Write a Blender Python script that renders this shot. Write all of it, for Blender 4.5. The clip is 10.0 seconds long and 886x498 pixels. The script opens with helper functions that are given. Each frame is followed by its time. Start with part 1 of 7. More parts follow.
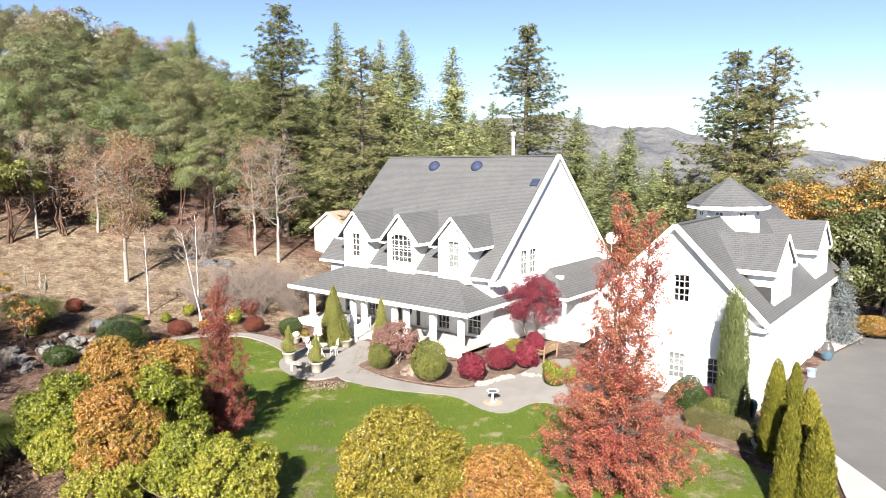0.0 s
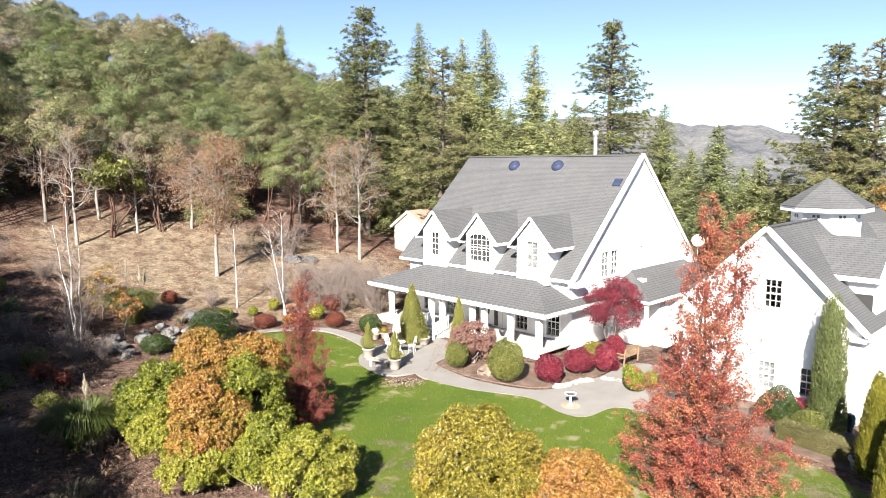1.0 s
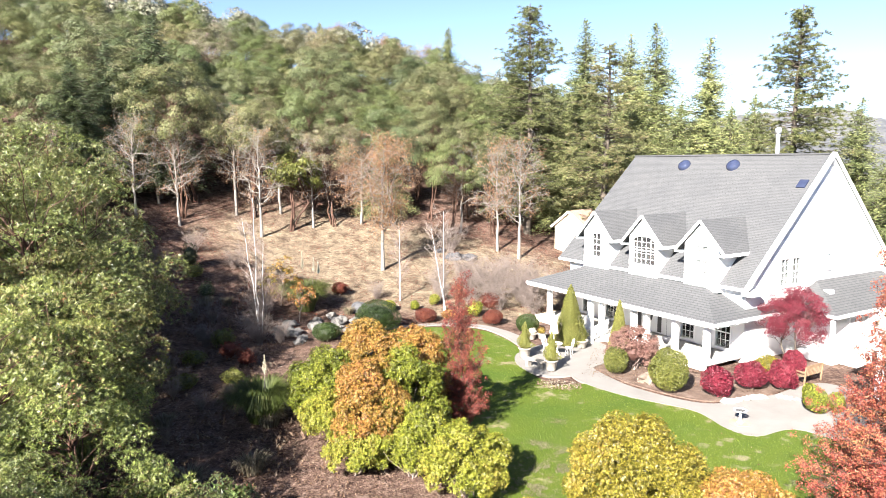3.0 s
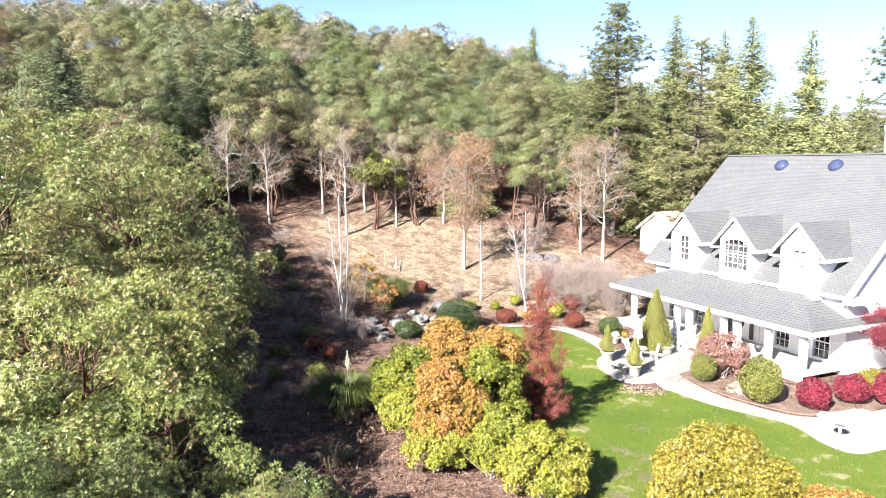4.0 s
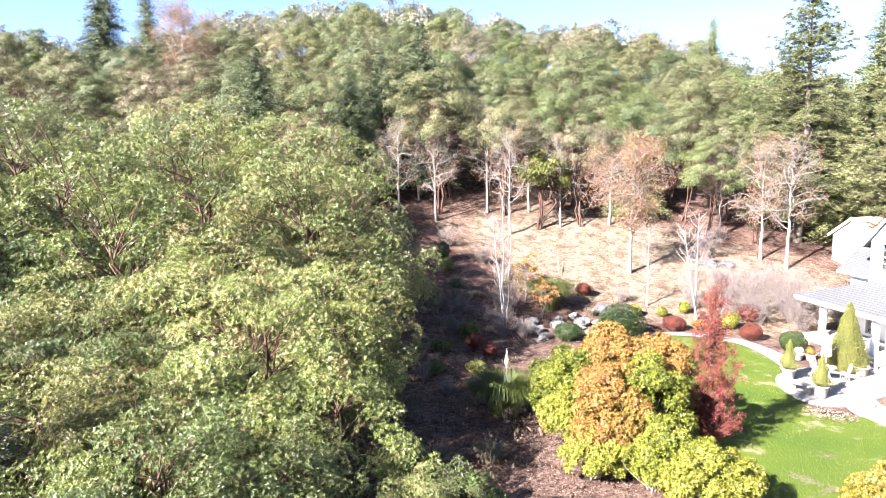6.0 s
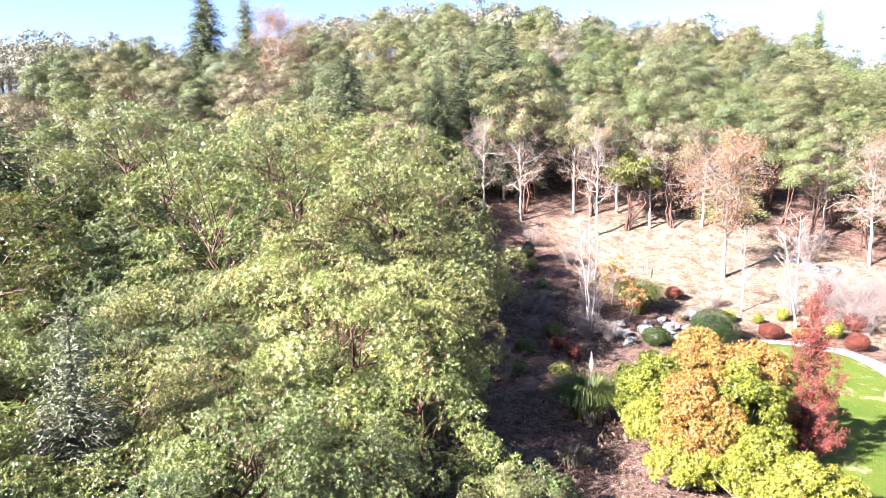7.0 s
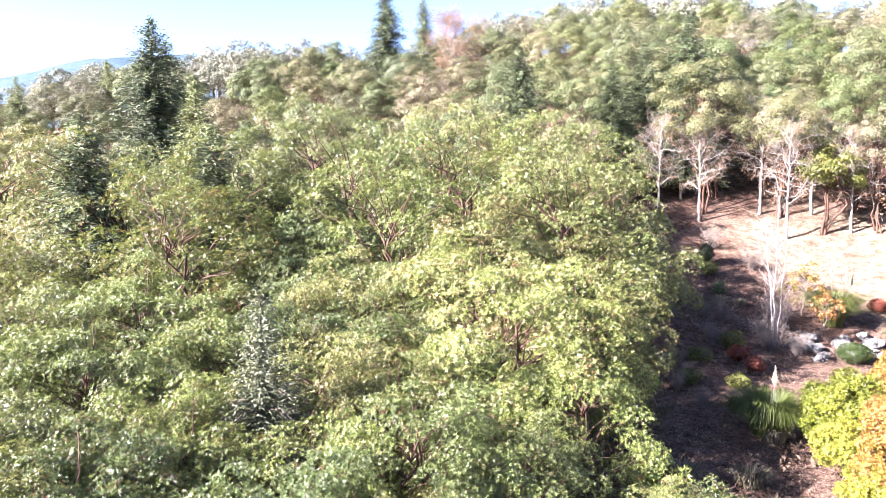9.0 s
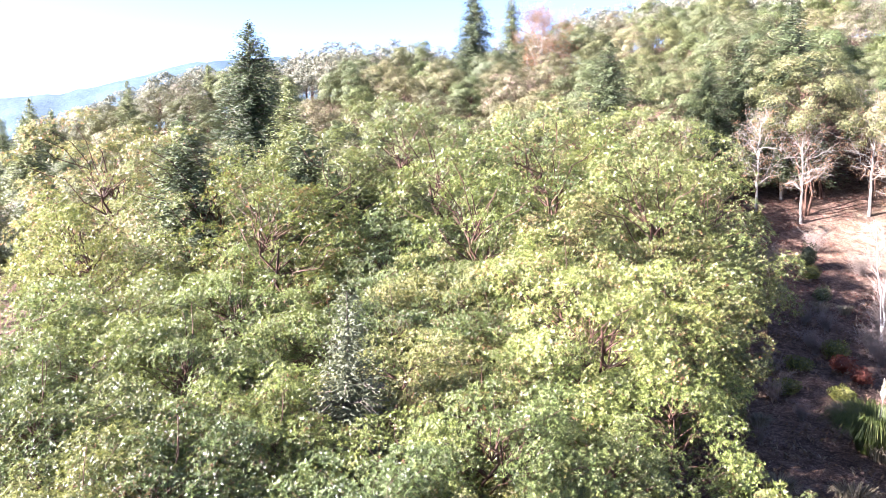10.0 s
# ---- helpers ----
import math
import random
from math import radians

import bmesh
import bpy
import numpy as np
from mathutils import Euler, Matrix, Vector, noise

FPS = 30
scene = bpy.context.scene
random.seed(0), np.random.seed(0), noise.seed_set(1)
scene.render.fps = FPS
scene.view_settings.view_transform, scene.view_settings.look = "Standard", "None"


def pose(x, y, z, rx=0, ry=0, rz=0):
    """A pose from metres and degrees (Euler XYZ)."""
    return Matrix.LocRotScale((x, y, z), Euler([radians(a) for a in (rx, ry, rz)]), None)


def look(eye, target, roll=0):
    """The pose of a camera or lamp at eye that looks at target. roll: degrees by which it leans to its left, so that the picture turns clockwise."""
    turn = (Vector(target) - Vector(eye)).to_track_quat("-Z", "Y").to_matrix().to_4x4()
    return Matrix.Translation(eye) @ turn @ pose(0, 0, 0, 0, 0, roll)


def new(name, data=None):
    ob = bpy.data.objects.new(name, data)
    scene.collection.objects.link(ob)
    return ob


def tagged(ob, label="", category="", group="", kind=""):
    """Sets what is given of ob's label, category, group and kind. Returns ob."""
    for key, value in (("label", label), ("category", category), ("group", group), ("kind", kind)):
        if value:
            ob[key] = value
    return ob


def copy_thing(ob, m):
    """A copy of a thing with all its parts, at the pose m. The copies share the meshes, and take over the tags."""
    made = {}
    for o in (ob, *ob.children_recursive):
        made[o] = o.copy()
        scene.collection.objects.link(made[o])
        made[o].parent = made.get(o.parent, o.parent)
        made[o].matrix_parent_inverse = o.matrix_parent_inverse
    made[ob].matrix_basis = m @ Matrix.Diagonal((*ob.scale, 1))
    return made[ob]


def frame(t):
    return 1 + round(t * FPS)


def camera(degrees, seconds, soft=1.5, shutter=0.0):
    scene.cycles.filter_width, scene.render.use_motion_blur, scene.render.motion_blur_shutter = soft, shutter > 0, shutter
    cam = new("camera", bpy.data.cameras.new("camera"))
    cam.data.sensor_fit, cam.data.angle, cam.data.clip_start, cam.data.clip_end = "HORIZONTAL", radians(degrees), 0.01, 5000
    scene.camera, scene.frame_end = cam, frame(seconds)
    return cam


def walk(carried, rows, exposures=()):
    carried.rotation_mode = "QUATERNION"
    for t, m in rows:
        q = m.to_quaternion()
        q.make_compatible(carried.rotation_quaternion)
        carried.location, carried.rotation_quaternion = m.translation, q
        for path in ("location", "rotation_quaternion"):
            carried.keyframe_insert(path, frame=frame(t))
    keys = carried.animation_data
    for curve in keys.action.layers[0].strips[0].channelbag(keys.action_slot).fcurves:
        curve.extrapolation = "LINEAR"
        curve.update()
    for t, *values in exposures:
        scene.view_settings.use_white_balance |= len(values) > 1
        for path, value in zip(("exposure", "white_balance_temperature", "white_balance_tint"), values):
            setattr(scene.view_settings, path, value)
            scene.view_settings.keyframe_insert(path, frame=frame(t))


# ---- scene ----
from mathutils import geometry

# ---------------------------------------------------------------- camera: a drone that turns to its left on the spot
cam = camera(65.73, 10.0, 0.55)
EYE = 11.0
PATH = [  # seconds, yaw, pitch
    (0.0, -0.05, -7.32), (0.5, 3.26, -7.32), (1.0, 6.57, -7.32), (1.5, 9.93, -7.32), (2.0, 13.29, -7.31), (2.5, 16.66, -7.30),
    (3.25, 21.71, -7.28), (4.0, 26.78, -7.26), (4.5, 30.18, -7.25), (5.0, 33.59, -7.23), (5.5, 37.03, -7.20), (6.25, 42.25, -7.19),
    (7.0, 47.51, -7.19), (7.5, 51.0, -7.21), (8.0, 54.49, -7.25), (8.5, 58.02, -7.30), (9.0, 61.54, -7.34), (9.5, 65.09, -7.39), (10.0, 68.64, -7.42),
]
EXPOSURES = [(0.0, 2.06, 6600, 12), (2.5, 2.46, 6500, 12), (4.0, 2.74, 6300, 14), (5.5, 3.03, 6100, 17), (7.5, 3.35, 6080, 23), (10.0, 3.55, 6080, 25)]
walk(cam, [(t, pose(0, 0, EYE, 0, 0, yaw) @ pose(0, 0, 0, 90 + pitch) @ pose(0, 0, 0, 0, 0, -0.365)) for t, yaw, pitch in PATH], EXPOSURES)

# ---------------------------------------------------------------- sky and sun
SUN_AZ, SUN_EL = 188.0, 31.0      # degrees clockwise from +y, and above the horizon
world = bpy.data.worlds.new("sky")
scene.world = world
world.use_nodes = True
wn = world.node_tree.nodes
sky = wn.new("ShaderNodeTexSky")
sky.sky_type = "NISHITA"
sky.sun_disc = False
sky.sun_elevation, sky.sun_rotation = radians(SUN_EL), radians(SUN_AZ)
sky.altitude, sky.air_density, sky.dust_density, sky.ozone_density = 1000, 0.62, 0.1, 0.8
wn["Background"].inputs["Strength"].default_value = 0.05
world.node_tree.links.new(sky.outputs["Color"], wn["Background"].inputs["Color"])
sun = new("sun", bpy.data.lights.new("sun", "SUN"))
sun.data.energy, sun.data.angle, sun.data.color = 5.0, radians(0.55), (1.0, 0.95, 0.87)
sa, se = radians(SUN_AZ), radians(SUN_EL)
sun.matrix_world = look((0, 0, 60), (-math.sin(sa) * math.cos(se), -math.cos(sa) * math.cos(se), 60 - math.sin(se)))

# ---------------------------------------------------------------- materials
def base_mat(name):
    m = bpy.data.materials.new(name)
    m.use_nodes = True
    return m, m.node_tree.nodes, m.node_tree.links, m.node_tree.nodes["Principled BSDF"]


def ramp(n, stops):
    r = n.new("ShaderNodeValToRGB")
    e = r.color_ramp.elements
    while len(e) < len(stops):
        e.new(0.5)
    for k, (p, c) in zip(e, stops):
        k.position, k.color = p, (*c, 1)
    return r


def noise_tex(n, l, vec, scale, detail=5.0, rough=0.6):
    t = n.new("ShaderNodeTexNoise")
    t.inputs["Scale"].default_value, t.inputs["Detail"].default_value, t.inputs["Roughness"].default_value = scale, detail, rough
    if vec is not None:
        l.new(vec, t.inputs["Vector"])
    return t


def mix(n, l, a, b, fac, kind="MIX"):
    x = n.new("ShaderNodeMixRGB")
    x.blend_type = kind
    for s, v in zip(("Fac", "Color1", "Color2"), (fac, a, b)):
        if hasattr(v, "is_output"):
            l.new(v, x.inputs[s])
        elif isinstance(v, (int, float)):
            x.inputs[s].default_value = v
        else:
            x.inputs[s].default_value = (*v, 1)
    return x.outputs["Color"]


def maths(n, l, op, a, b=0.0):
    x = n.new("ShaderNodeMath")
    x.operation = op
    for i, v in enumerate((a, b)):
        if hasattr(v, "is_output"):
            l.new(v, x.inputs[i])
        else:
            x.inputs[i].default_value = v
    return x.outputs[0]


def bump(n, l, height, b, strength, dist=0.02):
    x = n.new("ShaderNodeBump")
    x.inputs["Strength"].default_value, x.inputs["Distance"].default_value = strength, dist
    l.new(height, x.inputs["Height"])
    l.new(x.outputs["Normal"], b.inputs["Normal"])


def surface(name, stops, scale, fine=40.0, rough=0.8, relief=0.3, dist=0.02, metal=0.0, spec=0.3):
    """A weathered surface: broad stains and fine grain."""
    m, n, l, b = base_mat(name)
    co = n.new("ShaderNodeTexCoord").outputs["Object"]
    big, small = noise_tex(n, l, co, scale), noise_tex(n, l, co, fine, 3)
    r = ramp(n, stops)
    l.new(maths(n, l, "ADD", maths(n, l, "MULTIPLY", big.outputs["Fac"], 0.65), maths(n, l, "MULTIPLY", small.outputs["Fac"], 0.35)), r.inputs["Fac"])
    l.new(r.outputs["Color"], b.inputs["Base Color"])
    b.inputs["Roughness"].default_value, b.inputs["Metallic"].default_value = rough, metal
    b.inputs["Specular IOR Level"].default_value = spec
    bump(n, l, small.outputs["Fac"], b, relief, dist)
    return m


def leaf_mat(name, stops, rough=0.45, through_=0.3, patch=0.35, spec=0.4, glow=(0.28, 0.26, 0.06), lo=0.45, hi=1.0, drift=0.0, speck=0.62):
    """Leaves: a colour for each leaf, drifting from bough to bough, some light passing through."""
    m, n, l, b = base_mat(name)
    geo, co, oi = n.new("ShaderNodeNewGeometry"), n.new("ShaderNodeTexCoord"), n.new("ShaderNodeObjectInfo")
    big = noise_tex(n, l, co.outputs["Object"], patch, 2)
    f = maths(n, l, "ADD", maths(n, l, "ADD", maths(n, l, "MULTIPLY", geo.outputs["Random Per Island"], speck), 0.31 - speck / 2), maths(n, l, "ADD", maths(n, l, "MULTIPLY", big.outputs["Fac"], 1.15), -0.2))
    f = maths(n, l, "ADD", f, maths(n, l, "MULTIPLY", oi.outputs["Random"], 0.42))
    f = maths(n, l, "SUBTRACT", f, 0.40)
    r = ramp(n, stops)
    l.new(f, r.inputs["Fac"])
    tone = maths(n, l, "FRACT", maths(n, l, "MULTIPLY", geo.outputs["Random Per Island"], 17.31))
    grey = ramp(n, ((0.0, (lo, lo, lo)), (1.0, (hi, hi, hi))))
    l.new(tone, grey.inputs["Fac"])
    col = mix(n, l, r.outputs["Color"], grey.outputs["Color"], 1.0, "MULTIPLY")
    if drift:
        own = ramp(n, ((0.0, (0.66, 0.86, 0.66)), (0.2, (1.0, 1.08, 0.64)), (0.4, (0.56, 0.72, 0.62)), (0.6, (1.08, 1.0, 0.76)), (0.8, (0.78, 0.86, 0.74)), (1.0, (1.0, 1.12, 0.66))))
        l.new(maths(n, l, "FRACT", maths(n, l, "MULTIPLY", oi.outputs["Random"], 7.7)), own.inputs["Fac"])
        col = mix(n, l, col, own.outputs["Color"], drift, "MULTIPLY")
    l.new(col, b.inputs["Base Color"])
    b.inputs["Roughness"].default_value, b.inputs["Specular IOR Level"].default_value = rough, spec
    t = n.new("ShaderNodeBsdfTranslucent")
    l.new(mix(n, l, col, glow, 0.35), t.inputs["Color"])
    s = n.new("ShaderNodeMixShader")
    s.inputs["Fac"].default_value = through_
    l.new(b.outputs[0], s.inputs[1])
    l.new(t.outputs[0], s.inputs[2])
    l.new(s.outputs[0], n["Material Output"].inputs["Surface"])
    return m


def shingle_mat():
    m, n, l, b = base_mat("asphalt_shingles")
    co = n.new("ShaderNodeTexCoord").outputs["Object"]
    sep = n.new("ShaderNodeSeparateXYZ")
    l.new(co, sep.inputs[0])
    com = n.new("ShaderNodeCombineXYZ")
    l.new(maths(n, l, "ADD", sep.outputs["X"], sep.outputs["Y"]), com.inputs["X"])
    l.new(maths(n, l, "MULTIPLY", sep.outputs["Z"], 1.4), com.inputs["Y"])
    br = n.new("ShaderNodeTexBrick")
    l.new(com.outputs[0], br.inputs["Vector"])
    br.inputs["Scale"].default_value = 1.0
    br.inputs["Color1"].default_value, br.inputs["Color2"].default_value = (0.078, 0.080, 0.082, 1), (0.088, 0.090, 0.092, 1)
    br.inputs["Mortar"].default_value = (0.045, 0.046, 0.048, 1)
    br.inputs["Mortar Size"].default_value, br.inputs["Brick Width"].default_value, br.inputs["Row Height"].default_value = 0.011, 0.42, 0.115
    big, small = noise_tex(n, l, co, 0.5), noise_tex(n, l, co, 60, 2)
    c = mix(n, l, br.outputs["Color"], ramp_out(n, l, big, ((0.3, (0.90, 0.90, 0.91)), (0.7, (1.07, 1.06, 1.05)))), 1.0, "MULTIPLY")
    c = mix(n, l, c, ramp_out(n, l, small, ((0.3, (0.88, 0.88, 0.88)), (0.7, (1.1, 1.1, 1.1)))), 1.0, "MULTIPLY")
    l.new(c, b.inputs["Base Color"])
    b.inputs["Roughness"].default_value, b.inputs["Specular IOR Level"].default_value = 0.85, 0.25
    bump(n, l, br.outputs["Fac"], b, -0.6, 0.02)
    return m


def ramp_out(n, l, tex, stops):
    r = ramp(n, stops)
    l.new(tex.outputs["Fac"], r.inputs["Fac"])
    return r.outputs["Color"]


def siding_mat(name, colour, lap=0.15):
    m, n, l, b = base_mat(name)
    co = n.new("ShaderNodeTexCoord").outputs["Object"]
    sep = n.new("ShaderNodeSeparateXYZ")
    l.new(co, sep.inputs[0])
    saw = maths(n, l, "FRACT", maths(n, l, "DIVIDE", sep.outputs["Z"], lap))
    big = noise_tex(n, l, co, 0.8)
    c = mix(n, l, tuple(v * 0.95 for v in colour), colour, big.outputs["Fac"])
    l.new(c, b.inputs["Base Color"])
    b.inputs["Roughness"].default_value = 0.55
    bump(n, l, maths(n, l, "SUBTRACT", 1.0, saw), b, 0.35, 0.015)
    return m


def ground_mat():
    m, n, l, b = base_mat("leaf_litter_ground")
    co = n.new("ShaderNodeTexCoord").outputs["Object"]
    sep = n.new("ShaderNodeSeparateXYZ")
    l.new(co, sep.inputs[0])
    big, mid, fine, grit = noise_tex(n, l, co, 0.06), noise_tex(n, l, co, 0.45), noise_tex(n, l, co, 3.5, 6, 0.7), noise_tex(n, l, co, 14, 4, 0.7)
    dark = ramp_out(n, l, fine, ((0.3, (0.05, 0.031, 0.025)), (0.5, (0.122, 0.08, 0.064)), (0.7, (0.215, 0.16, 0.132))))
    tan = ramp_out(n, l, fine, ((0.3, (0.115, 0.085, 0.06)), (0.52, (0.225, 0.186, 0.135)), (0.72, (0.34, 0.3, 0.225))))
    # dry straw on the open slope
    dx = maths(n, l, "DIVIDE", maths(n, l, "ADD", sep.outputs["X"], 22.0), 19.0)
    dy = maths(n, l, "DIVIDE", maths(n, l, "SUBTRACT", sep.outputs["Y"], 53.5), 9.5)
    d = maths(n, l, "ADD", maths(n, l, "MULTIPLY", dx, dx), maths(n, l, "MULTIPLY", dy, dy))
    f = maths(n, l, "ADD", maths(n, l, "SUBTRACT", 1.35, d), maths(n, l, "MULTIPLY", maths(n, l, "SUBTRACT", mid.outputs["Fac"], 0.5), 2.4))
    fr = ramp(n, ((0.0, (0, 0, 0)), (0.8, (1, 1, 1))))
    l.new(f, fr.inputs["Fac"])
    near = mix(n, l, dark, tan, fr.outputs["Color"])
    patch = ramp_out(n, l, noise_tex(n, l, co, 1.1, 6, 0.7), ((0.36, (0.5, 0.46, 0.45)), (0.5, (0.95, 0.92, 0.9)), (0.64, (1.25, 1.24, 1.2))))
    c = mix(n, l, near, patch, 1.0, "MULTIPLY")
    # far away: dry grass and woods
    r2 = maths(n, l, "SQRT", maths(n, l, "ADD", maths(n, l, "MULTIPLY", sep.outputs["X"], sep.outputs["X"]), maths(n, l, "MULTIPLY", sep.outputs["Y"], sep.outputs["Y"])))
    far = ramp(n, ((0.0, (0, 0, 0)), (1.0, (1, 1, 1))))
    l.new(maths(n, l, "DIVIDE", maths(n, l, "SUBTRACT", r2, 150.0), 250.0), far.inputs["Fac"])
    c = mix(n, l, c, ramp_out(n, l, big, ((0.4, (0.08, 0.093, 0.074)), (0.6, (0.15, 0.143, 0.118)))), far.outputs["Color"])
    grain = ramp_out(n, l, grit, ((0.3, (0.6, 0.6, 0.6)), (0.7, (1.35, 1.33, 1.3))))
    c = mix(n, l, c, grain, 1.0, "MULTIPLY")
    l.new(c, b.inputs["Base Color"])
    b.inputs["Roughness"].default_value, b.inputs["Specular IOR Level"].default_value = 0.95, 0.1
    bump(n, l, maths(n, l, "ADD", fine.outputs["Fac"], maths(n, l, "MULTIPLY", grit.outputs["Fac"], 0.4)), b, 0.9, 0.12)
    return m


def lawn_mat():
    m, n, l, b = base_mat("mown_grass")
    co = n.new("ShaderNodeTexCoord").outputs["Object"]
    big, mid, fine = noise_tex(n, l, co, 0.25, 3), noise_tex(n, l, co, 1.2, 4), noise_tex(n, l, co, 22, 4, 0.75)
    green = ramp_out(n, l, fine, ((0.3, (0.028, 0.05, 0.004)), (0.5, (0.062, 0.094, 0.009)), (0.7, (0.1, 0.13, 0.02))))
    dry = ramp_out(n, l, fine, ((0.3, (0.0992, 0.0942, 0.0496)), (0.7, (0.228, 0.218, 0.149))))
    f = maths(n, l, "ADD", maths(n, l, "MULTIPLY", mid.outputs["Fac"], 0.6), maths(n, l, "MULTIPLY", big.outputs["Fac"], 0.5))
    fr = ramp(n, ((0.60, (0, 0, 0)), (0.68, (1, 1, 1))))
    l.new(f, fr.inputs["Fac"])
    c = mix(n, l, green, dry, fr.outputs["Color"])
    tint = ramp_out(n, l, big, ((0.35, (0.8, 0.9, 0.8)), (0.65, (1.25, 1.12, 1.0))))
    c = mix(n, l, c, tint, 1.0, "MULTIPLY")
    l.new(c, b.inputs["Base Color"])
    b.inputs["Roughness"].default_value, b.inputs["Specular IOR Level"].default_value = 0.8, 0.2
    bump(n, l, fine.outputs["Fac"], b, 0.8, 0.04)
    return m


def glass_mat():
    m, n, l, b = base_mat("window_glass")
    b.inputs["Base Color"].default_value = (0.9, 0.95, 0.95, 1)
    b.inputs["Roughness"].default_value = 0.02
    b.inputs["Transmission Weight"].default_value = 1.0
    b.inputs["IOR"].default_value = 1.45
    return m


GROUND, LAWN, SHINGLE, GLASS = ground_mat(), lawn_mat(), shingle_mat(), glass_mat()
SIDING = siding_mat("white_lap_siding", (0.74, 0.74, 0.74))
CREAM_SIDING = siding_mat("cream_siding", (0.50, 0.45, 0.33), 0.2)
TRIM = surface("white_trim_paint", ((0.3, (0.74, 0.74, 0.73)), (0.7, (0.84, 0.84, 0.83))), 2, 30, 0.45, 0.1, 0.004)
# near-black colour that stands in for the darkness of rooms
ROOM_SHADE = surface("room_shade_paint", ((0.3, (0.02, 0.02, 0.021)), (0.7, (0.035, 0.034, 0.033))), 2)
CONCRETE = surface("pale_concrete", ((0.3, (0.159, 0.149, 0.136)), (0.7, (0.218, 0.206, 0.191))), 0.9, 25, 0.85, 0.3, 0.01)
BARK_MULCH = surface("bark_mulch", ((0.3, (0.0645, 0.0397, 0.0298)), (0.5, (0.124, 0.0843, 0.0645)), (0.7, (0.208, 0.154, 0.124))), 1.6, 16, 0.95, 0.9, 0.05)
BRIGHT_CONCRETE = surface("bright_concrete", ((0.3, (0.273, 0.263, 0.248)), (0.7, (0.347, 0.337, 0.317))), 0.9, 25, 0.85, 0.3, 0.01)
ASPHALT = surface("weathered_asphalt", ((0.3, (0.0843, 0.0818, 0.0818)), (0.7, (0.117, 0.112, 0.109))), 0.5, 45, 0.9, 0.4, 0.01)
BARK = surface("grey_brown_bark", ((0.3, (0.0446, 0.0347, 0.0273)), (0.7, (0.119, 0.0992, 0.0794))), 4, 30, 0.95, 0.8, 0.03)
RED_BARK = surface("madrone_bark", ((0.3, (0.0364, 0.0152, 0.00858)), (0.7, (0.0976, 0.0537, 0.0367))), 3, 20, 0.7, 0.4, 0.01)
LICHEN_BARK = surface("lichened_bark", ((0.3, (0.116, 0.1, 0.0845)), (0.7, (0.307, 0.285, 0.259))), 5, 30, 0.9, 0.6, 0.02)
BIRCH_BARK = surface("white_birch_bark", ((0.3, (0.286, 0.272, 0.252)), (0.5, (0.503, 0.496, 0.476)), (0.7, (0.558, 0.551, 0.537))), 5, 25, 0.7, 0.3, 0.01)
TWIG = surface("grey_twigs", ((0.3, (0.124, 0.093, 0.0806)), (0.7, (0.26, 0.217, 0.192))), 3, 25, 0.9, 0.4, 0.01)
ROCK = surface("grey_rock", ((0.3, (0.0675, 0.0638, 0.06)), (0.7, (0.202, 0.191, 0.177))), 1.5, 14, 0.9, 0.9, 0.06)
PALE_ROCK = surface("pale_rock", ((0.3, (0.161, 0.149, 0.136)), (0.7, (0.322, 0.304, 0.279))), 1.5, 14, 0.9, 0.7, 0.04)
TAN_ROCK = surface("tan_rock", ((0.3, (0.13, 0.098, 0.075)), (0.7, (0.24, 0.19, 0.15))), 1.5, 14, 0.9, 0.7, 0.04)
DARK_ROCK = surface("dark_rock", ((0.3, (0.0397, 0.0397, 0.0422)), (0.7, (0.109, 0.109, 0.114))), 1.5, 14, 0.85, 0.8, 0.05)
TERRACOTTA = surface("pale_clay", ((0.3, (0.248, 0.218, 0.184)), (0.7, (0.327, 0.303, 0.268))), 5, 40, 0.8, 0.2, 0.005)
BLUE_GLAZE = surface("blue_glaze", ((0.3, (0.031, 0.062, 0.0868)), (0.7, (0.0806, 0.13, 0.167))), 5, 40, 0.25, 0.1, 0.003)
DARK_GLAZE = surface("dark_glaze", ((0.3, (0.03, 0.03, 0.035)), (0.7, (0.08, 0.075, 0.07))), 5, 40, 0.3, 0.1, 0.003)
TEAK = surface("weathered_teak", ((0.3, (0.149, 0.0893, 0.0496)), (0.7, (0.258, 0.179, 0.114))), 6, 50, 0.7, 0.3, 0.004)
STEEL = surface("galvanised_steel", ((0.3, (0.55, 0.55, 0.56)), (0.7, (0.72, 0.72, 0.73))), 5, 40, 0.4, 0.1, 0.002, 0.7)
BLACK_METAL = surface("black_metal", ((0.3, (0.02, 0.02, 0.025)), (0.7, (0.05, 0.05, 0.055))), 5, 40, 0.4, 0.1, 0.002)
SKY_DOME = surface("dark_skylight_dome", ((0.3, (0.02, 0.025, 0.05)), (0.7, (0.04, 0.05, 0.09))), 2, 30, 0.08, 0.02, 0.001, 0.0, 0.6)
# white blinds painted grey: the shade behind the glass is in the colour
BLIND = surface("shade_greyed_blinds", ((0.3, (0.10, 0.10, 0.10)), (0.7, (0.15, 0.15, 0.148))), 2, 30, 0.8, 0.1, 0.003)

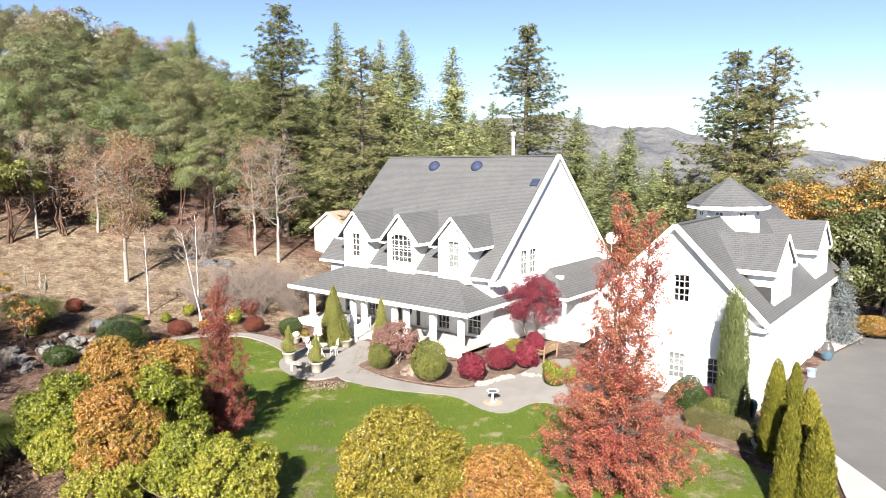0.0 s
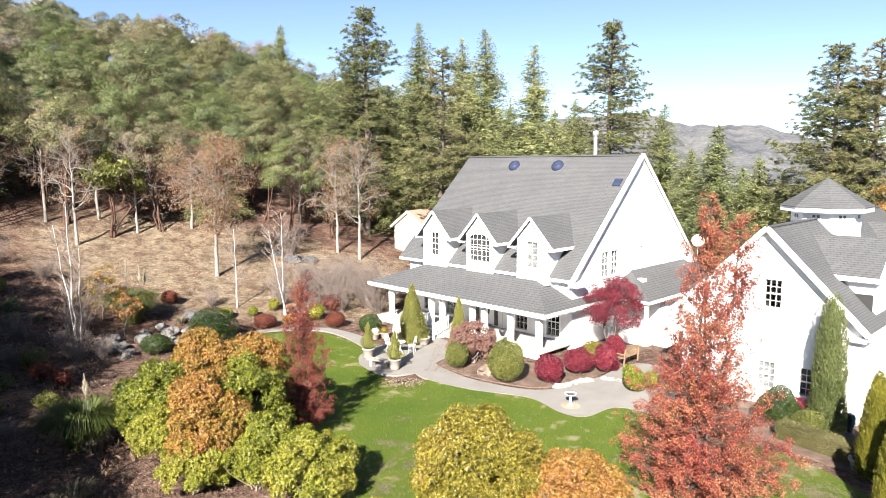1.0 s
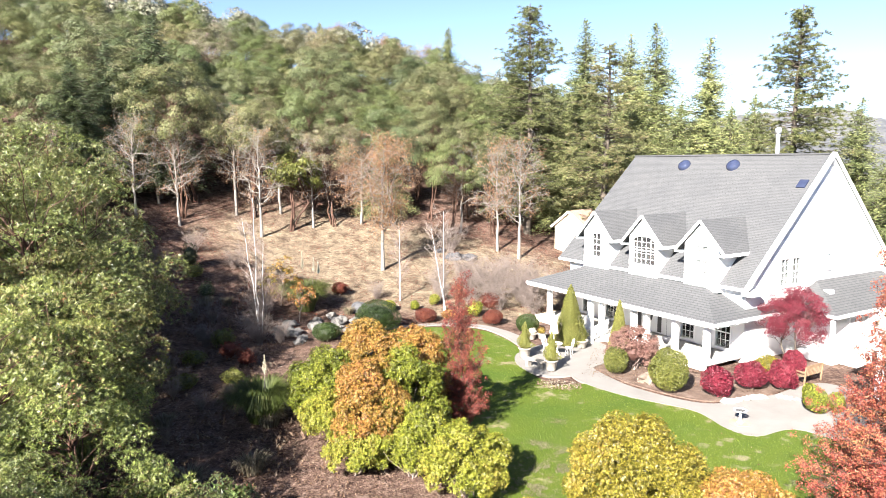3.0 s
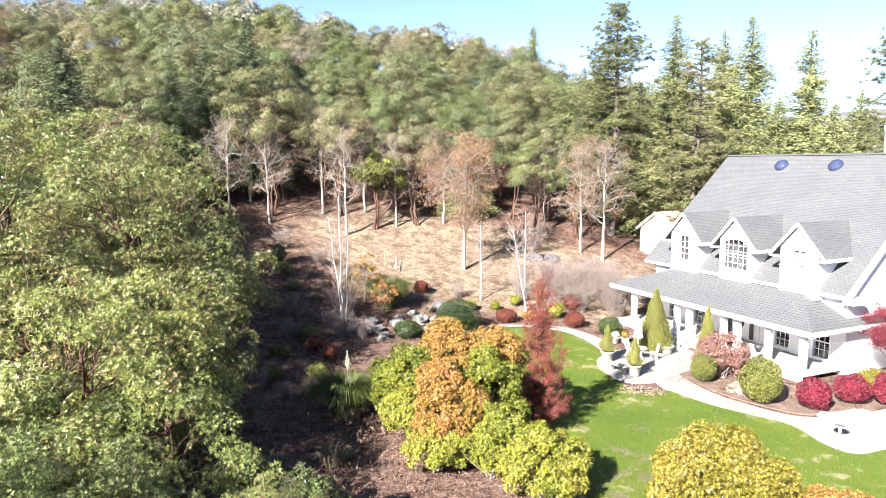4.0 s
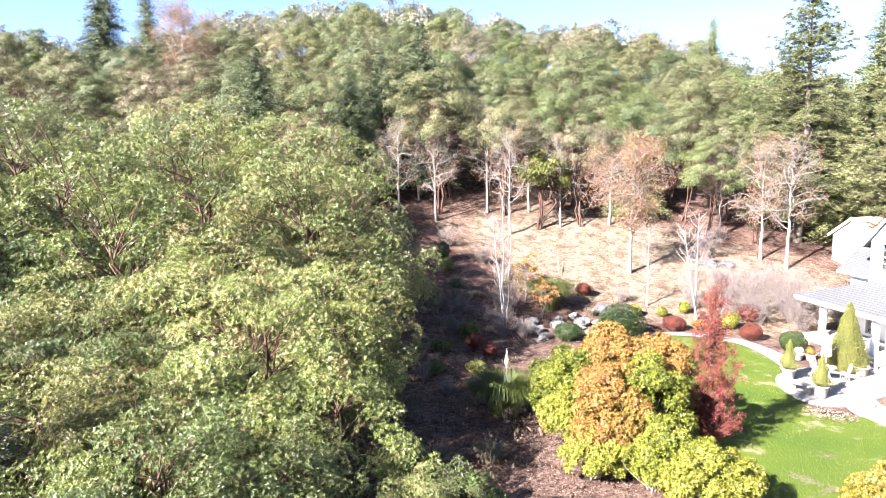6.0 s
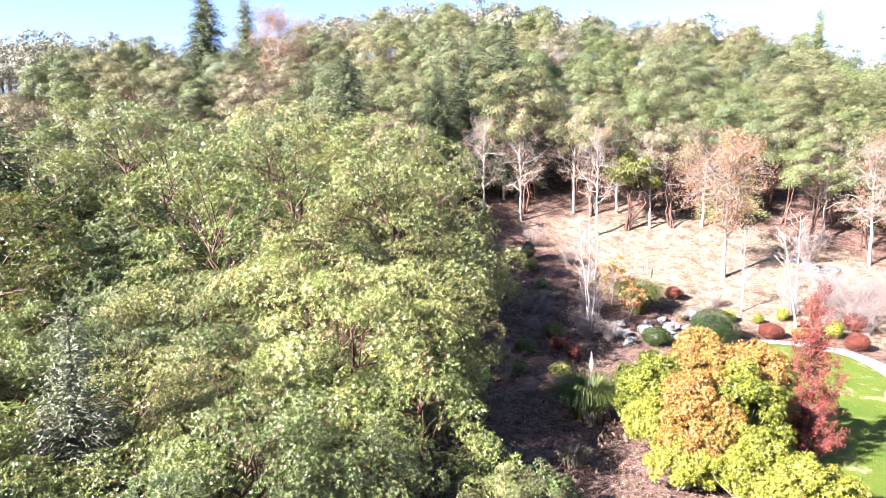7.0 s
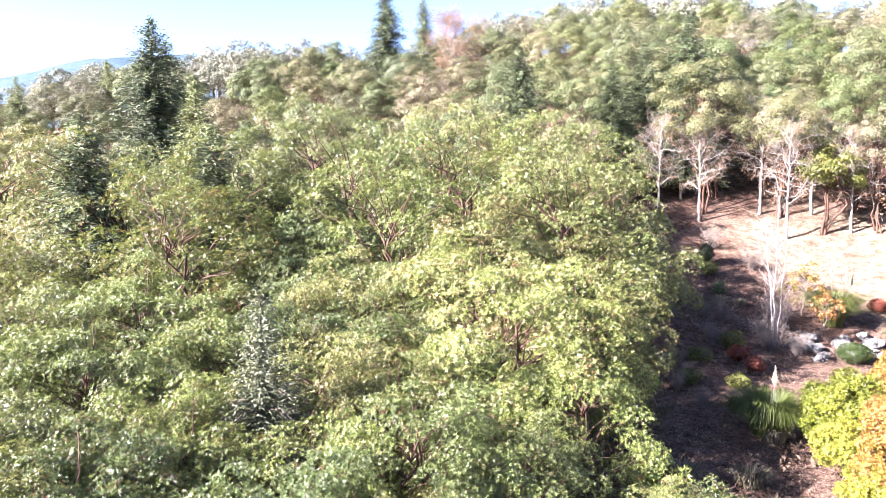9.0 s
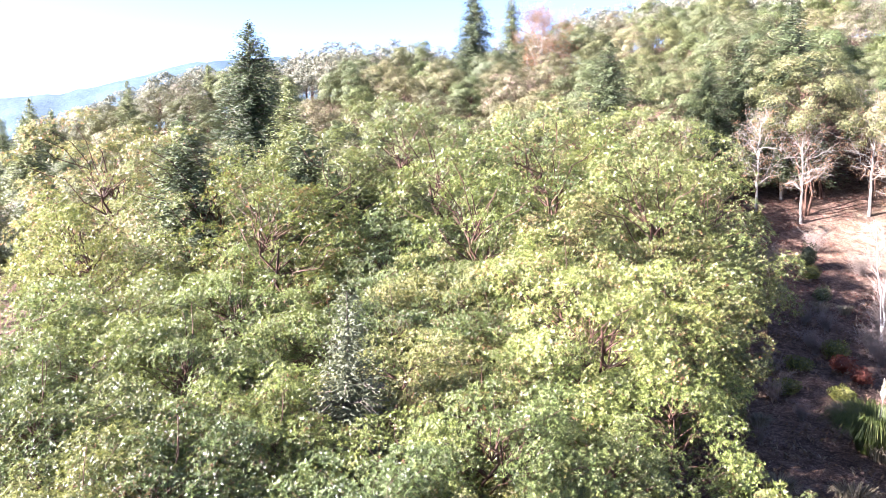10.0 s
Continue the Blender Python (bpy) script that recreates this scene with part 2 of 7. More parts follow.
MADRONE_LEAF = leaf_mat("madrone_leaves", ((0.0, (0.194, 0.0643, 0.0496)), (0.12, (0.0456, 0.059, 0.0273)), (0.3, (0.104, 0.126, 0.0422)), (0.55, (0.188, 0.202, 0.0744)), (0.8, (0.268, 0.257, 0.122)), (0.95, (0.319, 0.242, 0.198)), (1.0, (0.308, 0.118, 0.106))), 0.36, 0.27, 1.1, 0.42, glow=(0.342, 0.365, 0.0869), lo=0.22, hi=1.35, drift=1.0, speck=0.62)
# woods and olive leaves: extra blue in the stops imitates haze over the hillside
WOODS_LEAF = leaf_mat("woods_leaves", ((0.0, (0.0547, 0.0714, 0.032)), (0.35, (0.101, 0.118, 0.0553)), (0.65, (0.145, 0.153, 0.0814)), (0.9, (0.197, 0.179, 0.116)), (1.0, (0.218, 0.147, 0.146))), 0.5, 0.16, 0.75, 0.25, glow=(0.218, 0.231, 0.0728), lo=0.3, hi=1.35, drift=0.8, speck=0.5)
OLIVE_LEAF = leaf_mat("olive_woods_leaves", ((0.0, (0.0695, 0.0729, 0.0361)), (0.35, (0.123, 0.119, 0.0638)), (0.65, (0.176, 0.162, 0.0972)), (0.9, (0.225, 0.172, 0.146)), (1.0, (0.236, 0.142, 0.16))), 0.5, 0.16, 0.75, 0.25, glow=(0.236, 0.212, 0.0834), lo=0.3, hi=1.35, drift=0.8, speck=0.5)
# upper hill: paler and greyer again, more haze put into the leaf colour
HILL_LEAF = leaf_mat("hazed_hill_leaves", ((0.0, (0.0748, 0.0892, 0.0589)), (0.3, (0.135, 0.143, 0.0982)), (0.6, (0.198, 0.189, 0.138)), (0.85, (0.245, 0.198, 0.187)), (1.0, (0.272, 0.165, 0.207))), 0.6, 0.12, 0.3, 0.2, glow=(0.245, 0.242, 0.118), lo=0.3, hi=1.5, speck=0.5)
FIR_LEAF = leaf_mat("fir_needles", ((0.0, (0.0614, 0.0802, 0.0308)), (0.5, (0.163, 0.191, 0.0704)), (1.0, (0.348, 0.35, 0.141))), 0.6, 0.1, 0.4, glow=(0.165, 0.183, 0.0651), lo=0.4, hi=1.3)
DARK_FIR_LEAF = leaf_mat("dark_fir_needles", ((0.0, (0.0319, 0.0476, 0.0198)), (0.5, (0.0798, 0.105, 0.044)), (1.0, (0.174, 0.196, 0.0825))), 0.6, 0.1, 0.4, glow=(0.116, 0.14, 0.044), lo=0.4, hi=1.4)
PINE_LEAF = leaf_mat("pine_needles", ((0.0, (0.0576, 0.0714, 0.027)), (0.5, (0.132, 0.148, 0.054)), (0.8, (0.208, 0.2, 0.09)), (1.0, (0.23, 0.161, 0.102))), 0.55, 0.2, 0.5, glow=(0.184, 0.189, 0.075), lo=0.4, hi=1.6)
SPRUCE_LEAF = leaf_mat("blue_spruce_needles", ((0.0, (0.103, 0.123, 0.129)), (0.5, (0.193, 0.219, 0.226)), (1.0, (0.29, 0.316, 0.322))), 0.6, 0.1, 0.6, glow=(0.217, 0.236, 0.223))
CYPRESS_LEAF = leaf_mat("golden_cypress_sprays", ((0.0, (0.0812, 0.0905, 0.0109)), (0.5, (0.189, 0.18, 0.018)), (1.0, (0.325, 0.28, 0.0406))), 0.6, 0.2, 0.7)
JUNIPER_LEAF = leaf_mat("juniper_sprays", ((0.0, (0.0619, 0.0849, 0.0232)), (0.5, (0.139, 0.162, 0.0542)), (1.0, (0.224, 0.239, 0.1))), 0.6, 0.15, 0.7)
BOX_LEAF = leaf_mat("boxwood_leaves", ((0.0, (0.062, 0.0744, 0.0149)), (0.5, (0.155, 0.164, 0.0327)), (1.0, (0.248, 0.236, 0.0595))), 0.45, 0.2, 0.9)
HEDGE_LEAF = leaf_mat("olive_hedge_leaves", ((0.0, (0.0744, 0.0694, 0.0273)), (0.5, (0.139, 0.129, 0.0496)), (1.0, (0.208, 0.184, 0.0843))), 0.5, 0.2, 0.9)
LIGHT_LEAF = leaf_mat("bright_evergreen_sprays", ((0.0, (0.133, 0.145, 0.0333)), (0.5, (0.266, 0.266, 0.0694)), (1.0, (0.363, 0.345, 0.121))), 0.55, 0.25, 0.9)
YOUNG_FIR_LEAF = leaf_mat("young_fir_needles", ((0.0, (0.0572, 0.067, 0.0312)), (0.5, (0.111, 0.123, 0.0659)), (1.0, (0.164, 0.175, 0.101))), 0.6, 0.12, 0.6, glow=(0.134, 0.154, 0.0521), lo=0.5)
DEEP_LEAF = leaf_mat("dark_evergreen_leaves", ((0.0, (0.0129, 0.0258, 0.00516)), (0.5, (0.0355, 0.0615, 0.0103)), (1.0, (0.0837, 0.116, 0.0226))), 0.4, 0.15, 0.9, glow=(0.0992, 0.136, 0.0248))
DUSK_LEAF = leaf_mat("dark_oak_leaves", ((0.0, (0.031, 0.0372, 0.0124)), (0.5, (0.0682, 0.0837, 0.0248)), (1.0, (0.136, 0.136, 0.0496))), 0.45, 0.15, 0.5, glow=(0.124, 0.136, 0.0372))
SPINDLE_LEAF = leaf_mat("yellow_green_leaves", ((0.0, (0.0614, 0.083, 0.00679)), (0.35, (0.156, 0.175, 0.017)), (0.75, (0.263, 0.264, 0.034)), (1.0, (0.284, 0.215, 0.0443))), 0.45, 0.18, 0.5, 0.35, lo=0.22, hi=1.25)
GOLD_LEAF = leaf_mat("golden_leaves", ((0.0, (0.0837, 0.0837, 0.00967)), (0.4, (0.187, 0.161, 0.0193)), (0.75, (0.284, 0.226, 0.0355)), (1.0, (0.284, 0.155, 0.0387))), 0.4, 0.18, 0.5, lo=0.22, hi=1.35)
ORANGE_LEAF = leaf_mat("orange_leaves", ((0.0, (0.134, 0.113, 0.0182)), (0.3, (0.252, 0.161, 0.0303)), (0.6, (0.31, 0.148, 0.0364)), (0.85, (0.302, 0.118, 0.0466)), (1.0, (0.31, 0.161, 0.0792))), 0.45, 0.18, 0.6, glow=(0.324, 0.174, 0.0335), lo=0.22, hi=1.35)
RED_LEAF = leaf_mat("red_autumn_leaves", ((0.0, (0.15, 0.0225, 0.0189)), (0.3, (0.25, 0.0625, 0.042)), (0.6, (0.31, 0.138, 0.063)), (0.85, (0.31, 0.213, 0.084)), (1.0, (0.19, 0.213, 0.0525))), 0.5, 0.22, 0.6, glow=(0.36, 0.138, 0.0525), lo=0.4, hi=1.5)
WINE_LEAF = leaf_mat("wine_red_leaves", ((0.0, (0.0599, 0.00777, 0.00944)), (0.4, (0.129, 0.0218, 0.0189)), (0.75, (0.184, 0.0434, 0.0284)), (1.0, (0.207, 0.0865, 0.0416))), 0.5, 0.2, 0.6, glow=(0.188, 0.0402, 0.0252), lo=0.35, hi=1.5)
CRIMSON_LEAF = leaf_mat("crimson_leaves", ((0.0, (0.0729, 0.00574, 0.0134)), (0.5, (0.198, 0.0158, 0.0364)), (1.0, (0.306, 0.0574, 0.0731))), 0.5, 0.25, 0.9, glow=(0.272, 0.0153, 0.0388), lo=0.3, hi=1.05)
PINK_LEAF = leaf_mat("faded_pink_leaves", ((0.0, (0.172, 0.0775, 0.0626)), (0.5, (0.343, 0.195, 0.156)), (1.0, (0.452, 0.312, 0.25))), 0.6, 0.3, 0.9, glow=(0.341, 0.186, 0.136))
RUST_LEAF = leaf_mat("rust_brown_leaves", ((0.0, (0.0775, 0.0161, 0.0103)), (0.5, (0.161, 0.0387, 0.0226)), (1.0, (0.232, 0.0775, 0.0387))), 0.6, 0.25, 0.9, glow=(0.248, 0.062, 0.031))
TAN_LEAF = leaf_mat("dry_tan_leaves", ((0.0, (0.164, 0.0713, 0.0312)), (0.5, (0.286, 0.148, 0.0732)), (1.0, (0.38, 0.238, 0.136))), 0.7, 0.3, 0.5, glow=(0.359, 0.242, 0.129))
LITTER_LEAF = leaf_mat("fallen_leaves", ((0.0, (0.0843, 0.0379, 0.019)), (0.4, (0.152, 0.0887, 0.0506)), (0.75, (0.228, 0.169, 0.118)), (1.0, (0.312, 0.278, 0.211))), 0.8, 0.1, 0.3, glow=(0.31, 0.217, 0.124))
GRASS_BLADE = leaf_mat("ornamental_grass_blades", ((0.0, (0.0371, 0.0586, 0.00724)), (0.5, (0.0896, 0.118, 0.0217)), (1.0, (0.164, 0.172, 0.0575))), 0.6, 0.25, 0.9)
LAWN_BLADE = leaf_mat("lawn_blades", ((0.0, (0.045, 0.088, 0.008)), (0.5, (0.098, 0.145, 0.016)), (1.0, (0.165, 0.2, 0.035))), 0.6, 0.25, 0.3)
DRY_BLADE = leaf_mat("dry_grass_blades", ((0.0, (0.129, 0.104, 0.0595)), (1.0, (0.258, 0.223, 0.154))), 0.8, 0.15, 0.9, glow=(0.248, 0.198, 0.124))
PLUME = leaf_mat("cream_plumes", ((0.0, (0.552, 0.475, 0.354)), (1.0, (0.722, 0.722, 0.597))), 0.8, 0.3, 0.9, glow=(0.6, 0.5, 0.35))

# ---------------------------------------------------------------- mesh helpers
rng = np.random.default_rng(7)


class Shape:
    """Collects vertices and faces of three or four corners, and becomes one mesh."""

    def __init__(self):
        self.v, self.q, self.count = [], [], 0

    def add(self, verts, faces):
        faces = np.asarray(faces, np.int64)
        if faces.shape[1] == 3:
            faces = np.hstack([faces, np.full((len(faces), 1), -1 - self.count)])
        self.v.append(np.asarray(verts, np.float64))
        self.q.append(faces + self.count)
        self.count += len(verts)

    def knit(self):
        """Joins each limb's foot to the wood that it springs from."""
        if len(self.v) > 900:
            return
        start, done = 0, None
        for v in list(self.v):
            if done is not None:
                j = int(np.argmin(((done - v[0]) ** 2).sum(1)))
                self.q.append(np.array([[start, start + 1, j, -1]]))
            done = v if done is None else np.vstack([done, v])
            start += len(v)

    def mesh(self, name, mat, smooth=False):
        v, q = np.concatenate(self.v), np.concatenate(self.q)
        me = bpy.data.meshes.new(name)
        size = np.where(q[:, 3] < 0, 3, 4)
        start = np.concatenate([[0], np.cumsum(size)[:-1]])
        idx = q.ravel()
        idx = idx[idx >= 0]
        me.vertices.add(len(v))
        me.vertices.foreach_set("co", v.ravel())
        me.loops.add(len(idx))
        me.loops.foreach_set("vertex_index", idx.astype(np.int32))
        me.polygons.add(len(q))
        me.polygons.foreach_set("loop_start", start.astype(np.int32))
        me.polygons.foreach_set("use_smooth", np.full(len(q), smooth, bool))
        me.update(calc_edges=True)
        me.validate()
        me.materials.append(mat)
        return me

    def box(self, lo, hi, turn=None):
        lo, hi = np.array(lo, float), np.array(hi, float)
        c = np.array([[x, y, z] for z in (0, 1) for y in (0, 1) for x in (0, 1)], float) * (hi - lo) + lo
        if turn is not None:
            c = c @ np.array(turn.to_3x3()).T + np.array(turn.translation)
        self.add(c, [[0, 2, 3, 1], [4, 5, 7, 6], [0, 1, 5, 4], [2, 6, 7, 3], [0, 4, 6, 2], [1, 3, 7, 5]])
        return self

    def beam(self, a, b, w, t):
        """A straight bar from a to b, w wide and t deep."""
        a, b = np.array(a, float), np.array(b, float)
        d = b - a
        s = np.cross(d, [0, 0, 1.0])
        if np.linalg.norm(s) < 1e-6:
            s = np.array([1.0, 0, 0])
        s /= np.linalg.norm(s)
        n = np.cross(s, d)
        n /= np.linalg.norm(n)
        c = np.array([p + s * w * i / 2 + n * t * j / 2 for p in (a, b) for j in (-1, 1) for i in (-1, 1)])
        self.add(c, [[0, 1, 3, 2], [4, 6, 7, 5], [0, 4, 5, 1], [2, 3, 7, 6], [0, 2, 6, 4], [1, 5, 7, 3]])
        return self

    def tube(self, pts, radii, sides=6):
        pts, radii = np.asarray(pts, float), np.asarray(radii, float)
        k = len(pts)
        d = np.gradient(pts, axis=0)
        d /= np.linalg.norm(d, axis=1, keepdims=True) + 1e-9
        ref = np.where(np.abs(d[:, 2:3]) > 0.9, [[1.0, 0, 0]], [[0, 0, 1.0]])
        s = np.cross(d, ref)
        s /= np.linalg.norm(s, axis=1, keepdims=True) + 1e-9
        n = np.cross(s, d)
        a = np.arange(sides) * 2 * np.pi / sides
        ring = s[:, None] * np.cos(a)[None, :, None] + n[:, None] * np.sin(a)[None, :, None]
        v = (pts[:, None] + ring * radii[:, None, None]).reshape(-1, 3)
        i, j = np.meshgrid(np.arange(k - 1), np.arange(sides), indexing="ij")
        i, j = i.ravel(), j.ravel()
        jn = (j + 1) % sides
        self.add(v, np.stack([i * sides + j, i * sides + jn, (i + 1) * sides + jn, (i + 1) * sides + j], 1))
        return self

    def lathe(self, prof, sides=20, at=(0, 0, 0)):
        """A turned body from (radius, height) pairs, bottom to top."""
        prof = np.array(prof, float)
        a = np.arange(sides) * 2 * np.pi / sides
        v = np.stack([prof[:, 0:1] * np.cos(a), prof[:, 0:1] * np.sin(a), np.repeat(prof[:, 1:2], sides, 1)], 2).reshape(-1, 3) + np.array(at)
        k = len(prof)
        i, j = np.meshgrid(np.arange(k - 1), np.arange(sides), indexing="ij")
        i, j = i.ravel(), j.ravel()
        jn = (j + 1) % sides
        self.add(v, np.stack([i * sides + j, i * sides + jn, (i + 1) * sides + jn, (i + 1) * sides + j], 1))
        return self

    def plate(self, rings, place, depth):
        """A flat plate from an outline and its holes (pairs), laid by place(a, b) -> point, with depth as a vector."""
        from_ = [[Vector((a, b, 0)) for a, b in r] for r in rings]
        flat = [p for r in rings for p in r]
        tris = geometry.tessellate_polygon(from_)
        top = np.array([place(a, b) for a, b in flat], float)
        bot = top + np.array(depth, float)
        k = len(flat)
        faces = [list(t) for t in tris] + [[t[2] + k, t[1] + k, t[0] + k] for t in tris]
        self.add(np.vstack([top, bot]), faces)
        o = 0
        side = []
        for r in rings:
            m = len(r)
            side += [[o + i, o + (i + 1) % m, o + (i + 1) % m + k, o + i + k] for i in range(m)]
            o += m
        self.q.append(np.array(side) + self.count - 2 * k)
        return self


def thing(name, m=None, label="", category="", group="", kind=""):
    ob = new(name)
    ob.empty_display_size = 0.2
    if m is not None:
        ob.matrix_world = m
    return tagged(ob, label, category, group, kind)


def part(name, shape, material, parent, label="", smooth=False):
    me = shape.mesh(name, material, smooth) if isinstance(shape, Shape) else shape
    ob = new(name, me)
    ob.parent = parent
    if label:
        ob["label"] = label
    return ob


def unit(a):
    return a / (np.linalg.norm(a, axis=-1, keepdims=True) + 1e-9)


def leaves(shape, p, d, nrm, length, width, fold=0.15, tri=False):
    """Pointed, slightly folded leaves: base p, along d, facing nrm. tri: plain three-cornered ones for far trees."""
    s = unit(np.cross(d, nrm))
    if tri:
        length, width = np.broadcast_to(length, len(p))[:, None], np.broadcast_to(width, len(p))[:, None]
        v = np.stack([p - s * width / 2, p + d * length, p + s * width / 2], 1).reshape(-1, 3)
        i = np.arange(len(p))[:, None] * 3
        shape.add(v, np.hstack([i, i + 1, i + 2]))
        return
    nn = np.cross(s, d)
    length, width = np.broadcast_to(length, len(p))[:, None], np.broadcast_to(width, len(p))[:, None]
    mid = p + d * length * 0.45
    v = np.stack([p, mid + s * width / 2 + nn * width * fold, p + d * length, mid - s * width / 2 + nn * width * fold], 1).reshape(-1, 3)
    i = np.arange(len(p))[:, None] * 4
    shape.add(v, np.hstack([i, i + 1, i + 2, i + 3]))


def ball(k):
    return unit(rng.normal(size=(k, 3)))


# ---------------------------------------------------------------- the lie of the land
def smooth(a, b, x):
    t = np.clip((x - a) / (b - a), 0, 1)
    return t * t * (3 - 2 * t)


# how high the wooded hill stands above the drone's horizon: bearing, degrees
SKYLINE = [(-150, -3.0), (-112, -1.0), (-101, 0.6), (-97, 2.4), (-93.8, 4.4), (-88, 6.3), (-80.5, 7.6), (-72.4, 8.8), (-68, 8.2), (-64, 8.0), (-59, 10.1), (-54.5, 11.0), (-48, 11.7), (-41.5, 11.6), (-36.7, 10.9),
           (-30.2, 10.0), (-26, 9.7), (-22.5, 8.3), (-17, 6.5), (-13.7, 5.8), (-8.4, 5.0), (-3, 2.5), (4, -2.0)]


def land(x, y):
    """Height of the ground: a level garden, a wooded hill beyond it to the north-west, a valley to the north-east."""
    x, y = np.asarray(x, float), np.asarray(y, float)
    p, q = -0.669 * x + 0.743 * y, 0.743 * x + 0.669 * y
    s = np.maximum(0, p - (36 + 6 * smooth(-15, 10, q)))
    h = 0.25 * s * s / (s + 6) + 0.09 * np.maximum(0, p - 62)
    h = h / (1 + (h / 46) ** 4) ** 0.25
    h = h * (1 - smooth(35, 130, q)) * (1 - 0.45 * smooth(15, 110, -q))
    r, az = np.hypot(x, y), np.degrees(np.arctan2(x, y))
    crest = EYE - 9.0 + np.minimum(r, 175) * np.tan(np.radians(np.interp(az, [a for a, _ in SKYLINE], [e for _, e in SKYLINE])))
    w = smooth(72, 132, r) * (1 - smooth(-6, 4, az)) * smooth(-150, -116, az)
    h = h * (1 - w) + crest * w
    h = h * (1 - smooth(260, 600, r))
    return h - 0.10 * np.clip(q - 80, 0, 260) * (1 - w)

# ---------------------------------------------------------------- ground
def ground_sheet():
    radii = np.concatenate([np.arange(0.8, 90, 0.9), 90 * 1.045 ** np.arange(0, 92)])
    k = 300
    a = np.arange(k) * 2 * np.pi / k
    x, y = radii[:, None] * np.sin(a), radii[:, None] * np.cos(a)
    z = land(x, y)
    rough = np.array([[noise.noise((px * 0.35, py * 0.35, 0.3)) for px, py in zip(rx, ry)] for rx, ry in zip(x[:101], y[:101])])
    z[:101] += 0.10 * rough * smooth(40, 46, np.hypot(x[:101] + 2, y[:101] - 22)) - 0.02
    v = np.stack([x, y, z], 2).reshape(-1, 3)
    i, j = np.meshgrid(np.arange(len(radii) - 1), np.arange(k), indexing="ij")
    i, j = i.ravel(), j.ravel()
    jn = (j + 1) % k
    s = Shape()
    s.add(v, np.stack([i * k + j, (i + 1) * k + j, (i + 1) * k + jn, i * k + jn], 1)[:, ::-1])
    c = np.vstack([[[0, 0, float(land(0, 0)) - 0.02]], v[:k]])
    s.add(c, np.stack([np.zeros(k, int), 1 + np.arange(k), 1 + (np.arange(k) + 1) % k], 1)[:, ::-1])
    return s


ob = new("ground", ground_sheet().mesh("ground", GROUND, True))
tagged(ob, "brown leaf-littered ground rising to a dry wooded slope", "ground", "", "structure")


def closed_curve(pts, step=0.4):
    """A smooth closed line through the points."""
    pts = np.array(pts, float)
    out = []
    for i in range(len(pts)):
        p0, p1, p2, p3 = pts[i - 1], pts[i], pts[(i + 1) % len(pts)], pts[(i + 2) % len(pts)]
        k = max(2, int(np.hypot(*(p2 - p1)) / step))
        for t in np.arange(k) / k:
            out.append(0.5 * (2 * p1 + (p2 - p0) * t + (2 * p0 - 5 * p1 + 4 * p2 - p3) * t * t + (3 * p1 - p0 - 3 * p2 + p3) * t ** 3))
    return [tuple(p) for p in out]


def slab(name, pts, top, mat, label, category, depth=0.3, curved=True):
    s = Shape().plate([closed_curve(pts) if curved else pts], lambda a, b: (a, b, top), (0, 0, -depth))
    return tagged(new(name, s.mesh(name, mat)), label, category, "", "structure")


LAWN_EDGE = [(-18.6, 39.6), (-16.2, 41.6), (-13.2, 42.2), (-10.8, 40.6), (-9.0, 38.0), (-8.4, 35.2), (-7.0, 33.4), (-5.9, 32.4), (-4.6, 33.2), (-2.4, 31.9), (0.4, 31.0),
             (1.7, 29.3), (2.8, 28.8), (4.3, 30.1), (6.2, 29.4), (8.4, 27.0), (10.6, 24.6), (11.6, 21.0), (11.5, 15.0), (7.0, 12.0), (0.0, 12.5), (-3.4, 16.0), (-5.6, 18.8), (-7.4, 21.8), (-9.6, 25.0), (-12.5, 28.5), (-17.0, 34.0)]
slab("lawn", LAWN_EDGE, 0.05, LAWN, "mown green lawn with dry straw-coloured patches", "lawn")
slab("garden_path", [(-5.9, 36.6), (-4.9, 36.3), (-4.1, 35.2), (-2.5, 33.5), (-0.2, 32.3), (1.3, 32.2), (2.5, 33.3), (3.9, 34.3), (5.2, 36.0), (6.6, 37.0), (8.2, 35.2), (7.6, 31.6),
                     (6.2, 29.4), (4.3, 30.1), (2.8, 28.8), (1.7, 29.3), (0.4, 31.0), (-2.4, 31.9), (-4.6, 33.2), (-5.6, 34.6)], 0.07, CONCRETE, "pale concrete garden path widening to a terrace", "path")
slab("patio", [(-9.0, 37.6), (-8.8, 35.8), (-7.8, 34.3), (-6.4, 33.7), (-5.2, 34.6), (-4.6, 36.0), (-3.9, 38.0), (-4.4, 40.6), (-6.2, 41.6), (-7.8, 40.2)], 0.075, CONCRETE, "pale concrete patio at the foot of the porch steps", "patio")
slab("curved_walk", [(-8.8, 39.8), (-10.4, 41.8), (-13.0, 43.3), (-16.2, 42.8), (-18.8, 40.6), (-18.5, 40.1), (-16.1, 42.2), (-13.1, 42.6), (-10.9, 41.0), (-9.3, 39.0), (-8.4, 38.6)], 0.068, CONCRETE, "narrow curved concrete walk along the lawn", "path")
slab("driveway", [(14.8, 12.0), (14.6, 25.0), (17.0, 31.4), (19.2, 34.6), (22.0, 37.6), (26.5, 41.5), (40, 46), (60, 44), (60, 6), (22, 4)], 0.03, ASPHALT, "weathered grey asphalt driveway", "driveway", 0.3, False)
slab("driveway_apron", [(11.8, 17.0), (13.2, 21.4), (14.592, 25.0), (14.792, 12.0), (13.0, 12.0)], 0.045, BRIGHT_CONCRETE, "bright concrete strip beside the driveway", "path", 0.3, False)
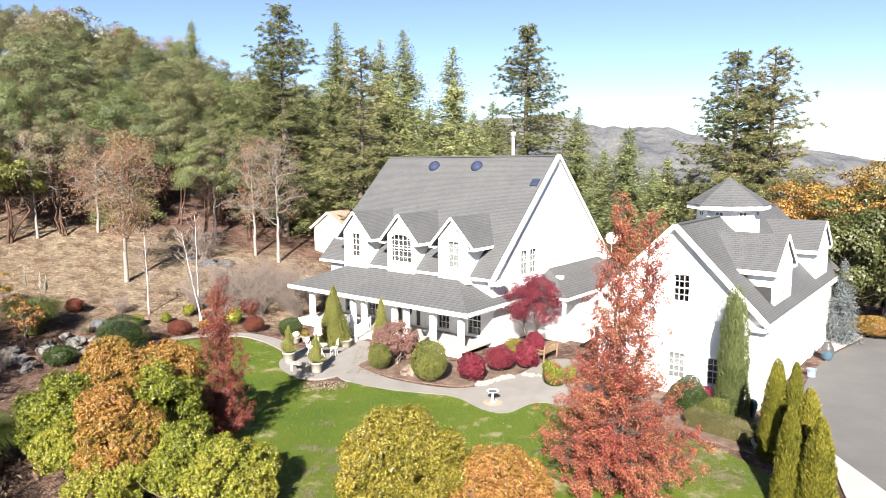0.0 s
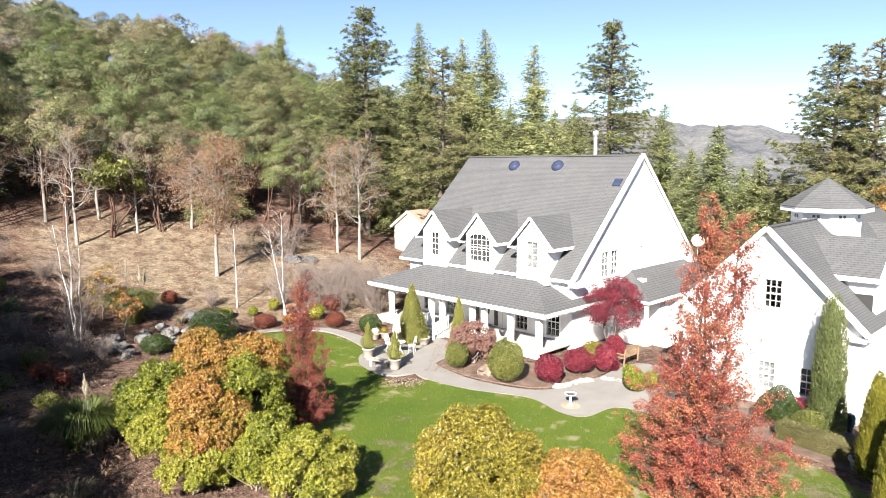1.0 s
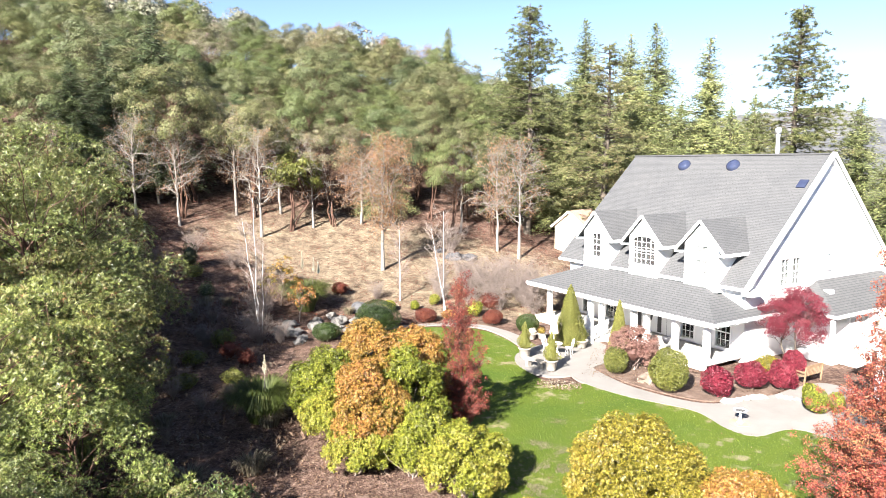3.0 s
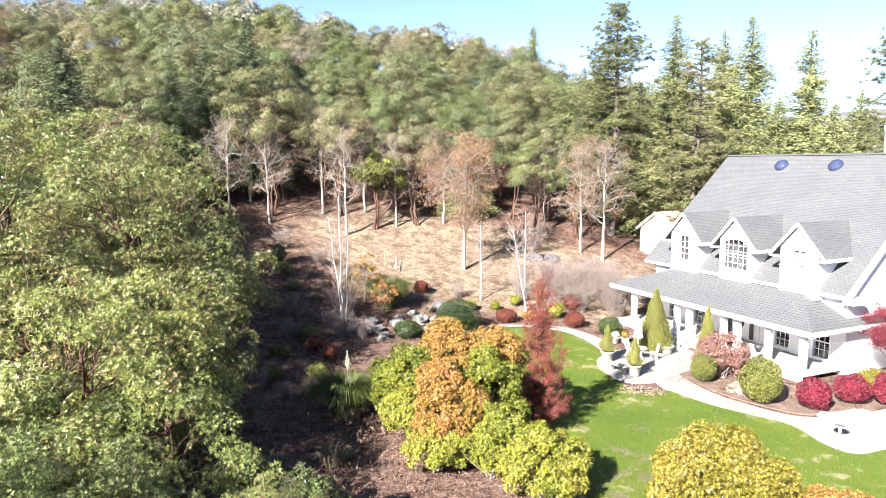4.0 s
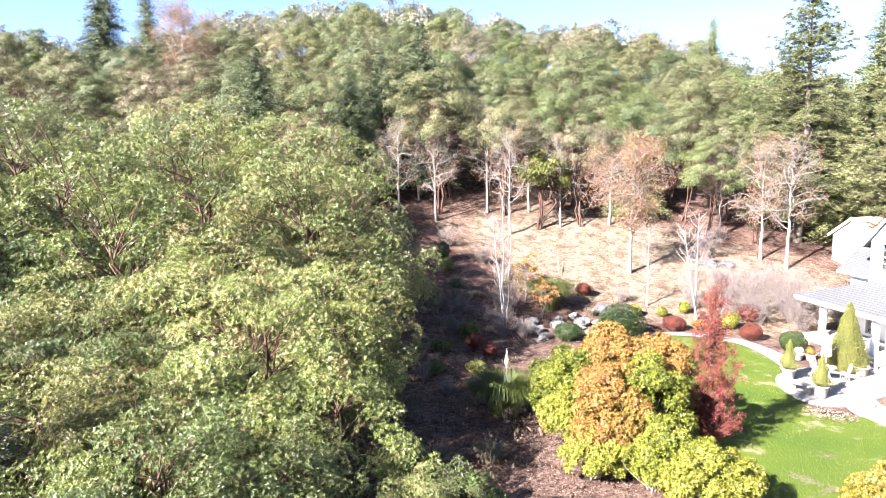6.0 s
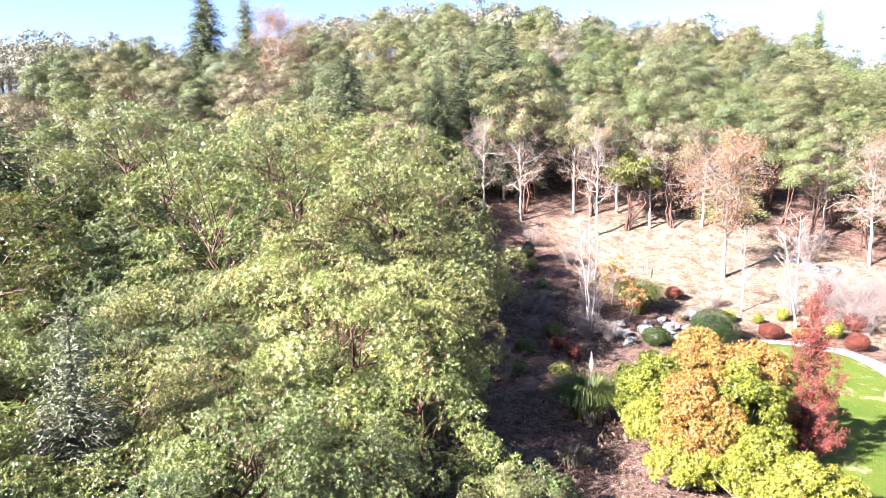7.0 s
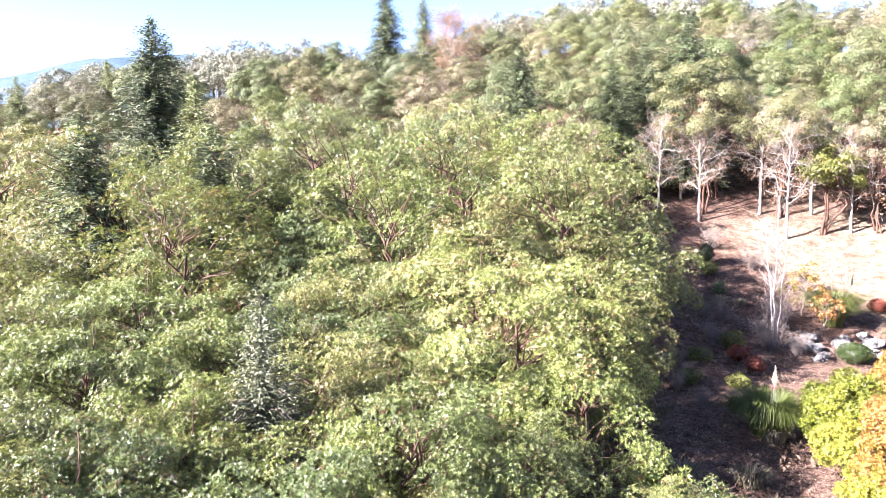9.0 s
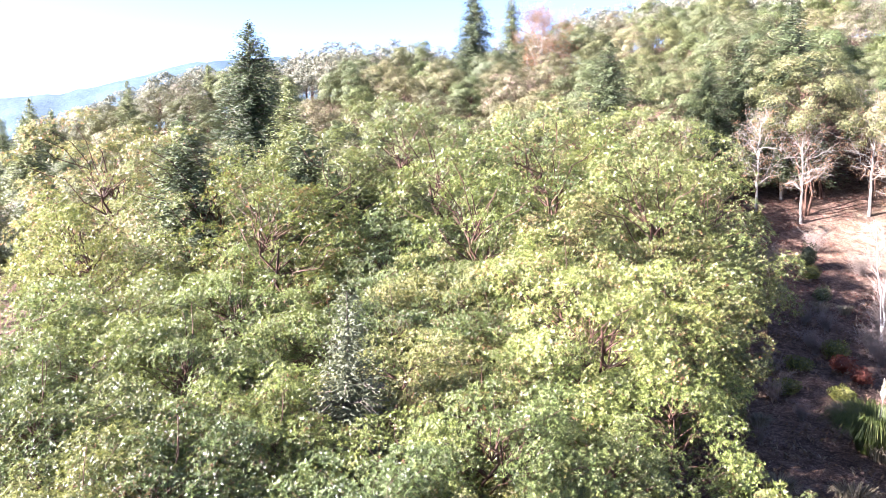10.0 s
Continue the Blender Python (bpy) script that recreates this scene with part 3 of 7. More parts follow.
slab("rear_walk", [(22.6, 38.4), (26.4, 41.7), (27.4, 43.2), (24.4, 42.2), (21.8, 39.6)], 0.06, BRIGHT_CONCRETE, "pale concrete strip beyond the driveway", "path", 0.3, False)
slab("shrub_bed", [(-5.2, 37.6), (-4.2, 35.7), (-2.5, 34.0), (-0.2, 32.8), (1.3, 32.65), (2.3, 33.5), (3.7, 34.55), (4.9, 36.2), (6.0, 38.2), (7.2, 40.6), (4.0, 40.4), (1.4, 36.4), (-3.6, 39.9)], 0.03, BARK_MULCH, "bark-mulched shrub bed in front of the house", "flower bed", 0.2)
slab("garage_bed", [(9.2, 28.2), (10.2, 26.2), (11.9, 24.0), (13.0, 22.6), (14.2, 25.6), (14.4, 29.0), (12.6, 31.0), (9.4, 31.4)], 0.052, BARK_MULCH, "bark-mulched bed along the garage wall", "flower bed", 0.2)

# ---------------------------------------------------------------- house and garage, in their own axes: x along the front, y to the back
HOUSE_AT = pose(1.33, 36.61, 0, 0, 0, -39.0)


def front_wall(s, u0, u1, z0, z1, v, holes=(), thick=0.2):
    s.plate([[(u0, z0), (u1, z0), (u1, z1), (u0, z1)]] + [[(a, c), (b, c), (b, d), (a, d)] for a, b, c, d in holes], lambda a, b: (a, v, b), (0, thick, 0))


def poly_front(s, pts, v, holes=(), thick=0.2):
    s.plate([pts] + [[(a, c), (b, c), (b, d), (a, d)] for a, b, c, d in holes], lambda a, b: (a, v, b), (0, thick, 0))


def poly_side(s, pts, u, holes=(), thick=0.2):
    s.plate([pts] + [[(a, c), (b, c), (b, d), (a, d)] for a, b, c, d in holes], lambda a, b: (u, a, b), (-thick, 0, 0))


def roof_slab(s, pts, thick=0.16):
    """A roof plane from its top corners."""
    pts = np.array(pts, float)
    k = len(pts)
    faces_v = np.vstack([pts, pts - [0, 0, thick]])
    base = s.count
    s.v.append(faces_v)
    s.count += 2 * k
    if k == 4:
        s.q.append(np.array([[0, 1, 2, 3], [7, 6, 5, 4]]) + base)
    else:
        for t in range(1, k - 1):
            s.q.append(np.array([[0, t, t + 1, -1 - base], [k, k + t + 1, k + t, -1 - base]]) + base)
    s.q.append(np.array([[i, i + k, (i + 1) % k + k, (i + 1) % k] for i in range(k)]) + base)


def window(parent, a, b, z0, z1, at, side=False, cols=3, rows=4, arch=False, blind=False, name="window", dark_sash=False):
    """A sash window in an opening: frame with sill, muntins, pane and what stands behind it. at: the wall's outer face."""
    def put(x0, x1, y0, y1, zz0, zz1, s):
        if side:
            s.box((at - y1, x0, zz0), (at - y0, x1, zz1))
        else:
            s.box((x0, at + y0, zz0), (x1, at + y1, zz1))
    f = Shape()
    w = 0.09
    put(a - w, a + 0.01, -0.035, 0.1, z0 - w, z1 + w, f)
    put(b - 0.01, b + w, -0.035, 0.1, z0 - w, z1 + w, f)
    put(a + 0.01, b - 0.01, -0.035, 0.1, z1 - 0.01, z1 + w + 0.02, f)
    put(a - w, b + w, -0.08, 0.1, z0 - w - 0.03, z0 - 0.0, f)
    win = part(name, f, TRIM, parent)
    m = Shape()
    zm = (z0 + z1) / 2
    put(a + 0.01, b - 0.01, 0.02, 0.08, zm - 0.03, zm + 0.03, m)
    for i in range(1, cols):
        x = a + (b - a) * i / cols
        put(x - 0.012, x + 0.012, 0.03, 0.06, z0, z1, m)
    for i in range(1, rows):
        z = z0 + (z1 - z0) * i / rows
        if abs(z - zm) > 0.05:
            put(a + 0.01, b - 0.01, 0.032, 0.058, z - 0.012, z + 0.012, m)
    part("muntin_grid", m, TRIM, win)
    g = Shape()
    put(a, b, 0.062, 0.07, z0, z1, g)
    p = part("pane", g, GLASS, win)
    p.visible_shadow = False
    if blind:
        s = Shape()
        k = int((z1 - z0) / 0.07)
        for i in range(k):
            z = z0 + (z1 - z0) * (i + 0.5) / k
            put(a + 0.02, b - 0.02, 0.12, 0.14, z - 0.027, z + 0.027, s)
        part("blind", s, BLIND, win, "closed white slatted blind, greyed for shade")
    return win


def gable_roof_strip(s, a0, a1, ridge, z_r, half, z_e, along_u, over=0.0):
    """Two slopes over a ridge that runs from a0 to a1 (along u when along_u)."""
    for sgn in (-1, 1):
        pts = [(a0, ridge, z_r), (a1, ridge, z_r), (a1, ridge + sgn * half, z_e), (a0, ridge + sgn * half, z_e)]
        roof_slab(s, pts if along_u else [(y, x, z) for x, y, z in pts])


house = thing("house", HOUSE_AT, "white farmhouse with grey shingle roof, three dormers and a porch", "house")
U0, U1, V0, V1 = -14.6, -0.6, 3.3, 17.3
RIDGE_V, RIDGE_Z, EAVE_Z = 10.3, 11.3, 4.2
SLOPE = (RIDGE_Z - EAVE_Z) / (RIDGE_V - 2.9)
DORMERS = (-11.5, -7.4, -3.15)
porch_windows = [(-13.2, -12.4, 0.62, 2.3), (-10.95, -10.0, 0.62, 2.3), (-4.8, -3.85, 0.62, 2.3), (-2.4, -1.45, 0.62, 2.3)]
door_hole = (-7.7, -6.7, 0.42, 2.5)
s = Shape()
front_wall(s, U0 + 0.2, U1 - 0.2, 0, 4.3, V0, porch_windows + [door_hole])
part("front_wall", s, SIDING, house, "white lap siding")
gable = [(V0, 0), (V1, 0), (V1, 4.55), (RIDGE_V, 11.1), (V0, 4.55)]
side_windows = [(6.3, 7.15, 3.95, 5.45), (7.35, 8.2, 3.95, 5.45), (10.75, 11.25, 4.6, 5.45)]
s = Shape()
poly_side(s, gable, U1, side_windows)
part("gable_wall", s, SIDING, house, "white lap siding")
s = Shape()
poly_side(s, gable, U0 + 0.2)
part("far_gable_wall", s, SIDING, house)
s = Shape()
front_wall(s, U0 + 0.2, U1 - 0.2, 0, 4.3, V1 - 0.2)
part("rear_wall", s, SIDING, house)
# floors and partitions, coloured near-black so the windows look onto darkness
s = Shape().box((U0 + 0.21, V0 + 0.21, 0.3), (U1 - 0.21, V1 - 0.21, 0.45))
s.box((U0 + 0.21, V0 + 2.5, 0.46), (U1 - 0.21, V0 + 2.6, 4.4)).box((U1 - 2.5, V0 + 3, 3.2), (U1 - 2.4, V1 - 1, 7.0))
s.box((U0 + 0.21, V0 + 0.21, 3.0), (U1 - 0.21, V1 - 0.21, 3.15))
part("dark_interior", s, ROOM_SHADE, house)

RL, RR = -15.3, -0.25
cut = 4.7
zc = EAVE_Z + (cut - 2.9) * SLOPE
def one_slope(name, pts, mat, parent, label="", thick=0.16):
    k = Shape()
    roof_slab(k, pts, thick)
    return part(name, k, mat, parent, label)


one_slope("front_slope", [(RL, cut, zc), (RR, cut, zc), (RR, RIDGE_V, RIDGE_Z), (RL, RIDGE_V, RIDGE_Z)], SHINGLE, house, "weathered grey asphalt shingles")
one_slope("rear_slope", [(RR, 17.7, EAVE_Z), (RL, 17.7, EAVE_Z), (RL, RIDGE_V, RIDGE_Z), (RR, RIDGE_V, RIDGE_Z)], SHINGLE, house, "weathered grey asphalt shingles")
edges = [RL] + [x for d in DORMERS for x in (d - 1.16, d + 1.16)] + [RR]
for a, b in zip(edges[::2], edges[1::2]):
    e = one_slope("eave_slope", [(a, 2.9, EAVE_Z), (b, 2.9, EAVE_Z), (b, cut, zc), (a, cut, zc)], SHINGLE, house, "grey asphalt shingles")
    part("eave_fascia", Shape().box((a, 2.83, EAVE_Z - 0.2), (b, 2.9, EAVE_Z - 0.03)).box((a, 2.9, EAVE_Z - 0.22), (b, V0, EAVE_Z - 0.17)), TRIM, e, "white fascia board")
part("ridge_cap", Shape().box((RL, RIDGE_V - 0.14, RIDGE_Z - 0.05), (RR, RIDGE_V + 0.14, RIDGE_Z + 0.05)), SHINGLE, house)
for v in (2.85, 17.75):
    part("rake_board", Shape().beam((RR - 0.04, v, EAVE_Z - 0.06), (RR - 0.04, RIDGE_V, RIDGE_Z + 0.0), 0.2, 0.2), TRIM, house, "white rake board")
for v in (2.9, 17.7):
    part("soffit", Shape().beam((RR - 0.2, v, EAVE_Z - 0.175), (RR - 0.2, RIDGE_V, RIDGE_Z - 0.175), 0.3, 0.012), TRIM, house, "white soffit board")
for v0, v1 in ((2.84, 3.9), (16.9, 17.72)):
    part("cornice_return", Shape().box((-0.58, v0, EAVE_Z - 0.42), (0.04, v1, EAVE_Z - 0.17)), TRIM, house, "white cornice return")
trim = Shape()
trim.box((RL, 17.7, EAVE_Z - 0.3), (RR, 17.78, EAVE_Z - 0.02))
part("fascia", trim, TRIM, house, "white painted fascia")
for (a, b, c, d), k in zip(porch_windows, (2, 3, 3, 3)):
    window(house, a, b, c, d, V0, False, k, 4)
for i, (a, b, c, d) in enumerate(side_windows):
    window(house, a, b, c, d, U1, True, 2, 4, blind=True)
s = Shape().box((door_hole[0], V0 + 0.06, 0.45), (door_hole[1], V0 + 0.12, 2.5))
dr = part("front_door", s, TRIM, house, "white front door with a dark oval glass")
s = Shape()
ang = np.linspace(0, 2 * np.pi, 25)[:-1]
s.plate([[(-7.2 + 0.22 * math.cos(t), 1.6 + 0.55 * math.sin(t)) for t in ang]], lambda a, b: (a, V0 + 0.05, b), (0, 0.03, 0))
part("oval_glass", s, DARK_GLAZE, dr, "dark oval glass")
for a, b in ((-8.15, -7.85), (-6.55, -6.25)):
    part("sidelight", Shape().box((a, V0 - 0.02, 0.5), (b, V0 - 0.003, 2.4)), DARK_GLAZE, dr, "dark narrow sidelight")

# dormers
for i, d in enumerate(DORMERS):
    pk, ez, half, fv, over = 7.7, 5.93, 1.66, 2.78, 0.23
    hole = (-0.92, 0.92, 4.62, 6.35) if i == 1 else (-0.42, 0.42, 4.66, 6.2)
    s = Shape()
    poly_front(s, [(d - 1.15, 3.7), (d + 1.15, 3.7), (d + 1.15, ez + 0.42), (d, pk - 0.14), (d - 1.15, ez + 0.42)], fv, [(d + hole[0], d + hole[1], hole[2], hole[3])])
    s.box((d - 1.15, fv + 0.21, 3.7), (d - 1.0, 5.1, ez + 0.36)).box((d + 1.0, fv + 0.21, 3.7), (d + 1.15, 5.1, ez + 0.36))
    dm = part("dormer", s, SIDING, house, "white gabled dormer")
    vv = 2.9 + (pk - EAVE_Z) / SLOPE + 0.3
    ve = 2.9 + (ez - EAVE_Z) / SLOPE + 0.3
    for sg in (-1, 1):
        one_slope("dormer_roof", [(d, fv - over, pk), (d + sg * half, fv - over, ez), (d + sg * half, ve, ez), (d, vv, pk)], SHINGLE, dm, "grey asphalt shingles", 0.13)
        part("rake_board", Shape().beam((d, fv - over - 0.02, pk - 0.08), (d + sg * half, fv - over - 0.02, ez - 0.08), 0.05, 0.15), TRIM, dm, "white rake board")
        part("dormer_eave", Shape().box((d + sg * half - 0.04, fv - over, ez - 0.2), (d + sg * half + 0.04, ve - 0.3, ez - 0.02)).box((d + sg * 1.42 - 0.2, fv - over + 0.01, ez - 0.2), (d + sg * 1.42 + 0.2, fv - 0.005, ez - 0.12)), TRIM, dm, "white eave")
    win = window(dm, d + hole[0], d + hole[1], hole[2], hole[3], fv, False, 5 if i == 1 else 2, 5 if i == 1 else 4, blind=(i == 2))
    # added dark sheet close behind the window in place of a shaded room
    part("dark_sheet", Shape().box((d - 0.98, fv + 0.3, 4.5), (d + 0.98, fv + 0.33, 6.4)), ROOM_SHADE, dm)
    if i == 1:
        for sg in (-1, 1):
            x, z = d + sg * 0.92, 6.35
            k = Shape()
            k.add([(x, fv + y, z) for y in (-0.03, 0.03)] + [(x, fv + y, z - 0.3) for y in (-0.03, 0.03)] + [(x - sg * 0.3, fv + y, z - 0.1) for y in (-0.03, 0.03)] + [(x - sg * 0.62, fv + y, z) for y in (-0.03, 0.03)],
                  [[0, 2, 4, 6], [1, 7, 5, 3], [2, 3, 5, 4], [4, 5, 7, 6]])
            part("arch_spandrel", k, TRIM, win)

# porch
PE = 2.75
PS = 0.418
zt = PE + 3.3 * PS
one_slope("porch_roof", [(-15.2, 0, PE), (0, 0, PE), (-3.3, 3.3, zt), (-11.9, 3.3, zt)], SHINGLE, house, "grey shingle porch roof", 0.14)
zs = PE + 0.58 * PS
one_slope("porch_roof", [(0, 0, PE), (0, 8.0, PE), (-0.58, 8.0, zs), (-0.58, 3.28, zs), (-3.3, 3.28, zt)], SHINGLE, house, "grey shingle porch roof", 0.14)
one_slope("porch_roof", [(-15.2, 7.0, PE), (-15.2, 0, PE), (-11.9, 3.28, zt), (-14.62, 3.28, zs), (-14.62, 7.0, zs)], SHINGLE, house, "grey shingle porch roof", 0.14)
WU = 2.3
zw = PE + (WU + 0.58) * PS
one_slope("porch_roof", [(WU, 6.9, PE), (WU, 17.6, PE), (-0.58, 17.6, zw), (-0.58, 9.78, zw)], SHINGLE, house, "grey shingle porch roof", 0.14)
one_slope("porch_roof", [(WU, 6.9, PE), (-0.58, 9.78, zw), (-0.58, 6.9, PE)], SHINGLE, house, "grey shingle porch roof", 0.14)
s = Shape()
s.box((-15.28, -0.1, PE - 0.19), (0.08, -0.005, PE - 0.03)).box((0.005, 0.0, PE - 0.19), (0.1, 6.9, PE - 0.03)).box((-15.3, 0.0, PE - 0.19), (-15.205, 7.0, PE - 0.03))
s.box((WU + 0.005, 6.82, PE - 0.19), (WU + 0.1, 17.6, PE - 0.03)).box((0.11, 6.8, PE - 0.19), (WU, 6.895, PE - 0.03))
s.box((-15.19, 0.0, PE - 0.30), (-0.01, 3.28, PE - 0.262))
part("porch_fascia", s, TRIM, house, "white gutter and fascia")
s = Shape().box((-14.7, 0.25, 0.3), (-0.62, 3.28, 0.42))
part("porch_floor", s, BRIGHT_CONCRETE, house, "pale porch floor")
s = Shape()
s.box((-14.65, 0.3, 0.0), (-9.7, 0.36, 0.3)).box((-8.0, 0.3, 0.0), (-0.65, 0.36, 0.3))
part("porch_skirt", s, TRIM, house)
for u in (-13.5, -9.55, -8.55, -5.9, -4.95, -2.9, -0.85):
    s = Shape().box((u - 0.14, 0.42, 0.42), (u + 0.14, 0.7, 2.47)).box((u - 0.19, 0.37, 0.42), (u + 0.19, 0.75, 0.62)).box((u - 0.18, 0.38, 2.33), (u + 0.18, 0.74, 2.465))
    part("porch_column", s, TRIM, house)
s = Shape()
for i in range(3):
    s.box((-9.55, -0.85 + 0.36 * i, 0), (-7.95, 0.24 if i == 2 else -0.5 + 0.36 * i, 0.14 * (i + 1)))
part("porch_steps", s, BRIGHT_CONCRETE, house, "three pale concrete steps")
for u in (-9.6, -7.9):
    rail = part("step_railing", Shape().beam((u, -0.8, 1.0), (u, 0.5, 1.36), 0.06, 0.06), TRIM, house, "white step railing")
    part("newel_post", Shape().box((u - 0.06, -0.88, 0), (u + 0.06, -0.76, 1.1)), TRIM, rail)
    part("lower_rail", Shape().beam((u, -0.8, 0.3), (u, 0.4, 0.62), 0.04, 0.04), TRIM, rail)
    for t in np.arange(0.08, 1.0, 0.11):
        y = -0.8 + 1.3 * t
        part("baluster", Shape().box((u - 0.015, y - 0.015, 0.3 + 0.3 * t), (u + 0.015, y + 0.015, 1.0 + 0.36 * t)), TRIM, rail)

# side wing under the lower roof
s = Shape()
poly_side(s, [(9.0, 0), (17.4, 0), (17.4, 2.6), (9.0, 2.6)], 1.9, [(10.0, 11.0, 0.1, 2.2)])
front_wall(s, -0.58, 1.69, 0, 2.6, 9.0)
part("wing_wall", s, SIDING, house)
s = Shape().box((1.78, 10.0, 0.1), (1.84, 11.0, 2.2))
part("side_door", s, TRIM, house, "white side door")
sp = part("side_porch", Shape().box((0.3, 6.95, 0.42), (2.2, 8.98, 0.55)), TRIM, house, "white side porch deck")
part("post", Shape().box((1.95, 7.0, 0.55), (2.15, 7.15, 2.6)), TRIM, sp)
part("skirt", Shape().box((0.3, 6.955, 0.0), (2.2, 7.0, 0.42)), TRIM, sp)
part("skirt", Shape().box((2.15, 7.0, 0.0), (2.2, 8.98, 0.42)), TRIM, sp)
for i in range(3):
    part("step", Shape().box((2.25 + 0.3 * i, 7.6, 0), (2.53 + 0.3 * i, 9.0, 0.44 - 0.14 * i)), TRIM, sp)
rail = part("porch_railing", Shape().box((0.3, 7.02, 1.32), (1.95, 7.08, 1.38)), TRIM, house, "white side porch railing")
part("lower_rail", Shape().box((0.3, 7.03, 0.66), (1.95, 7.07, 0.7)), TRIM, rail)
for u in np.arange(0.36, 1.93, 0.13):
    part("baluster", Shape().box((u - 0.015, 7.035, 0.7), (u + 0.015, 7.065, 1.32)), TRIM, rail)
for v in (7.62, 8.96):
    rail = part("step_railing", Shape().beam((2.2, v, 1.3), (3.1, v, 0.9), 0.06, 0.06), TRIM, house, "white side step railing")
    part("newel_post", Shape().box((3.06, v - 0.05, 0.0), (3.16, v + 0.05, 0.98)), TRIM, rail)
    for t in np.arange(0.1, 0.95, 0.14):
        part("baluster", Shape().box((2.2 + 0.9 * t - 0.015, v - 0.015, 0.45 - 0.4 * t), (2.2 + 0.9 * t + 0.015, v + 0.015, 1.3 - 0.4 * t)), TRIM, rail)

# roof furniture
for u in (-10.13, -6.3):
    s = Shape()
    prof = [(0.44, -0.1), (0.44, 0.12), (0.40, 0.2), (0.28, 0.29), (0.12, 0.33), (0.0, 0.34)]
    s.lathe(prof, 20)
    t = part("roof_dome", s, SKY_DOME, house, "dark round skylight dome", True)
    vv = 9.55
    t.matrix_local = pose(u, vv, EAVE_Z + (vv - 2.9) * SLOPE, math.degrees(math.atan(SLOPE)))
s = Shape().box((-0.26, -0.3, -0.05), (0.26, 0.3, 0.08))
t = part("roof_window", s, SKY_DOME, house, "dark flat skylight")
t.matrix_local = pose(-0.98, 8.5, EAVE_Z + (8.5 - 2.9) * SLOPE, math.degrees(math.atan(SLOPE)))
s = Shape().tube([(-4.6, 11.5, 9.9), (-4.6, 11.5, 12.6)], [0.13, 0.13], 14).tube([(-4.6, 11.5, 12.6), (-4.6, 11.5, 12.62), (-4.6, 11.5, 12.95), (-4.6, 11.5, 13.0)], [0.13, 0.19, 0.19, 0.02], 14)
part("flue_pipe", s, STEEL, house, "white metal flue pipe", True)
s = Shape().lathe([(0.0, 0.0), (0.2, 0.02), (0.36, 0.07), (0.45, 0.13), (0.44, 0.15), (0.34, 0.1), (0.0, 0.04)], 24)
t = part("satellite_dish", s, TRIM, house, "pale grey satellite dish", True)
t.matrix_local = pose(0.6, 16.6, 5.35, 62, 0, 20)
s = Shape().tube([(0.5, 16.8, 4.3), (0.5, 16.8, 5.0), (0.58, 16.65, 5.35)], [0.03, 0.03, 0.03], 8)
part("dish_mast", s, STEEL, house)
s = Shape().box((0.3, 9.0, 3.3), (0.7, 9.45, 3.62))
part("roof_vent", s, TRIM, house)

# garage wing
garage = thing("garage", HOUSE_AT, "white two-storey garage wing with grey shingle roof, dormers and cupola", "garage")
GU0, GU1, GV0, GV1 = 6.9, 14.55, 1.8, 19.0
GR, GRZ, GEZ = 10.72, 8.06, 3.98
ghalf = 4.12
gsl = (GRZ - GEZ) / ghalf
gz = GEZ + (ghalf - (GU1 - GR)) * gsl - 0.15
g_windows = [(10.63, 11.36, 4.5, 5.75), (12.3, 13.05, 0.85, 2.05), (10.5, 11.25, 0.85, 2.05)]
s = Shape()
poly_front(s, [(GU0, -0.3), (GU1, -0.3), (GU1, gz), (GR, GRZ - 0.16), (GU0, gz)], GV0, g_windows)
part("gable_wall", s, SIDING, garage, "white lap siding")
s = Shape()
poly_front(s, [(GU0, -0.3), (GU1, -0.3), (GU1, gz), (GR, GRZ - 0.16), (GU0, gz)], GV1 - 0.2)
part("rear_wall", s, SIDING, garage)
s = Shape()
poly_side(s, [(GV0 + 0.2, -0.3), (GV1 - 0.2, -0.3), (GV1 - 0.2, gz), (GV0 + 0.2, gz)], GU1, [(5.5, 8.3, -0.25, 2.2), (9.5, 12.3, -0.25, 2.2)])
poly_side(s, [(GV0 + 0.2, -0.3), (GV1 - 0.2, -0.3), (GV1 - 0.2, gz), (GV0 + 0.2, gz)], GU0 + 0.2)
part("side_wall", s, SIDING, garage)
for a in (5.5, 9.5):
    s = Shape()
    for i in range(4):
        s.box((GU1 - 0.14, a, -0.2 + 0.6 * i), (GU1 - 0.09, a + 2.8, 0.38 + 0.6 * i))
    part("garage_door", s, TRIM, garage, "white sectional garage door")
# upper floor and partition, room darkness put into their colour
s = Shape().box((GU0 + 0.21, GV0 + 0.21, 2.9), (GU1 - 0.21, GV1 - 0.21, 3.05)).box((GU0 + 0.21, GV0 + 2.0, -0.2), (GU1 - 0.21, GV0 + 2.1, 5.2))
part("dark_interior", s, ROOM_SHADE, garage)
for i, (a, b, c, d) in enumerate(g_windows):
    window(garage, a, b, c, d, GV0, False, 3, 4, blind=i > 0)
for sg in (-1, 1):
    one_slope("roof_slope", [(GR, GV0 - 0.38, GRZ), (GR, GV1 + 0.35, GRZ), (GR + sg * ghalf, GV1 + 0.35, GEZ), (GR + sg * ghalf, GV0 - 0.38, GEZ)], SHINGLE, garage, "weathered grey asphalt shingles")
part("ridge_cap", Shape().box((GR - 0.1, GV0 - 0.38, GRZ - 0.03), (GR + 0.1, GV1 + 0.35, GRZ + 0.04)), SHINGLE, garage)
s = Shape()
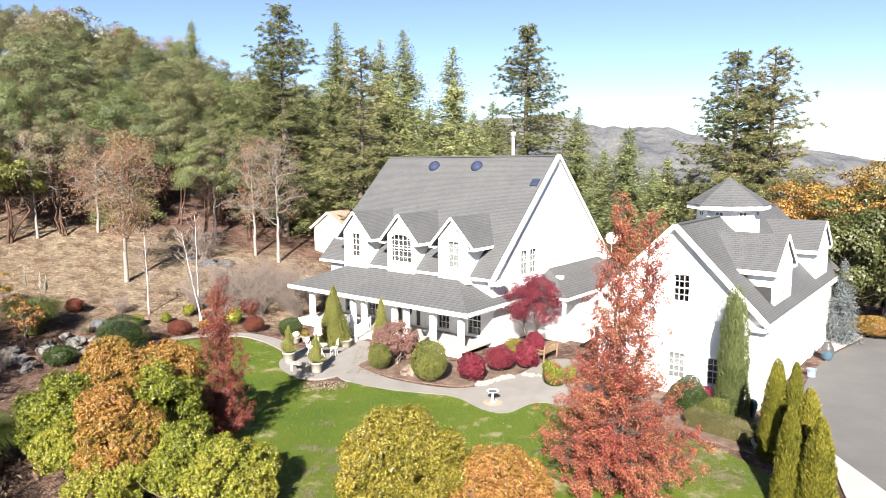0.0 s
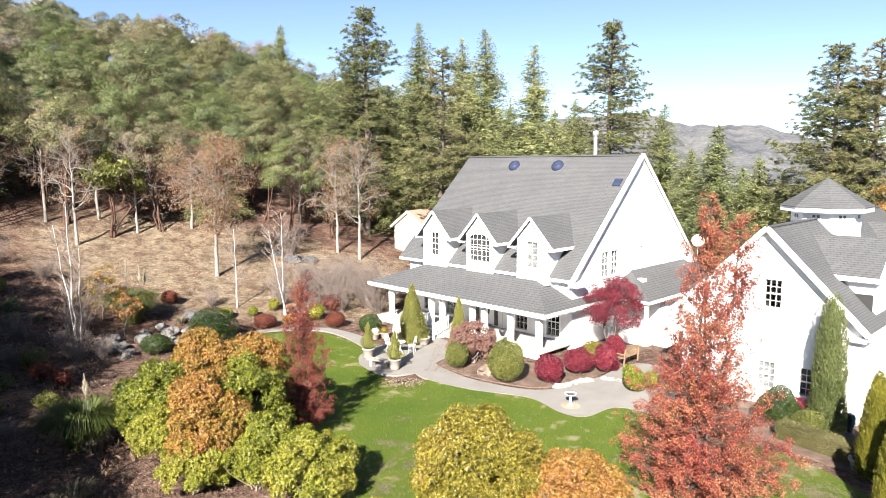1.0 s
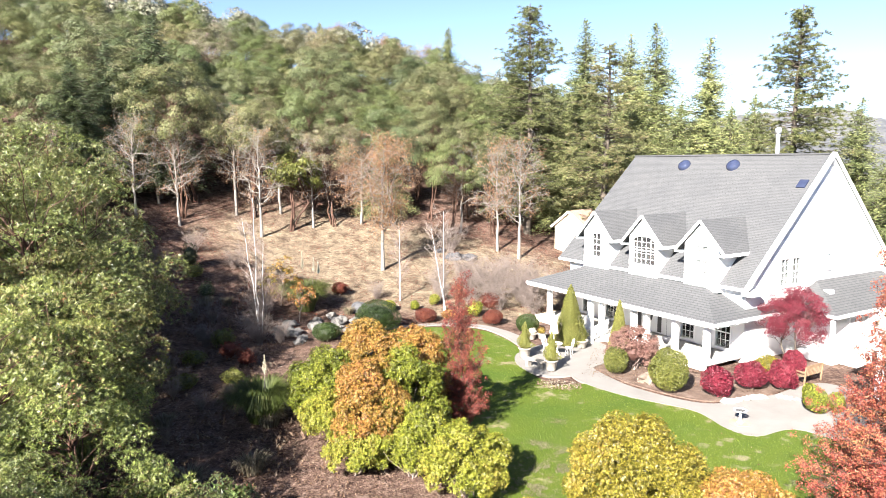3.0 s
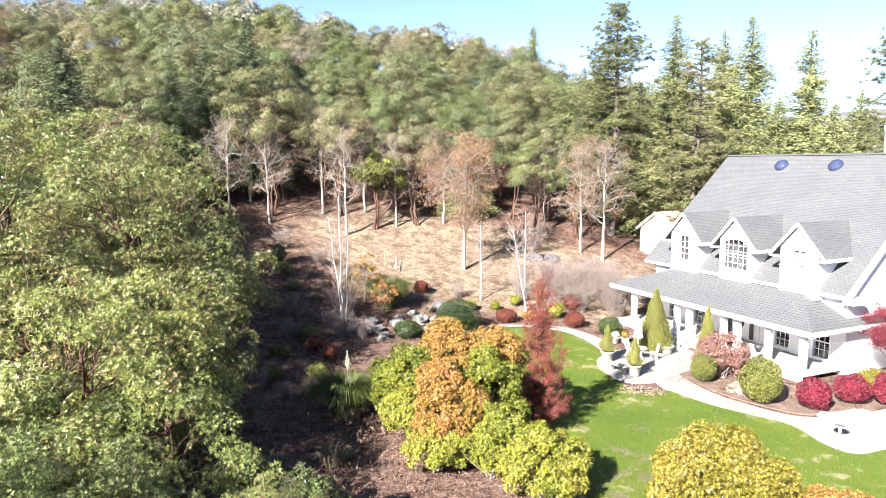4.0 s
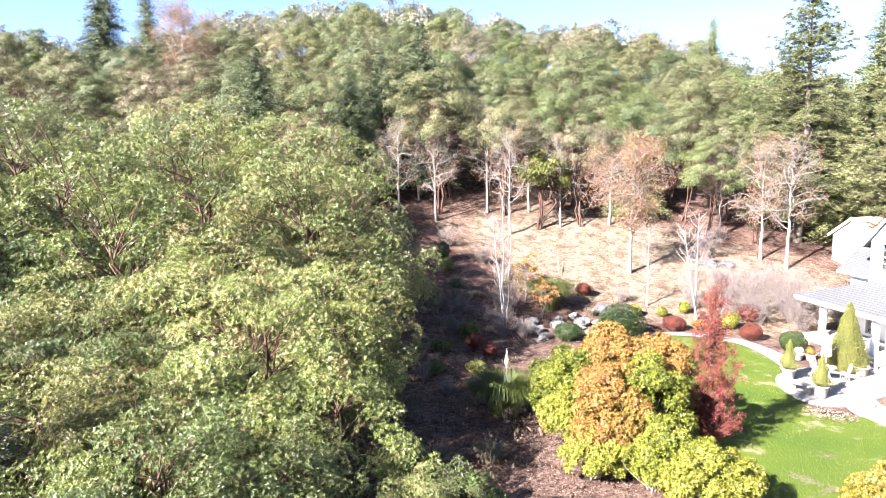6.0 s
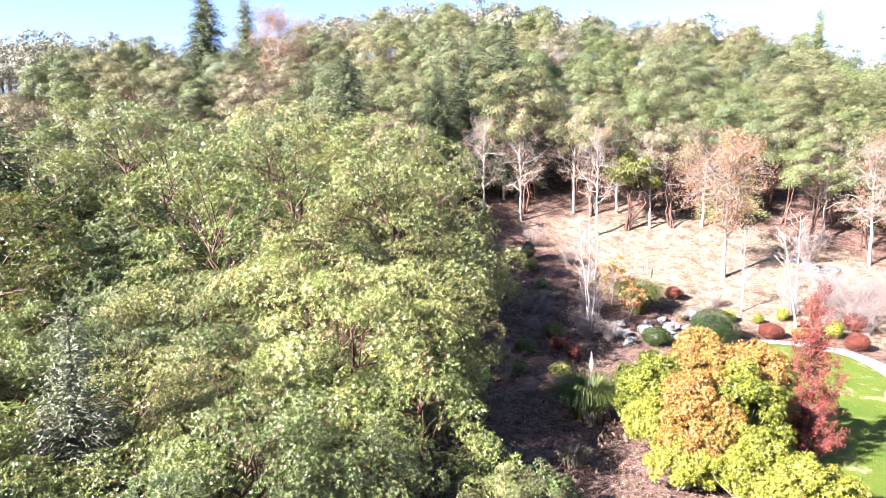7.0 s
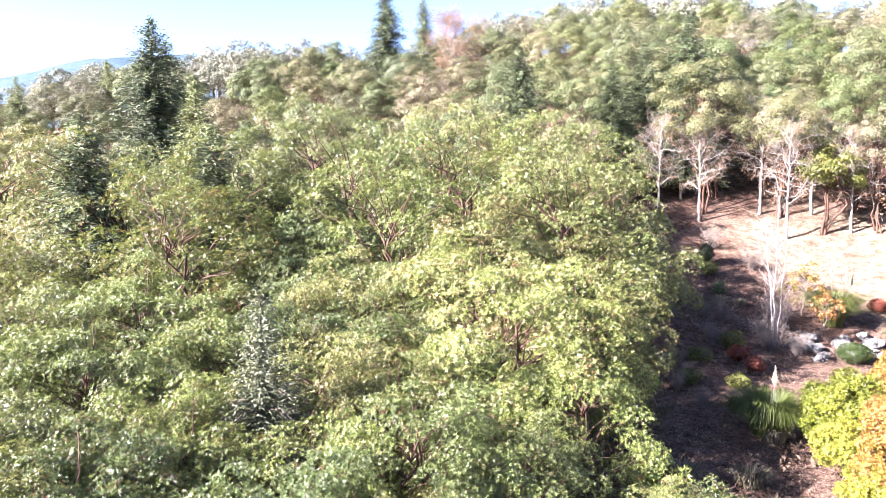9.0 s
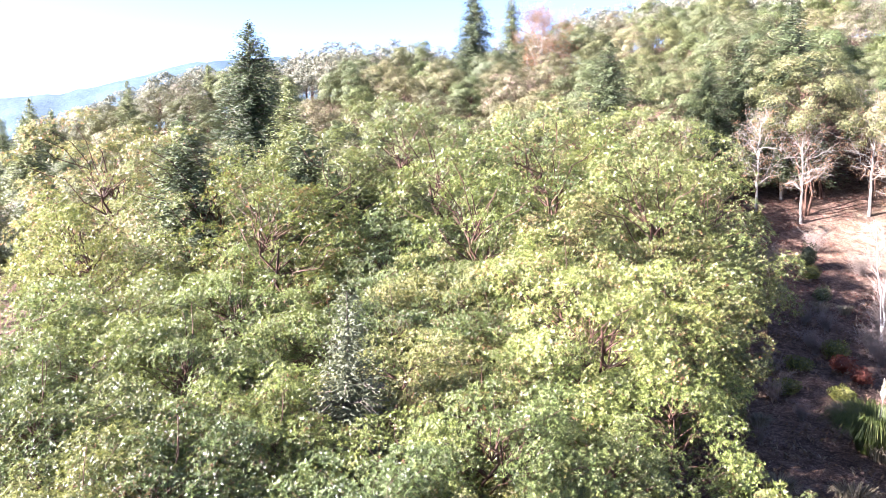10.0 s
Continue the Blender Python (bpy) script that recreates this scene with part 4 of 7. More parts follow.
for sg in (-1, 1):
    s.beam((GR, GV0 - 0.34, GRZ - 0.03), (GR + sg * ghalf, GV0 - 0.34, GEZ - 0.05), 0.2, 0.2)
    e = GR + sg * ghalf
    s.box((min(e, e + sg * 0.08), GV0 - 0.38, GEZ - 0.27), (max(e, e + sg * 0.08), GV1 + 0.35, GEZ - 0.03))
    s.box((GR + sg * (ghalf - 0.35) - 0.3, GV0 - 0.37, GEZ - 0.36), (GR + sg * (ghalf - 0.35) + 0.3, GV0 - 0.003, GEZ - 0.2))
s.box((GU1 + 0.005, GV0 + 0.1, GEZ - 0.28), (GR + ghalf - 0.005, GV1, GEZ - 0.22))
part("fascia", s, TRIM, garage, "white painted fascia and gutter")
for sg in (-1, 1):
    part("soffit", Shape().beam((GR, GV0 - 0.13, GRZ - 0.175), (GR + sg * ghalf, GV0 - 0.13, GEZ - 0.175), 0.24, 0.012), TRIM, garage, "white soffit board")
for v in (5.6, 14.6):
    fu, pk, ez, half = 14.47, 7.5, 5.98, 1.95
    s = Shape()
    poly_side(s, [(v - 1.6, 4.2), (v + 1.6, 4.2), (v + 1.6, ez + 0.25), (v, pk - 0.15), (v - 1.6, ez + 0.25)], fu, [(v - 0.45, v + 0.45, 4.75, 6.0)])
    s.box((11.8, v - 1.6, 4.2), (fu - 0.21, v - 1.45, ez + 0.2)).box((11.8, v + 1.45, 4.2), (fu - 0.21, v + 1.6, ez + 0.2))
    dm = part("dormer", s, SIDING, garage, "white gabled dormer")
    s = Shape()
    back = GR + (GRZ - pk) / gsl - 0.25
    backe = GR + (GRZ - ez) / gsl - 0.3
    for sg in (-1, 1):
        roof_slab(s, [(fu + 0.13, v, pk), (fu + 0.13, v + sg * half, ez), (backe, v + sg * half, ez), (back, v, pk)], 0.13)
    part("dormer_roof", s, SHINGLE, dm, "grey asphalt shingles")
    s = Shape()
    for sg in (-1, 1):
        s.beam((fu + 0.14, v, pk - 0.08), (fu + 0.14, v + sg * half, ez - 0.08), 0.05, 0.16)
        s.box((backe + 0.3, v + sg * half - 0.04, ez - 0.24), (fu + 0.13, v + sg * half + 0.04, ez - 0.02))
        s.box((fu + 0.005, v + sg * 1.72 - 0.2, ez - 0.24), (fu + 0.125, v + sg * 1.72 + 0.2, ez - 0.14))
    part("dormer_trim", s, TRIM, dm, "white rake boards")
    window(dm, v - 0.45, v + 0.45, 4.75, 6.0, fu, True, 2, 4, blind=True)
# cupola
CU, CV = 10.72, 9.25
s = Shape()
ang = (np.arange(8) + 0.5) * np.pi / 4
s.lathe([(1.6, 6.4), (1.6, 8.5)], 8)
cup = part("cupola", s, SIDING, garage, "white octagonal cupola")
cup.matrix_local = pose(CU, CV, 0, 0, 0, 22.5)
s = Shape().lathe([(1.55, 8.36), (2.12, 8.36), (2.12, 8.58), (1.5, 8.6)], 8)
part("cupola_eave", s, TRIM, cup, "white eave board")
s = Shape().lathe([(2.16, 8.585), (2.16, 8.63), (0.03, 10.02), (0.0, 10.03)], 8)
part("cupola_roof", s, SHINGLE, cup, "grey shingle pointed roof")
for i in range(8):
    s = Shape()
    r = 1.6 * math.cos(math.pi / 8)
    m = pose(0, 0, 0, 0, 0, 22.5 + 45 * i)
    s.box((r - 0.02, -0.22, 8.0), (r + 0.03, 0.22, 8.28), m)
    pn = part("cupola_window", s, TRIM, cup)
    s = Shape()
    for k in (-1, 1):
        s.box((r + 0.031, k * 0.1 - 0.07, 8.04), (r + 0.036, k * 0.1 + 0.07, 8.22), m)
    part("cupola_pane", s, BLIND, pn, "small dark panes")

# garden shed
shed = thing("shed", pose(-10.0, 66.5, float(land(-10.0, 66.5)) - 0.1, 0, 0, -22), "small cream garden shed with a brown roof", "shed")
s = Shape()
poly_front(s, [(-1.6, 0), (1.6, 0), (1.6, 2.5), (0, 3.75), (-1.6, 2.5)], -2.0, (), 0.12)
poly_front(s, [(-1.6, 0), (1.6, 0), (1.6, 2.5), (0, 3.75), (-1.6, 2.5)], 1.88, (), 0.12)
s.box((-1.6, -1.879, 0), (-1.48, 1.879, 2.55)).box((1.48, -1.879, 0), (1.6, 1.879, 2.55))
part("wall", s, CREAM_SIDING, shed)
s = Shape()
gable_roof_strip(s, -2.2, 2.2, 0, 3.95, 1.95, 2.42, False)
part("roof", s, surface("brown_shingles", ((0.3, (0.26, 0.17, 0.12)), (0.7, (0.42, 0.31, 0.24))), 2, 30), shed)
s = Shape()
for sg in (-1, 1):
    s.beam((0, -2.23, 3.86), (sg * 1.95, -2.23, 2.33), 0.05, 0.2)
part("trim", s, TRIM, shed)

# ---------------------------------------------------------------- plants: how each kind grows
def limb(shape, a, b, r0, r1, sag=0.15, sides=5, k=6, crook=0.045):
    """A crooked limb from a to b."""
    a, b = np.array(a, float), np.array(b, float)
    t = np.linspace(0, 1, k)[:, None]
    span = np.linalg.norm(b - a)
    w = rng.normal(size=(k, 3)) * crook * span * np.sin(np.pi * t)
    p = a + (b - a) * t + w + np.array([0, 0, 1.0]) * sag * span * np.sin(np.pi * t) * 0.5
    shape.tube(p, r0 + (r1 - r0) * t[:, 0] ** 0.8, sides)
    return p


def boughs(centre, radii, k, low=-0.35):
    """Bough ends spread unevenly over the upper shell of a crown."""
    d = ball(k * 4)
    d = d[d[:, 2] > low][:k]
    f = 0.5 + 0.6 * rng.random(len(d)) ** 0.7
    return np.array(centre) + d * np.array(radii) * f[:, None], d


def whorls(green, p, ax, m, leaf, slim, tri=False, droop=0.0, lift=0.35):
    """Whorls of m long leaves about the shoot tips p, each facing along ax."""
    k = len(p)
    side = unit(np.cross(ax, ball(k)))
    oth = np.cross(ax, side)
    th = np.arange(m) * 2.4 + rng.random((k, 1)) * 6
    tilt = lift + 0.6 * rng.random((k, m)) - 0.15
    rad = side[:, None] * np.cos(th)[..., None] + oth[:, None] * np.sin(th)[..., None]
    ld = unit(rad * np.cos(tilt)[..., None] + ax[:, None] * np.sin(tilt)[..., None] - np.array([0, 0, droop])).reshape(-1, 3)
    nn = unit(np.repeat(ax, m, 0) + 0.35 * ball(k * m))
    leaves(green, np.repeat(p, m, 0) + ld * 0.02, ld, nn, leaf * (0.65 + 0.6 * rng.random(k * m)), leaf * slim, 0.18, tri)


def broadleaf(height, radii, n_boughs, per_bough, leaf, kind="single", bough_r=0.8, base=0.35, lean=0.3, stems=1, trunk_r=0.16, droop=0.0, low=-0.35, limb_r=0.35, dome=False, whorl=8, slim=0.3, tri=False):
    """Trunk and crown meshes. kind 'rosette': whorls of long leaves; 'single': scattered leaves."""
    wood, green = Shape(), Shape()
    centre = np.array([rng.normal() * lean, rng.normal() * lean, height - radii[2] * 1.0])
    ends, out = boughs(centre, radii, n_boughs, low)
    forks = []
    for _ in range(stems):
        foot = np.array([rng.normal() * 0.12 * (stems - 1), rng.normal() * 0.12 * (stems - 1), -0.25])
        fork = np.array([centre[0] * 0.6 + rng.normal() * 0.5 * (stems > 1), centre[1] * 0.6 + rng.normal() * 0.5 * (stems > 1), height * base])
        limb(wood, foot, fork, trunk_r, trunk_r * 0.75, 0.0, 7, 6, 0.03)
        top = centre + np.array([rng.normal() * 0.2, rng.normal() * 0.2, radii[2] * 0.45])
        limb(wood, fork, top, trunk_r * 0.75, trunk_r * 0.2, 0.0, 6, 6, 0.05)
        forks += [fork + (top - fork) * t for t in np.linspace(0.0, 0.8, 6)]
    for e in ends[::2] if dome and kind == "single" else ends:
        f = forks[int(np.argmin([abs(f[2] - e[2] + 0.75 * np.hypot(f[0] - e[0], f[1] - e[1])) + 0.3 * np.hypot(f[0] - e[0], f[1] - e[1]) for f in forks]))]
        limb(wood, f, e, trunk_r * limb_r, 0.012, 0.06, 4 if kind == "rosette" or limb_r < 0.3 else 3, 5, 0.06)
    for e, o in zip(ends, out):
        r = bough_r * (0.65 + 0.7 * rng.random())
        k = max(6, int(per_bough * (r / bough_r) ** 2))
        d = unit(ball(k) + 0.45 * o + [0, 0, 0.5 if dome else 0.35])
        p = e + d * r * (0.7 + 0.42 * rng.random((k, 1)) if dome else 0.55 + 0.5 * rng.random((k, 1))) * np.array([1, 1, 0.75])
        if kind == "rosette":
            whorls(green, p, unit(d + 0.4 * ball(k) + np.array([0, -0.3, 0.45])), whorl, leaf, slim, tri, droop)
        else:
            nn = unit(1.1 * d + 0.3 * o + (0.55 if dome else 0.7) * ball(k))
            ld = unit(np.cross(nn, ball(k)) - [0, 0, (0.05 if dome else 0.25) + droop])
            leaves(green, p, ld, nn, leaf * (0.7 + 0.6 * rng.random(k)), leaf * (0.8 if tri else 0.6), 0.15, tri)
    return wood, green


def shrub_shape(radii, k, leaf, lumps=7, lump=0.22, base_cut=0.0, shell=0.22, wide=0.62):
    """A dense bush: leaves all over a lumpy rounded body that stands on the ground."""
    s = Shape()
    d = ball(k * 2)
    d = d[d[:, 2] > -0.75][:k]
    dirs = unit(ball(lumps) + [0, 0, 0.3])
    f = 1 - lump + lump * 1.6 * np.max(np.clip(d @ dirs.T, 0, 1) ** 6, axis=1)
    f = f * (1 - shell * rng.random(len(d)) ** 2)
    r = np.array(radii)
    p = d * r * f[:, None] + [0, 0, r[2] * 0.92]
    p = p[p[:, 2] > base_cut]
    d = d[:len(p)] if len(p) == len(d) else unit((p - [0, 0, r[2] * 0.92]) / r)
    nn = unit(d + 0.6 * ball(len(p)))
    ld = unit(np.cross(nn, ball(len(p))) + 0.35 * d + [0, 0, 0.2])
    leaves(s, p - ld * leaf * 0.3, ld, nn, leaf * (0.7 + 0.6 * rng.random(len(p))), leaf * wide)
    core(s, np.array([0, 0, r[2] * 0.92]), r * 0.74)
    return s


def core(s, c, r):
    """The shaded inner mass of a dense bush."""
    bm = bmesh.new()
    bmesh.ops.create_icosphere(bm, subdivisions=2, radius=1.0)
    v = np.array([q.co for q in bm.verts]) * r * (0.85 + 0.2 * rng.random((len(bm.verts), 1))) + c
    v[:, 2] = np.maximum(v[:, 2], 0.04)
    s.add(v, [[q.index for q in f.verts] for f in bm.faces])
    bm.free()


def lumpy_shape(radii, blobs, per_m2, leaf, low=-0.5, wide=0.46, blob=(0.14, 0.32)):
    """A bush built up of leafy shoots in rounded clumps, darker gaps between them."""
    s = Shape()
    r = np.array(radii, float)
    d = ball(blobs * 3)
    d = d[d[:, 2] > low][:blobs]
    core(s, np.array([0, 0, r[2] * 0.9]), r * 0.46)
    rb = r.min() * (blob[0] + (blob[1] - blob[0]) * rng.random(len(d)) ** 1.4)
    c = d * (r - rb[:, None] * 0.75) * (0.68 + 0.46 * rng.random((len(d), 1))) + [0, 0, r[2] * 0.95]
    for i in range(len(c)):
        core(s, c[i], (rb[i] * 0.42,) * 3)
        k = int(per_m2 / 4.2 * 12.6 * rb[i] ** 2)
        o = unit(ball(k) + 0.5 * d[i] + [0, 0, 0.25])
        p = c[i] + o * rb[i] * (0.62 + 0.68 * rng.random((k, 1)))
        keep = p[:, 2] > 0.08
        for j in range(len(c)):
            if j != i:
                keep &= np.linalg.norm(p - c[j], axis=1) > rb[j] * 0.72
        p, o = p[keep], o[keep]
        whorls(s, p, unit(o + 0.45 * ball(len(p)) + [0, 0, 0.25]), 6, leaf, wide, True)
    return s


def spire(height, profile, n, per, leaf, clump_r, start=0.06, trunk_r=0.1, tips=((0, 0, 1.0),), rise=0.9, bare=0.0):
    """An upright open tree: ascending boughs that carry loose clumps of leaves. profile: (share of the height, radius) pairs; tips: the leaders; bare: share of boughs that have dropped their leaves."""
    wood, green = Shape(), Shape()
    lead = [limb(wood, (tx * 0.1, ty * 0.1, -0.2), (tx, ty, height * top), trunk_r, 0.012, 0.0, 6, 12, 0.012) for tx, ty, top in tips]
    for _ in range(n):
        w = int(rng.integers(0, len(lead)))
        t = start + (0.985 - start) * rng.random() ** 1.15
        q0 = lead[w]
        z0 = t * q0[-1][2]
        rad = np.interp(t, [a for a, _ in profile], [b for _, b in profile]) * (0.55 + 0.6 * rng.random())
        a = rng.random() * 2 * np.pi
        foot = np.array([np.interp(z0, q0[:, 2], q0[:, 0]), np.interp(z0, q0[:, 2], q0[:, 1]), z0])
        e = foot + np.array([np.cos(a) * rad, np.sin(a) * rad, rad * rise * (0.35 + t) * (0.45 + 0.75 * rng.random())])
        e[2] = min(e[2], height * 1.01)
        q = limb(wood, foot, e, 0.008 + 0.012 * rad / 2, 0.004, -0.08, 3, 6, 0.06)
        if rng.random() < bare:
            continue
        m = max(1, int(np.linalg.norm(e - foot) / (clump_r * 1.25)))
        for f in np.linspace(0.3 if m > 1 else 1.0, 1.0, m):
            j = min(4, int(f * 5))
            c = q[j] + (q[j + 1] - q[j]) * (f * 5 - j) + rng.normal(size=3) * clump_r * 0.5
            r = clump_r * (0.5 + 0.75 * rng.random())
            k = int(per * (r / clump_r) ** 2)
            o = ball(k)
            p = c + o * r * (0.35 + 0.65 * rng.random((k, 1))) * [1, 1, 1.2]
            nn = unit(0.8 * o + ball(k) + [0.0, -0.2, 0.3])
            leaves(green, p, unit(np.cross(nn, ball(k)) - [0, 0, 0.35]), nn, leaf * (0.7 + 0.6 * rng.random(k)), leaf * 0.62)
            g0 = q[max(0, j - 1)]
            wood.tube(np.array([g0, (g0 + c) / 2 + [0, 0, 0.02], c]), [0.005, 0.004, 0.003], 3)
    return wood, green


def stems_shape(radii, k=9, r=0.025):
    s = Shape()
    for e in boughs((0, 0, radii[2] * 0.9), np.array(radii) * 0.85, k, -0.2)[0]:
        limb(s, (rng.normal() * 0.08 * radii[0], rng.normal() * 0.08 * radii[0], -0.05), e, r, r * 0.3, 0.0, 4, 5)
    return s


def cone_shape(height, radius, k, leaf, power=0.75, belly=0.12, wide=0.3, twist=0.0, up=0.9):
    """A dense columnar or conical evergreen."""
    s = Shape()
    t = 1 - rng.random(k) ** 0.62
    a = rng.random(k) * 2 * np.pi
    prof = np.minimum((1 - t) ** power, ((t + 0.02) / belly) ** 0.5)
    lump = 1 + 0.13 * np.sin(a * 3 + t * 9) * np.sin(t * 17 + a) + 0.06 * rng.normal(size=k)
    if twist:
        lump = lump * (1 + twist * np.sin(t * height * 9 + a))
    r = radius * prof * lump * (0.8 + 0.2 * rng.random(k) ** 0.5)
    p = np.stack([r * np.cos(a), r * np.sin(a), 0.05 + t * height * 0.985], 1)
    o = np.stack([np.cos(a), np.sin(a), np.full(k, 0.25)], 1)
    nn = unit(o + 0.6 * ball(k))
    ld = unit(np.array([0, 0, up]) + 0.55 * o + 0.5 * ball(k))
    leaves(s, p - ld * leaf * 0.4, ld, nn, leaf * (0.7 + 0.6 * rng.random(k)), leaf * wide)
    z = np.linspace(0, 1, 9)
    s.lathe([(max(0.01, radius * 0.7 * min((1 - a) ** power, ((a + 0.02) / belly) ** 0.5)), 0.05 + a * height * 0.95) for a in z], 10)
    return s


def conifer(height, radius, per_m=3.4, droop=0.25, spray=0.5, gap=0.0, taper=0.85, clear=0.08, thick=0.24, width=0.24):
    """Trunk and needle fronds of a fir: tiers of boughs, each a flat drooping frond of twigs."""
    wood, green = Shape(), Shape()
    zs = np.linspace(-0.3, height, 9)
    wood.tube(np.stack([np.zeros(9), np.zeros(9), zs], 1), thick * (1 - zs / height * 0.97) + 0.01, 7)
    P, D, N, L = [], [], [], []
    z = height * clear
    while z < height - 0.2:
        t = (z - height * clear) / (height * (1 - clear))
        reach = radius * (1 - t) ** taper * min(1.0, 0.6 + t * 4) * (0.8 + 0.35 * rng.random()) + 0.1
        for _ in range(int(4 + 4 * (1 - t))):
            if rng.random() < gap:
                continue
            a = rng.random() * 2 * np.pi
            rr = reach * (0.55 + 0.55 * rng.random())
            out = np.array([np.cos(a), np.sin(a), 0])
            side = np.array([-out[1], out[0], 0])
            m = max(3, int(rr / (spray * 0.42)))
            f = (np.arange(m) + 0.7) / m
            rise = 0.5 * (t - 0.45) - droop * (1 - t)
            z0 = z + 0.12 * rng.normal()
            q = np.array([0, 0, z0]) + out * (rr * f)[:, None] + np.array([0, 0, 1.0]) * (rr * (rise * f + 0.16 * np.sin(np.pi * f)))[:, None]
            if rr > 0.8:
                wood.tube(np.vstack([[0, 0, z0], q[m // 2], q[-1]]), [0.035, 0.02, 0.008], 3)
            for sgn in (-1.0, -0.45, 0.45, 1.0):
                P.append(q + rng.normal(size=(m, 3)) * [0.08, 0.08, 0.2])
                D.append(np.tile(out * 0.75 + side * sgn * 0.9 + [0, 0, -0.15], (m, 1)) + rng.normal(size=(m, 3)) * 0.5)
                N.append(np.tile(out * 0.85 + [0, 0, 0.6], (m, 1)) + rng.normal(size=(m, 3)) * 0.6)
                L.append(spray * (0.55 + 0.75 * (1 - f)) * (0.75 + 0.5 * rng.random(m)) * min(1.0, 0.45 + rr * 0.35))
        z += (1.0 / per_m) * (0.6 + 0.8 * rng.random())
    P, D, N, L = np.concatenate(P), unit(np.concatenate(D)), unit(np.concatenate(N)), np.concatenate(L)
    leaves(green, P, D, N, L, width, 0.05, True)
    k = 8
    leaves(green, np.tile([0, 0, height - 0.35], (k, 1)), unit(ball(k) * 0.3 + [0, 0, 1]), ball(k), 0.03 * height, 0.005 * height)
    return wood, green


def pine(height, radius, clear=0.3):
    """A ponderosa pine: an open crown of bushy needle tufts along the outer boughs."""
    wood, green = Shape(), Shape()
    zs = np.linspace(-0.3, height, 8)
    wood.tube(np.stack([0.1 * np.sin(zs * 0.3), 0.1 * np.cos(zs * 0.23), zs], 1), 0.3 * (1 - zs / height * 0.95) + 0.012, 7)
    P, D = [], []
    z = height * clear
    while z < height - 0.2:
        t = (z - height * clear) / (height * (1 - clear))
        reach = radius * (1 - t ** 1.5) ** 0.9 * min(1, 0.65 + 2 * t) * (0.7 + 0.5 * rng.random()) + 0.3
        for _ in range(int(5 + 3 * rng.random())):
            a = rng.random() * 2 * np.pi
            rr = reach * (0.45 + 0.65 * rng.random())
            out = np.array([np.cos(a), np.sin(a), -0.22 * (1 - t) + 0.5 * t + 0.1 * rng.normal()])
            limb(wood, (0, 0, z), np.array([0, 0, z]) + out * rr, 0.045, 0.012, 0.05, 3, 5)
            for f in np.linspace(0.35, 1.0, max(2, int(rr / 0.3))):
                side = np.array([-out[1], out[0], 0.0]) * rng.normal() * 0.28 * min(1.0, rr * (1.15 - f))
                c = np.array([0, 0, z]) + out * rr * f + side + rng.normal(size=3) * 0.12
                k = 38
                dd = unit(ball(k) + out * 0.5 + [0, 0, 0.4])
                P.append(c + dd * 0.05)
                D.append(dd)
        z += 0.36 * (0.5 + 1.0 * rng.random())
    P, D = np.concatenate(P), np.concatenate(D)
    leaves(green, P, D, unit(unit(np.cross(D, ball(len(D)))) + [0, 0, 0.4]), 0.23 * (0.7 + 0.6 * rng.random(len(P))), 0.036, 0.05, True)
    return wood, green


def grass_tuft(radius, height, k, arch=0.9, width=0.025):
    s = Shape()
    a = rng.random(k) * 2 * np.pi
    lean = 0.15 + arch * rng.random(k)
    out = np.stack([np.cos(a), np.sin(a), np.zeros(k)], 1)
    base = out * (rng.random((k, 1)) ** 0.5) * radius * 0.42
    L = height * (0.65 + 0.45 * rng.random((k, 1)))
    p1 = base + (np.array([0, 0, 1.0]) + out * lean[:, None] * 0.45) * L * 0.55
    p2 = p1 + (np.array([0, 0, 0.55]) + out * lean[:, None] * 1.1) * L * 0.35
    p3 = p2 + (np.array([0, 0, -1.0]) * lean[:, None] + out * lean[:, None] * 0.8 + [0, 0, 0.15]) * L * 0.3
    w = np.cross(out, [0, 0, 1.0]) * width / 2
    v = np.stack([base - w, base + w, p1 + w, p1 - w, p2 + w * 0.8, p2 - w * 0.8, p3], 1).reshape(-1, 3)
    i = np.arange(k)[:, None] * 7
    s.add(v, np.hstack([i, i + 1, i + 2, i + 3]))
    s.q.append(np.hstack([i + 3, i + 2, i + 4, i + 5]))
    s.q.append(np.hstack([i + 5, i + 4, i + 6, np.full_like(i, -1)]))
    return s


def grow(name, at, wood, green, bark, leaf, label, category, group="", crown="crown", turn=None, size=1.0, sink=0.0):
    x, y = at
    t = thing(name, Matrix.LocRotScale((x, y, float(land(x, y)) - sink), Euler((0, 0, rng.random() * 6.28 if turn is None else turn)), (size,) * 3), label, category, group)
    if wood is not None:
        wood.knit()
        part("trunk" if "tree" in category else "branchwork", wood, bark, t, "", True)
    if green is not None:
        part(crown, green, leaf, t)
    return t


def again(ob, at, size=1.0, turn=None, lean=0.0, sink=0.0, tall=1.0):
    x, y = at
    rz = rng.random() * 6.28 if turn is None else turn
    return copy_thing(ob, Matrix.LocRotScale((x, y, float(land(x, y)) - sink), Euler((lean * rng.normal(), lean * rng.normal(), rz)), (size, size, size * tall)))


def polar(az, r):
    return (r * math.sin(radians(az)), r * math.cos(radians(az)))


# ---------------------------------------------------------------- garden plants
def shrub(name, at, radii, mat, label, k=2600, leaf=0.07, **kw):
    g = shrub_shape(radii, int(k * 2.4), leaf * 0.95, **kw)
    return grow(name, at, stems_shape(radii), g, TWIG, mat, label, "shrub", crown="foliage")


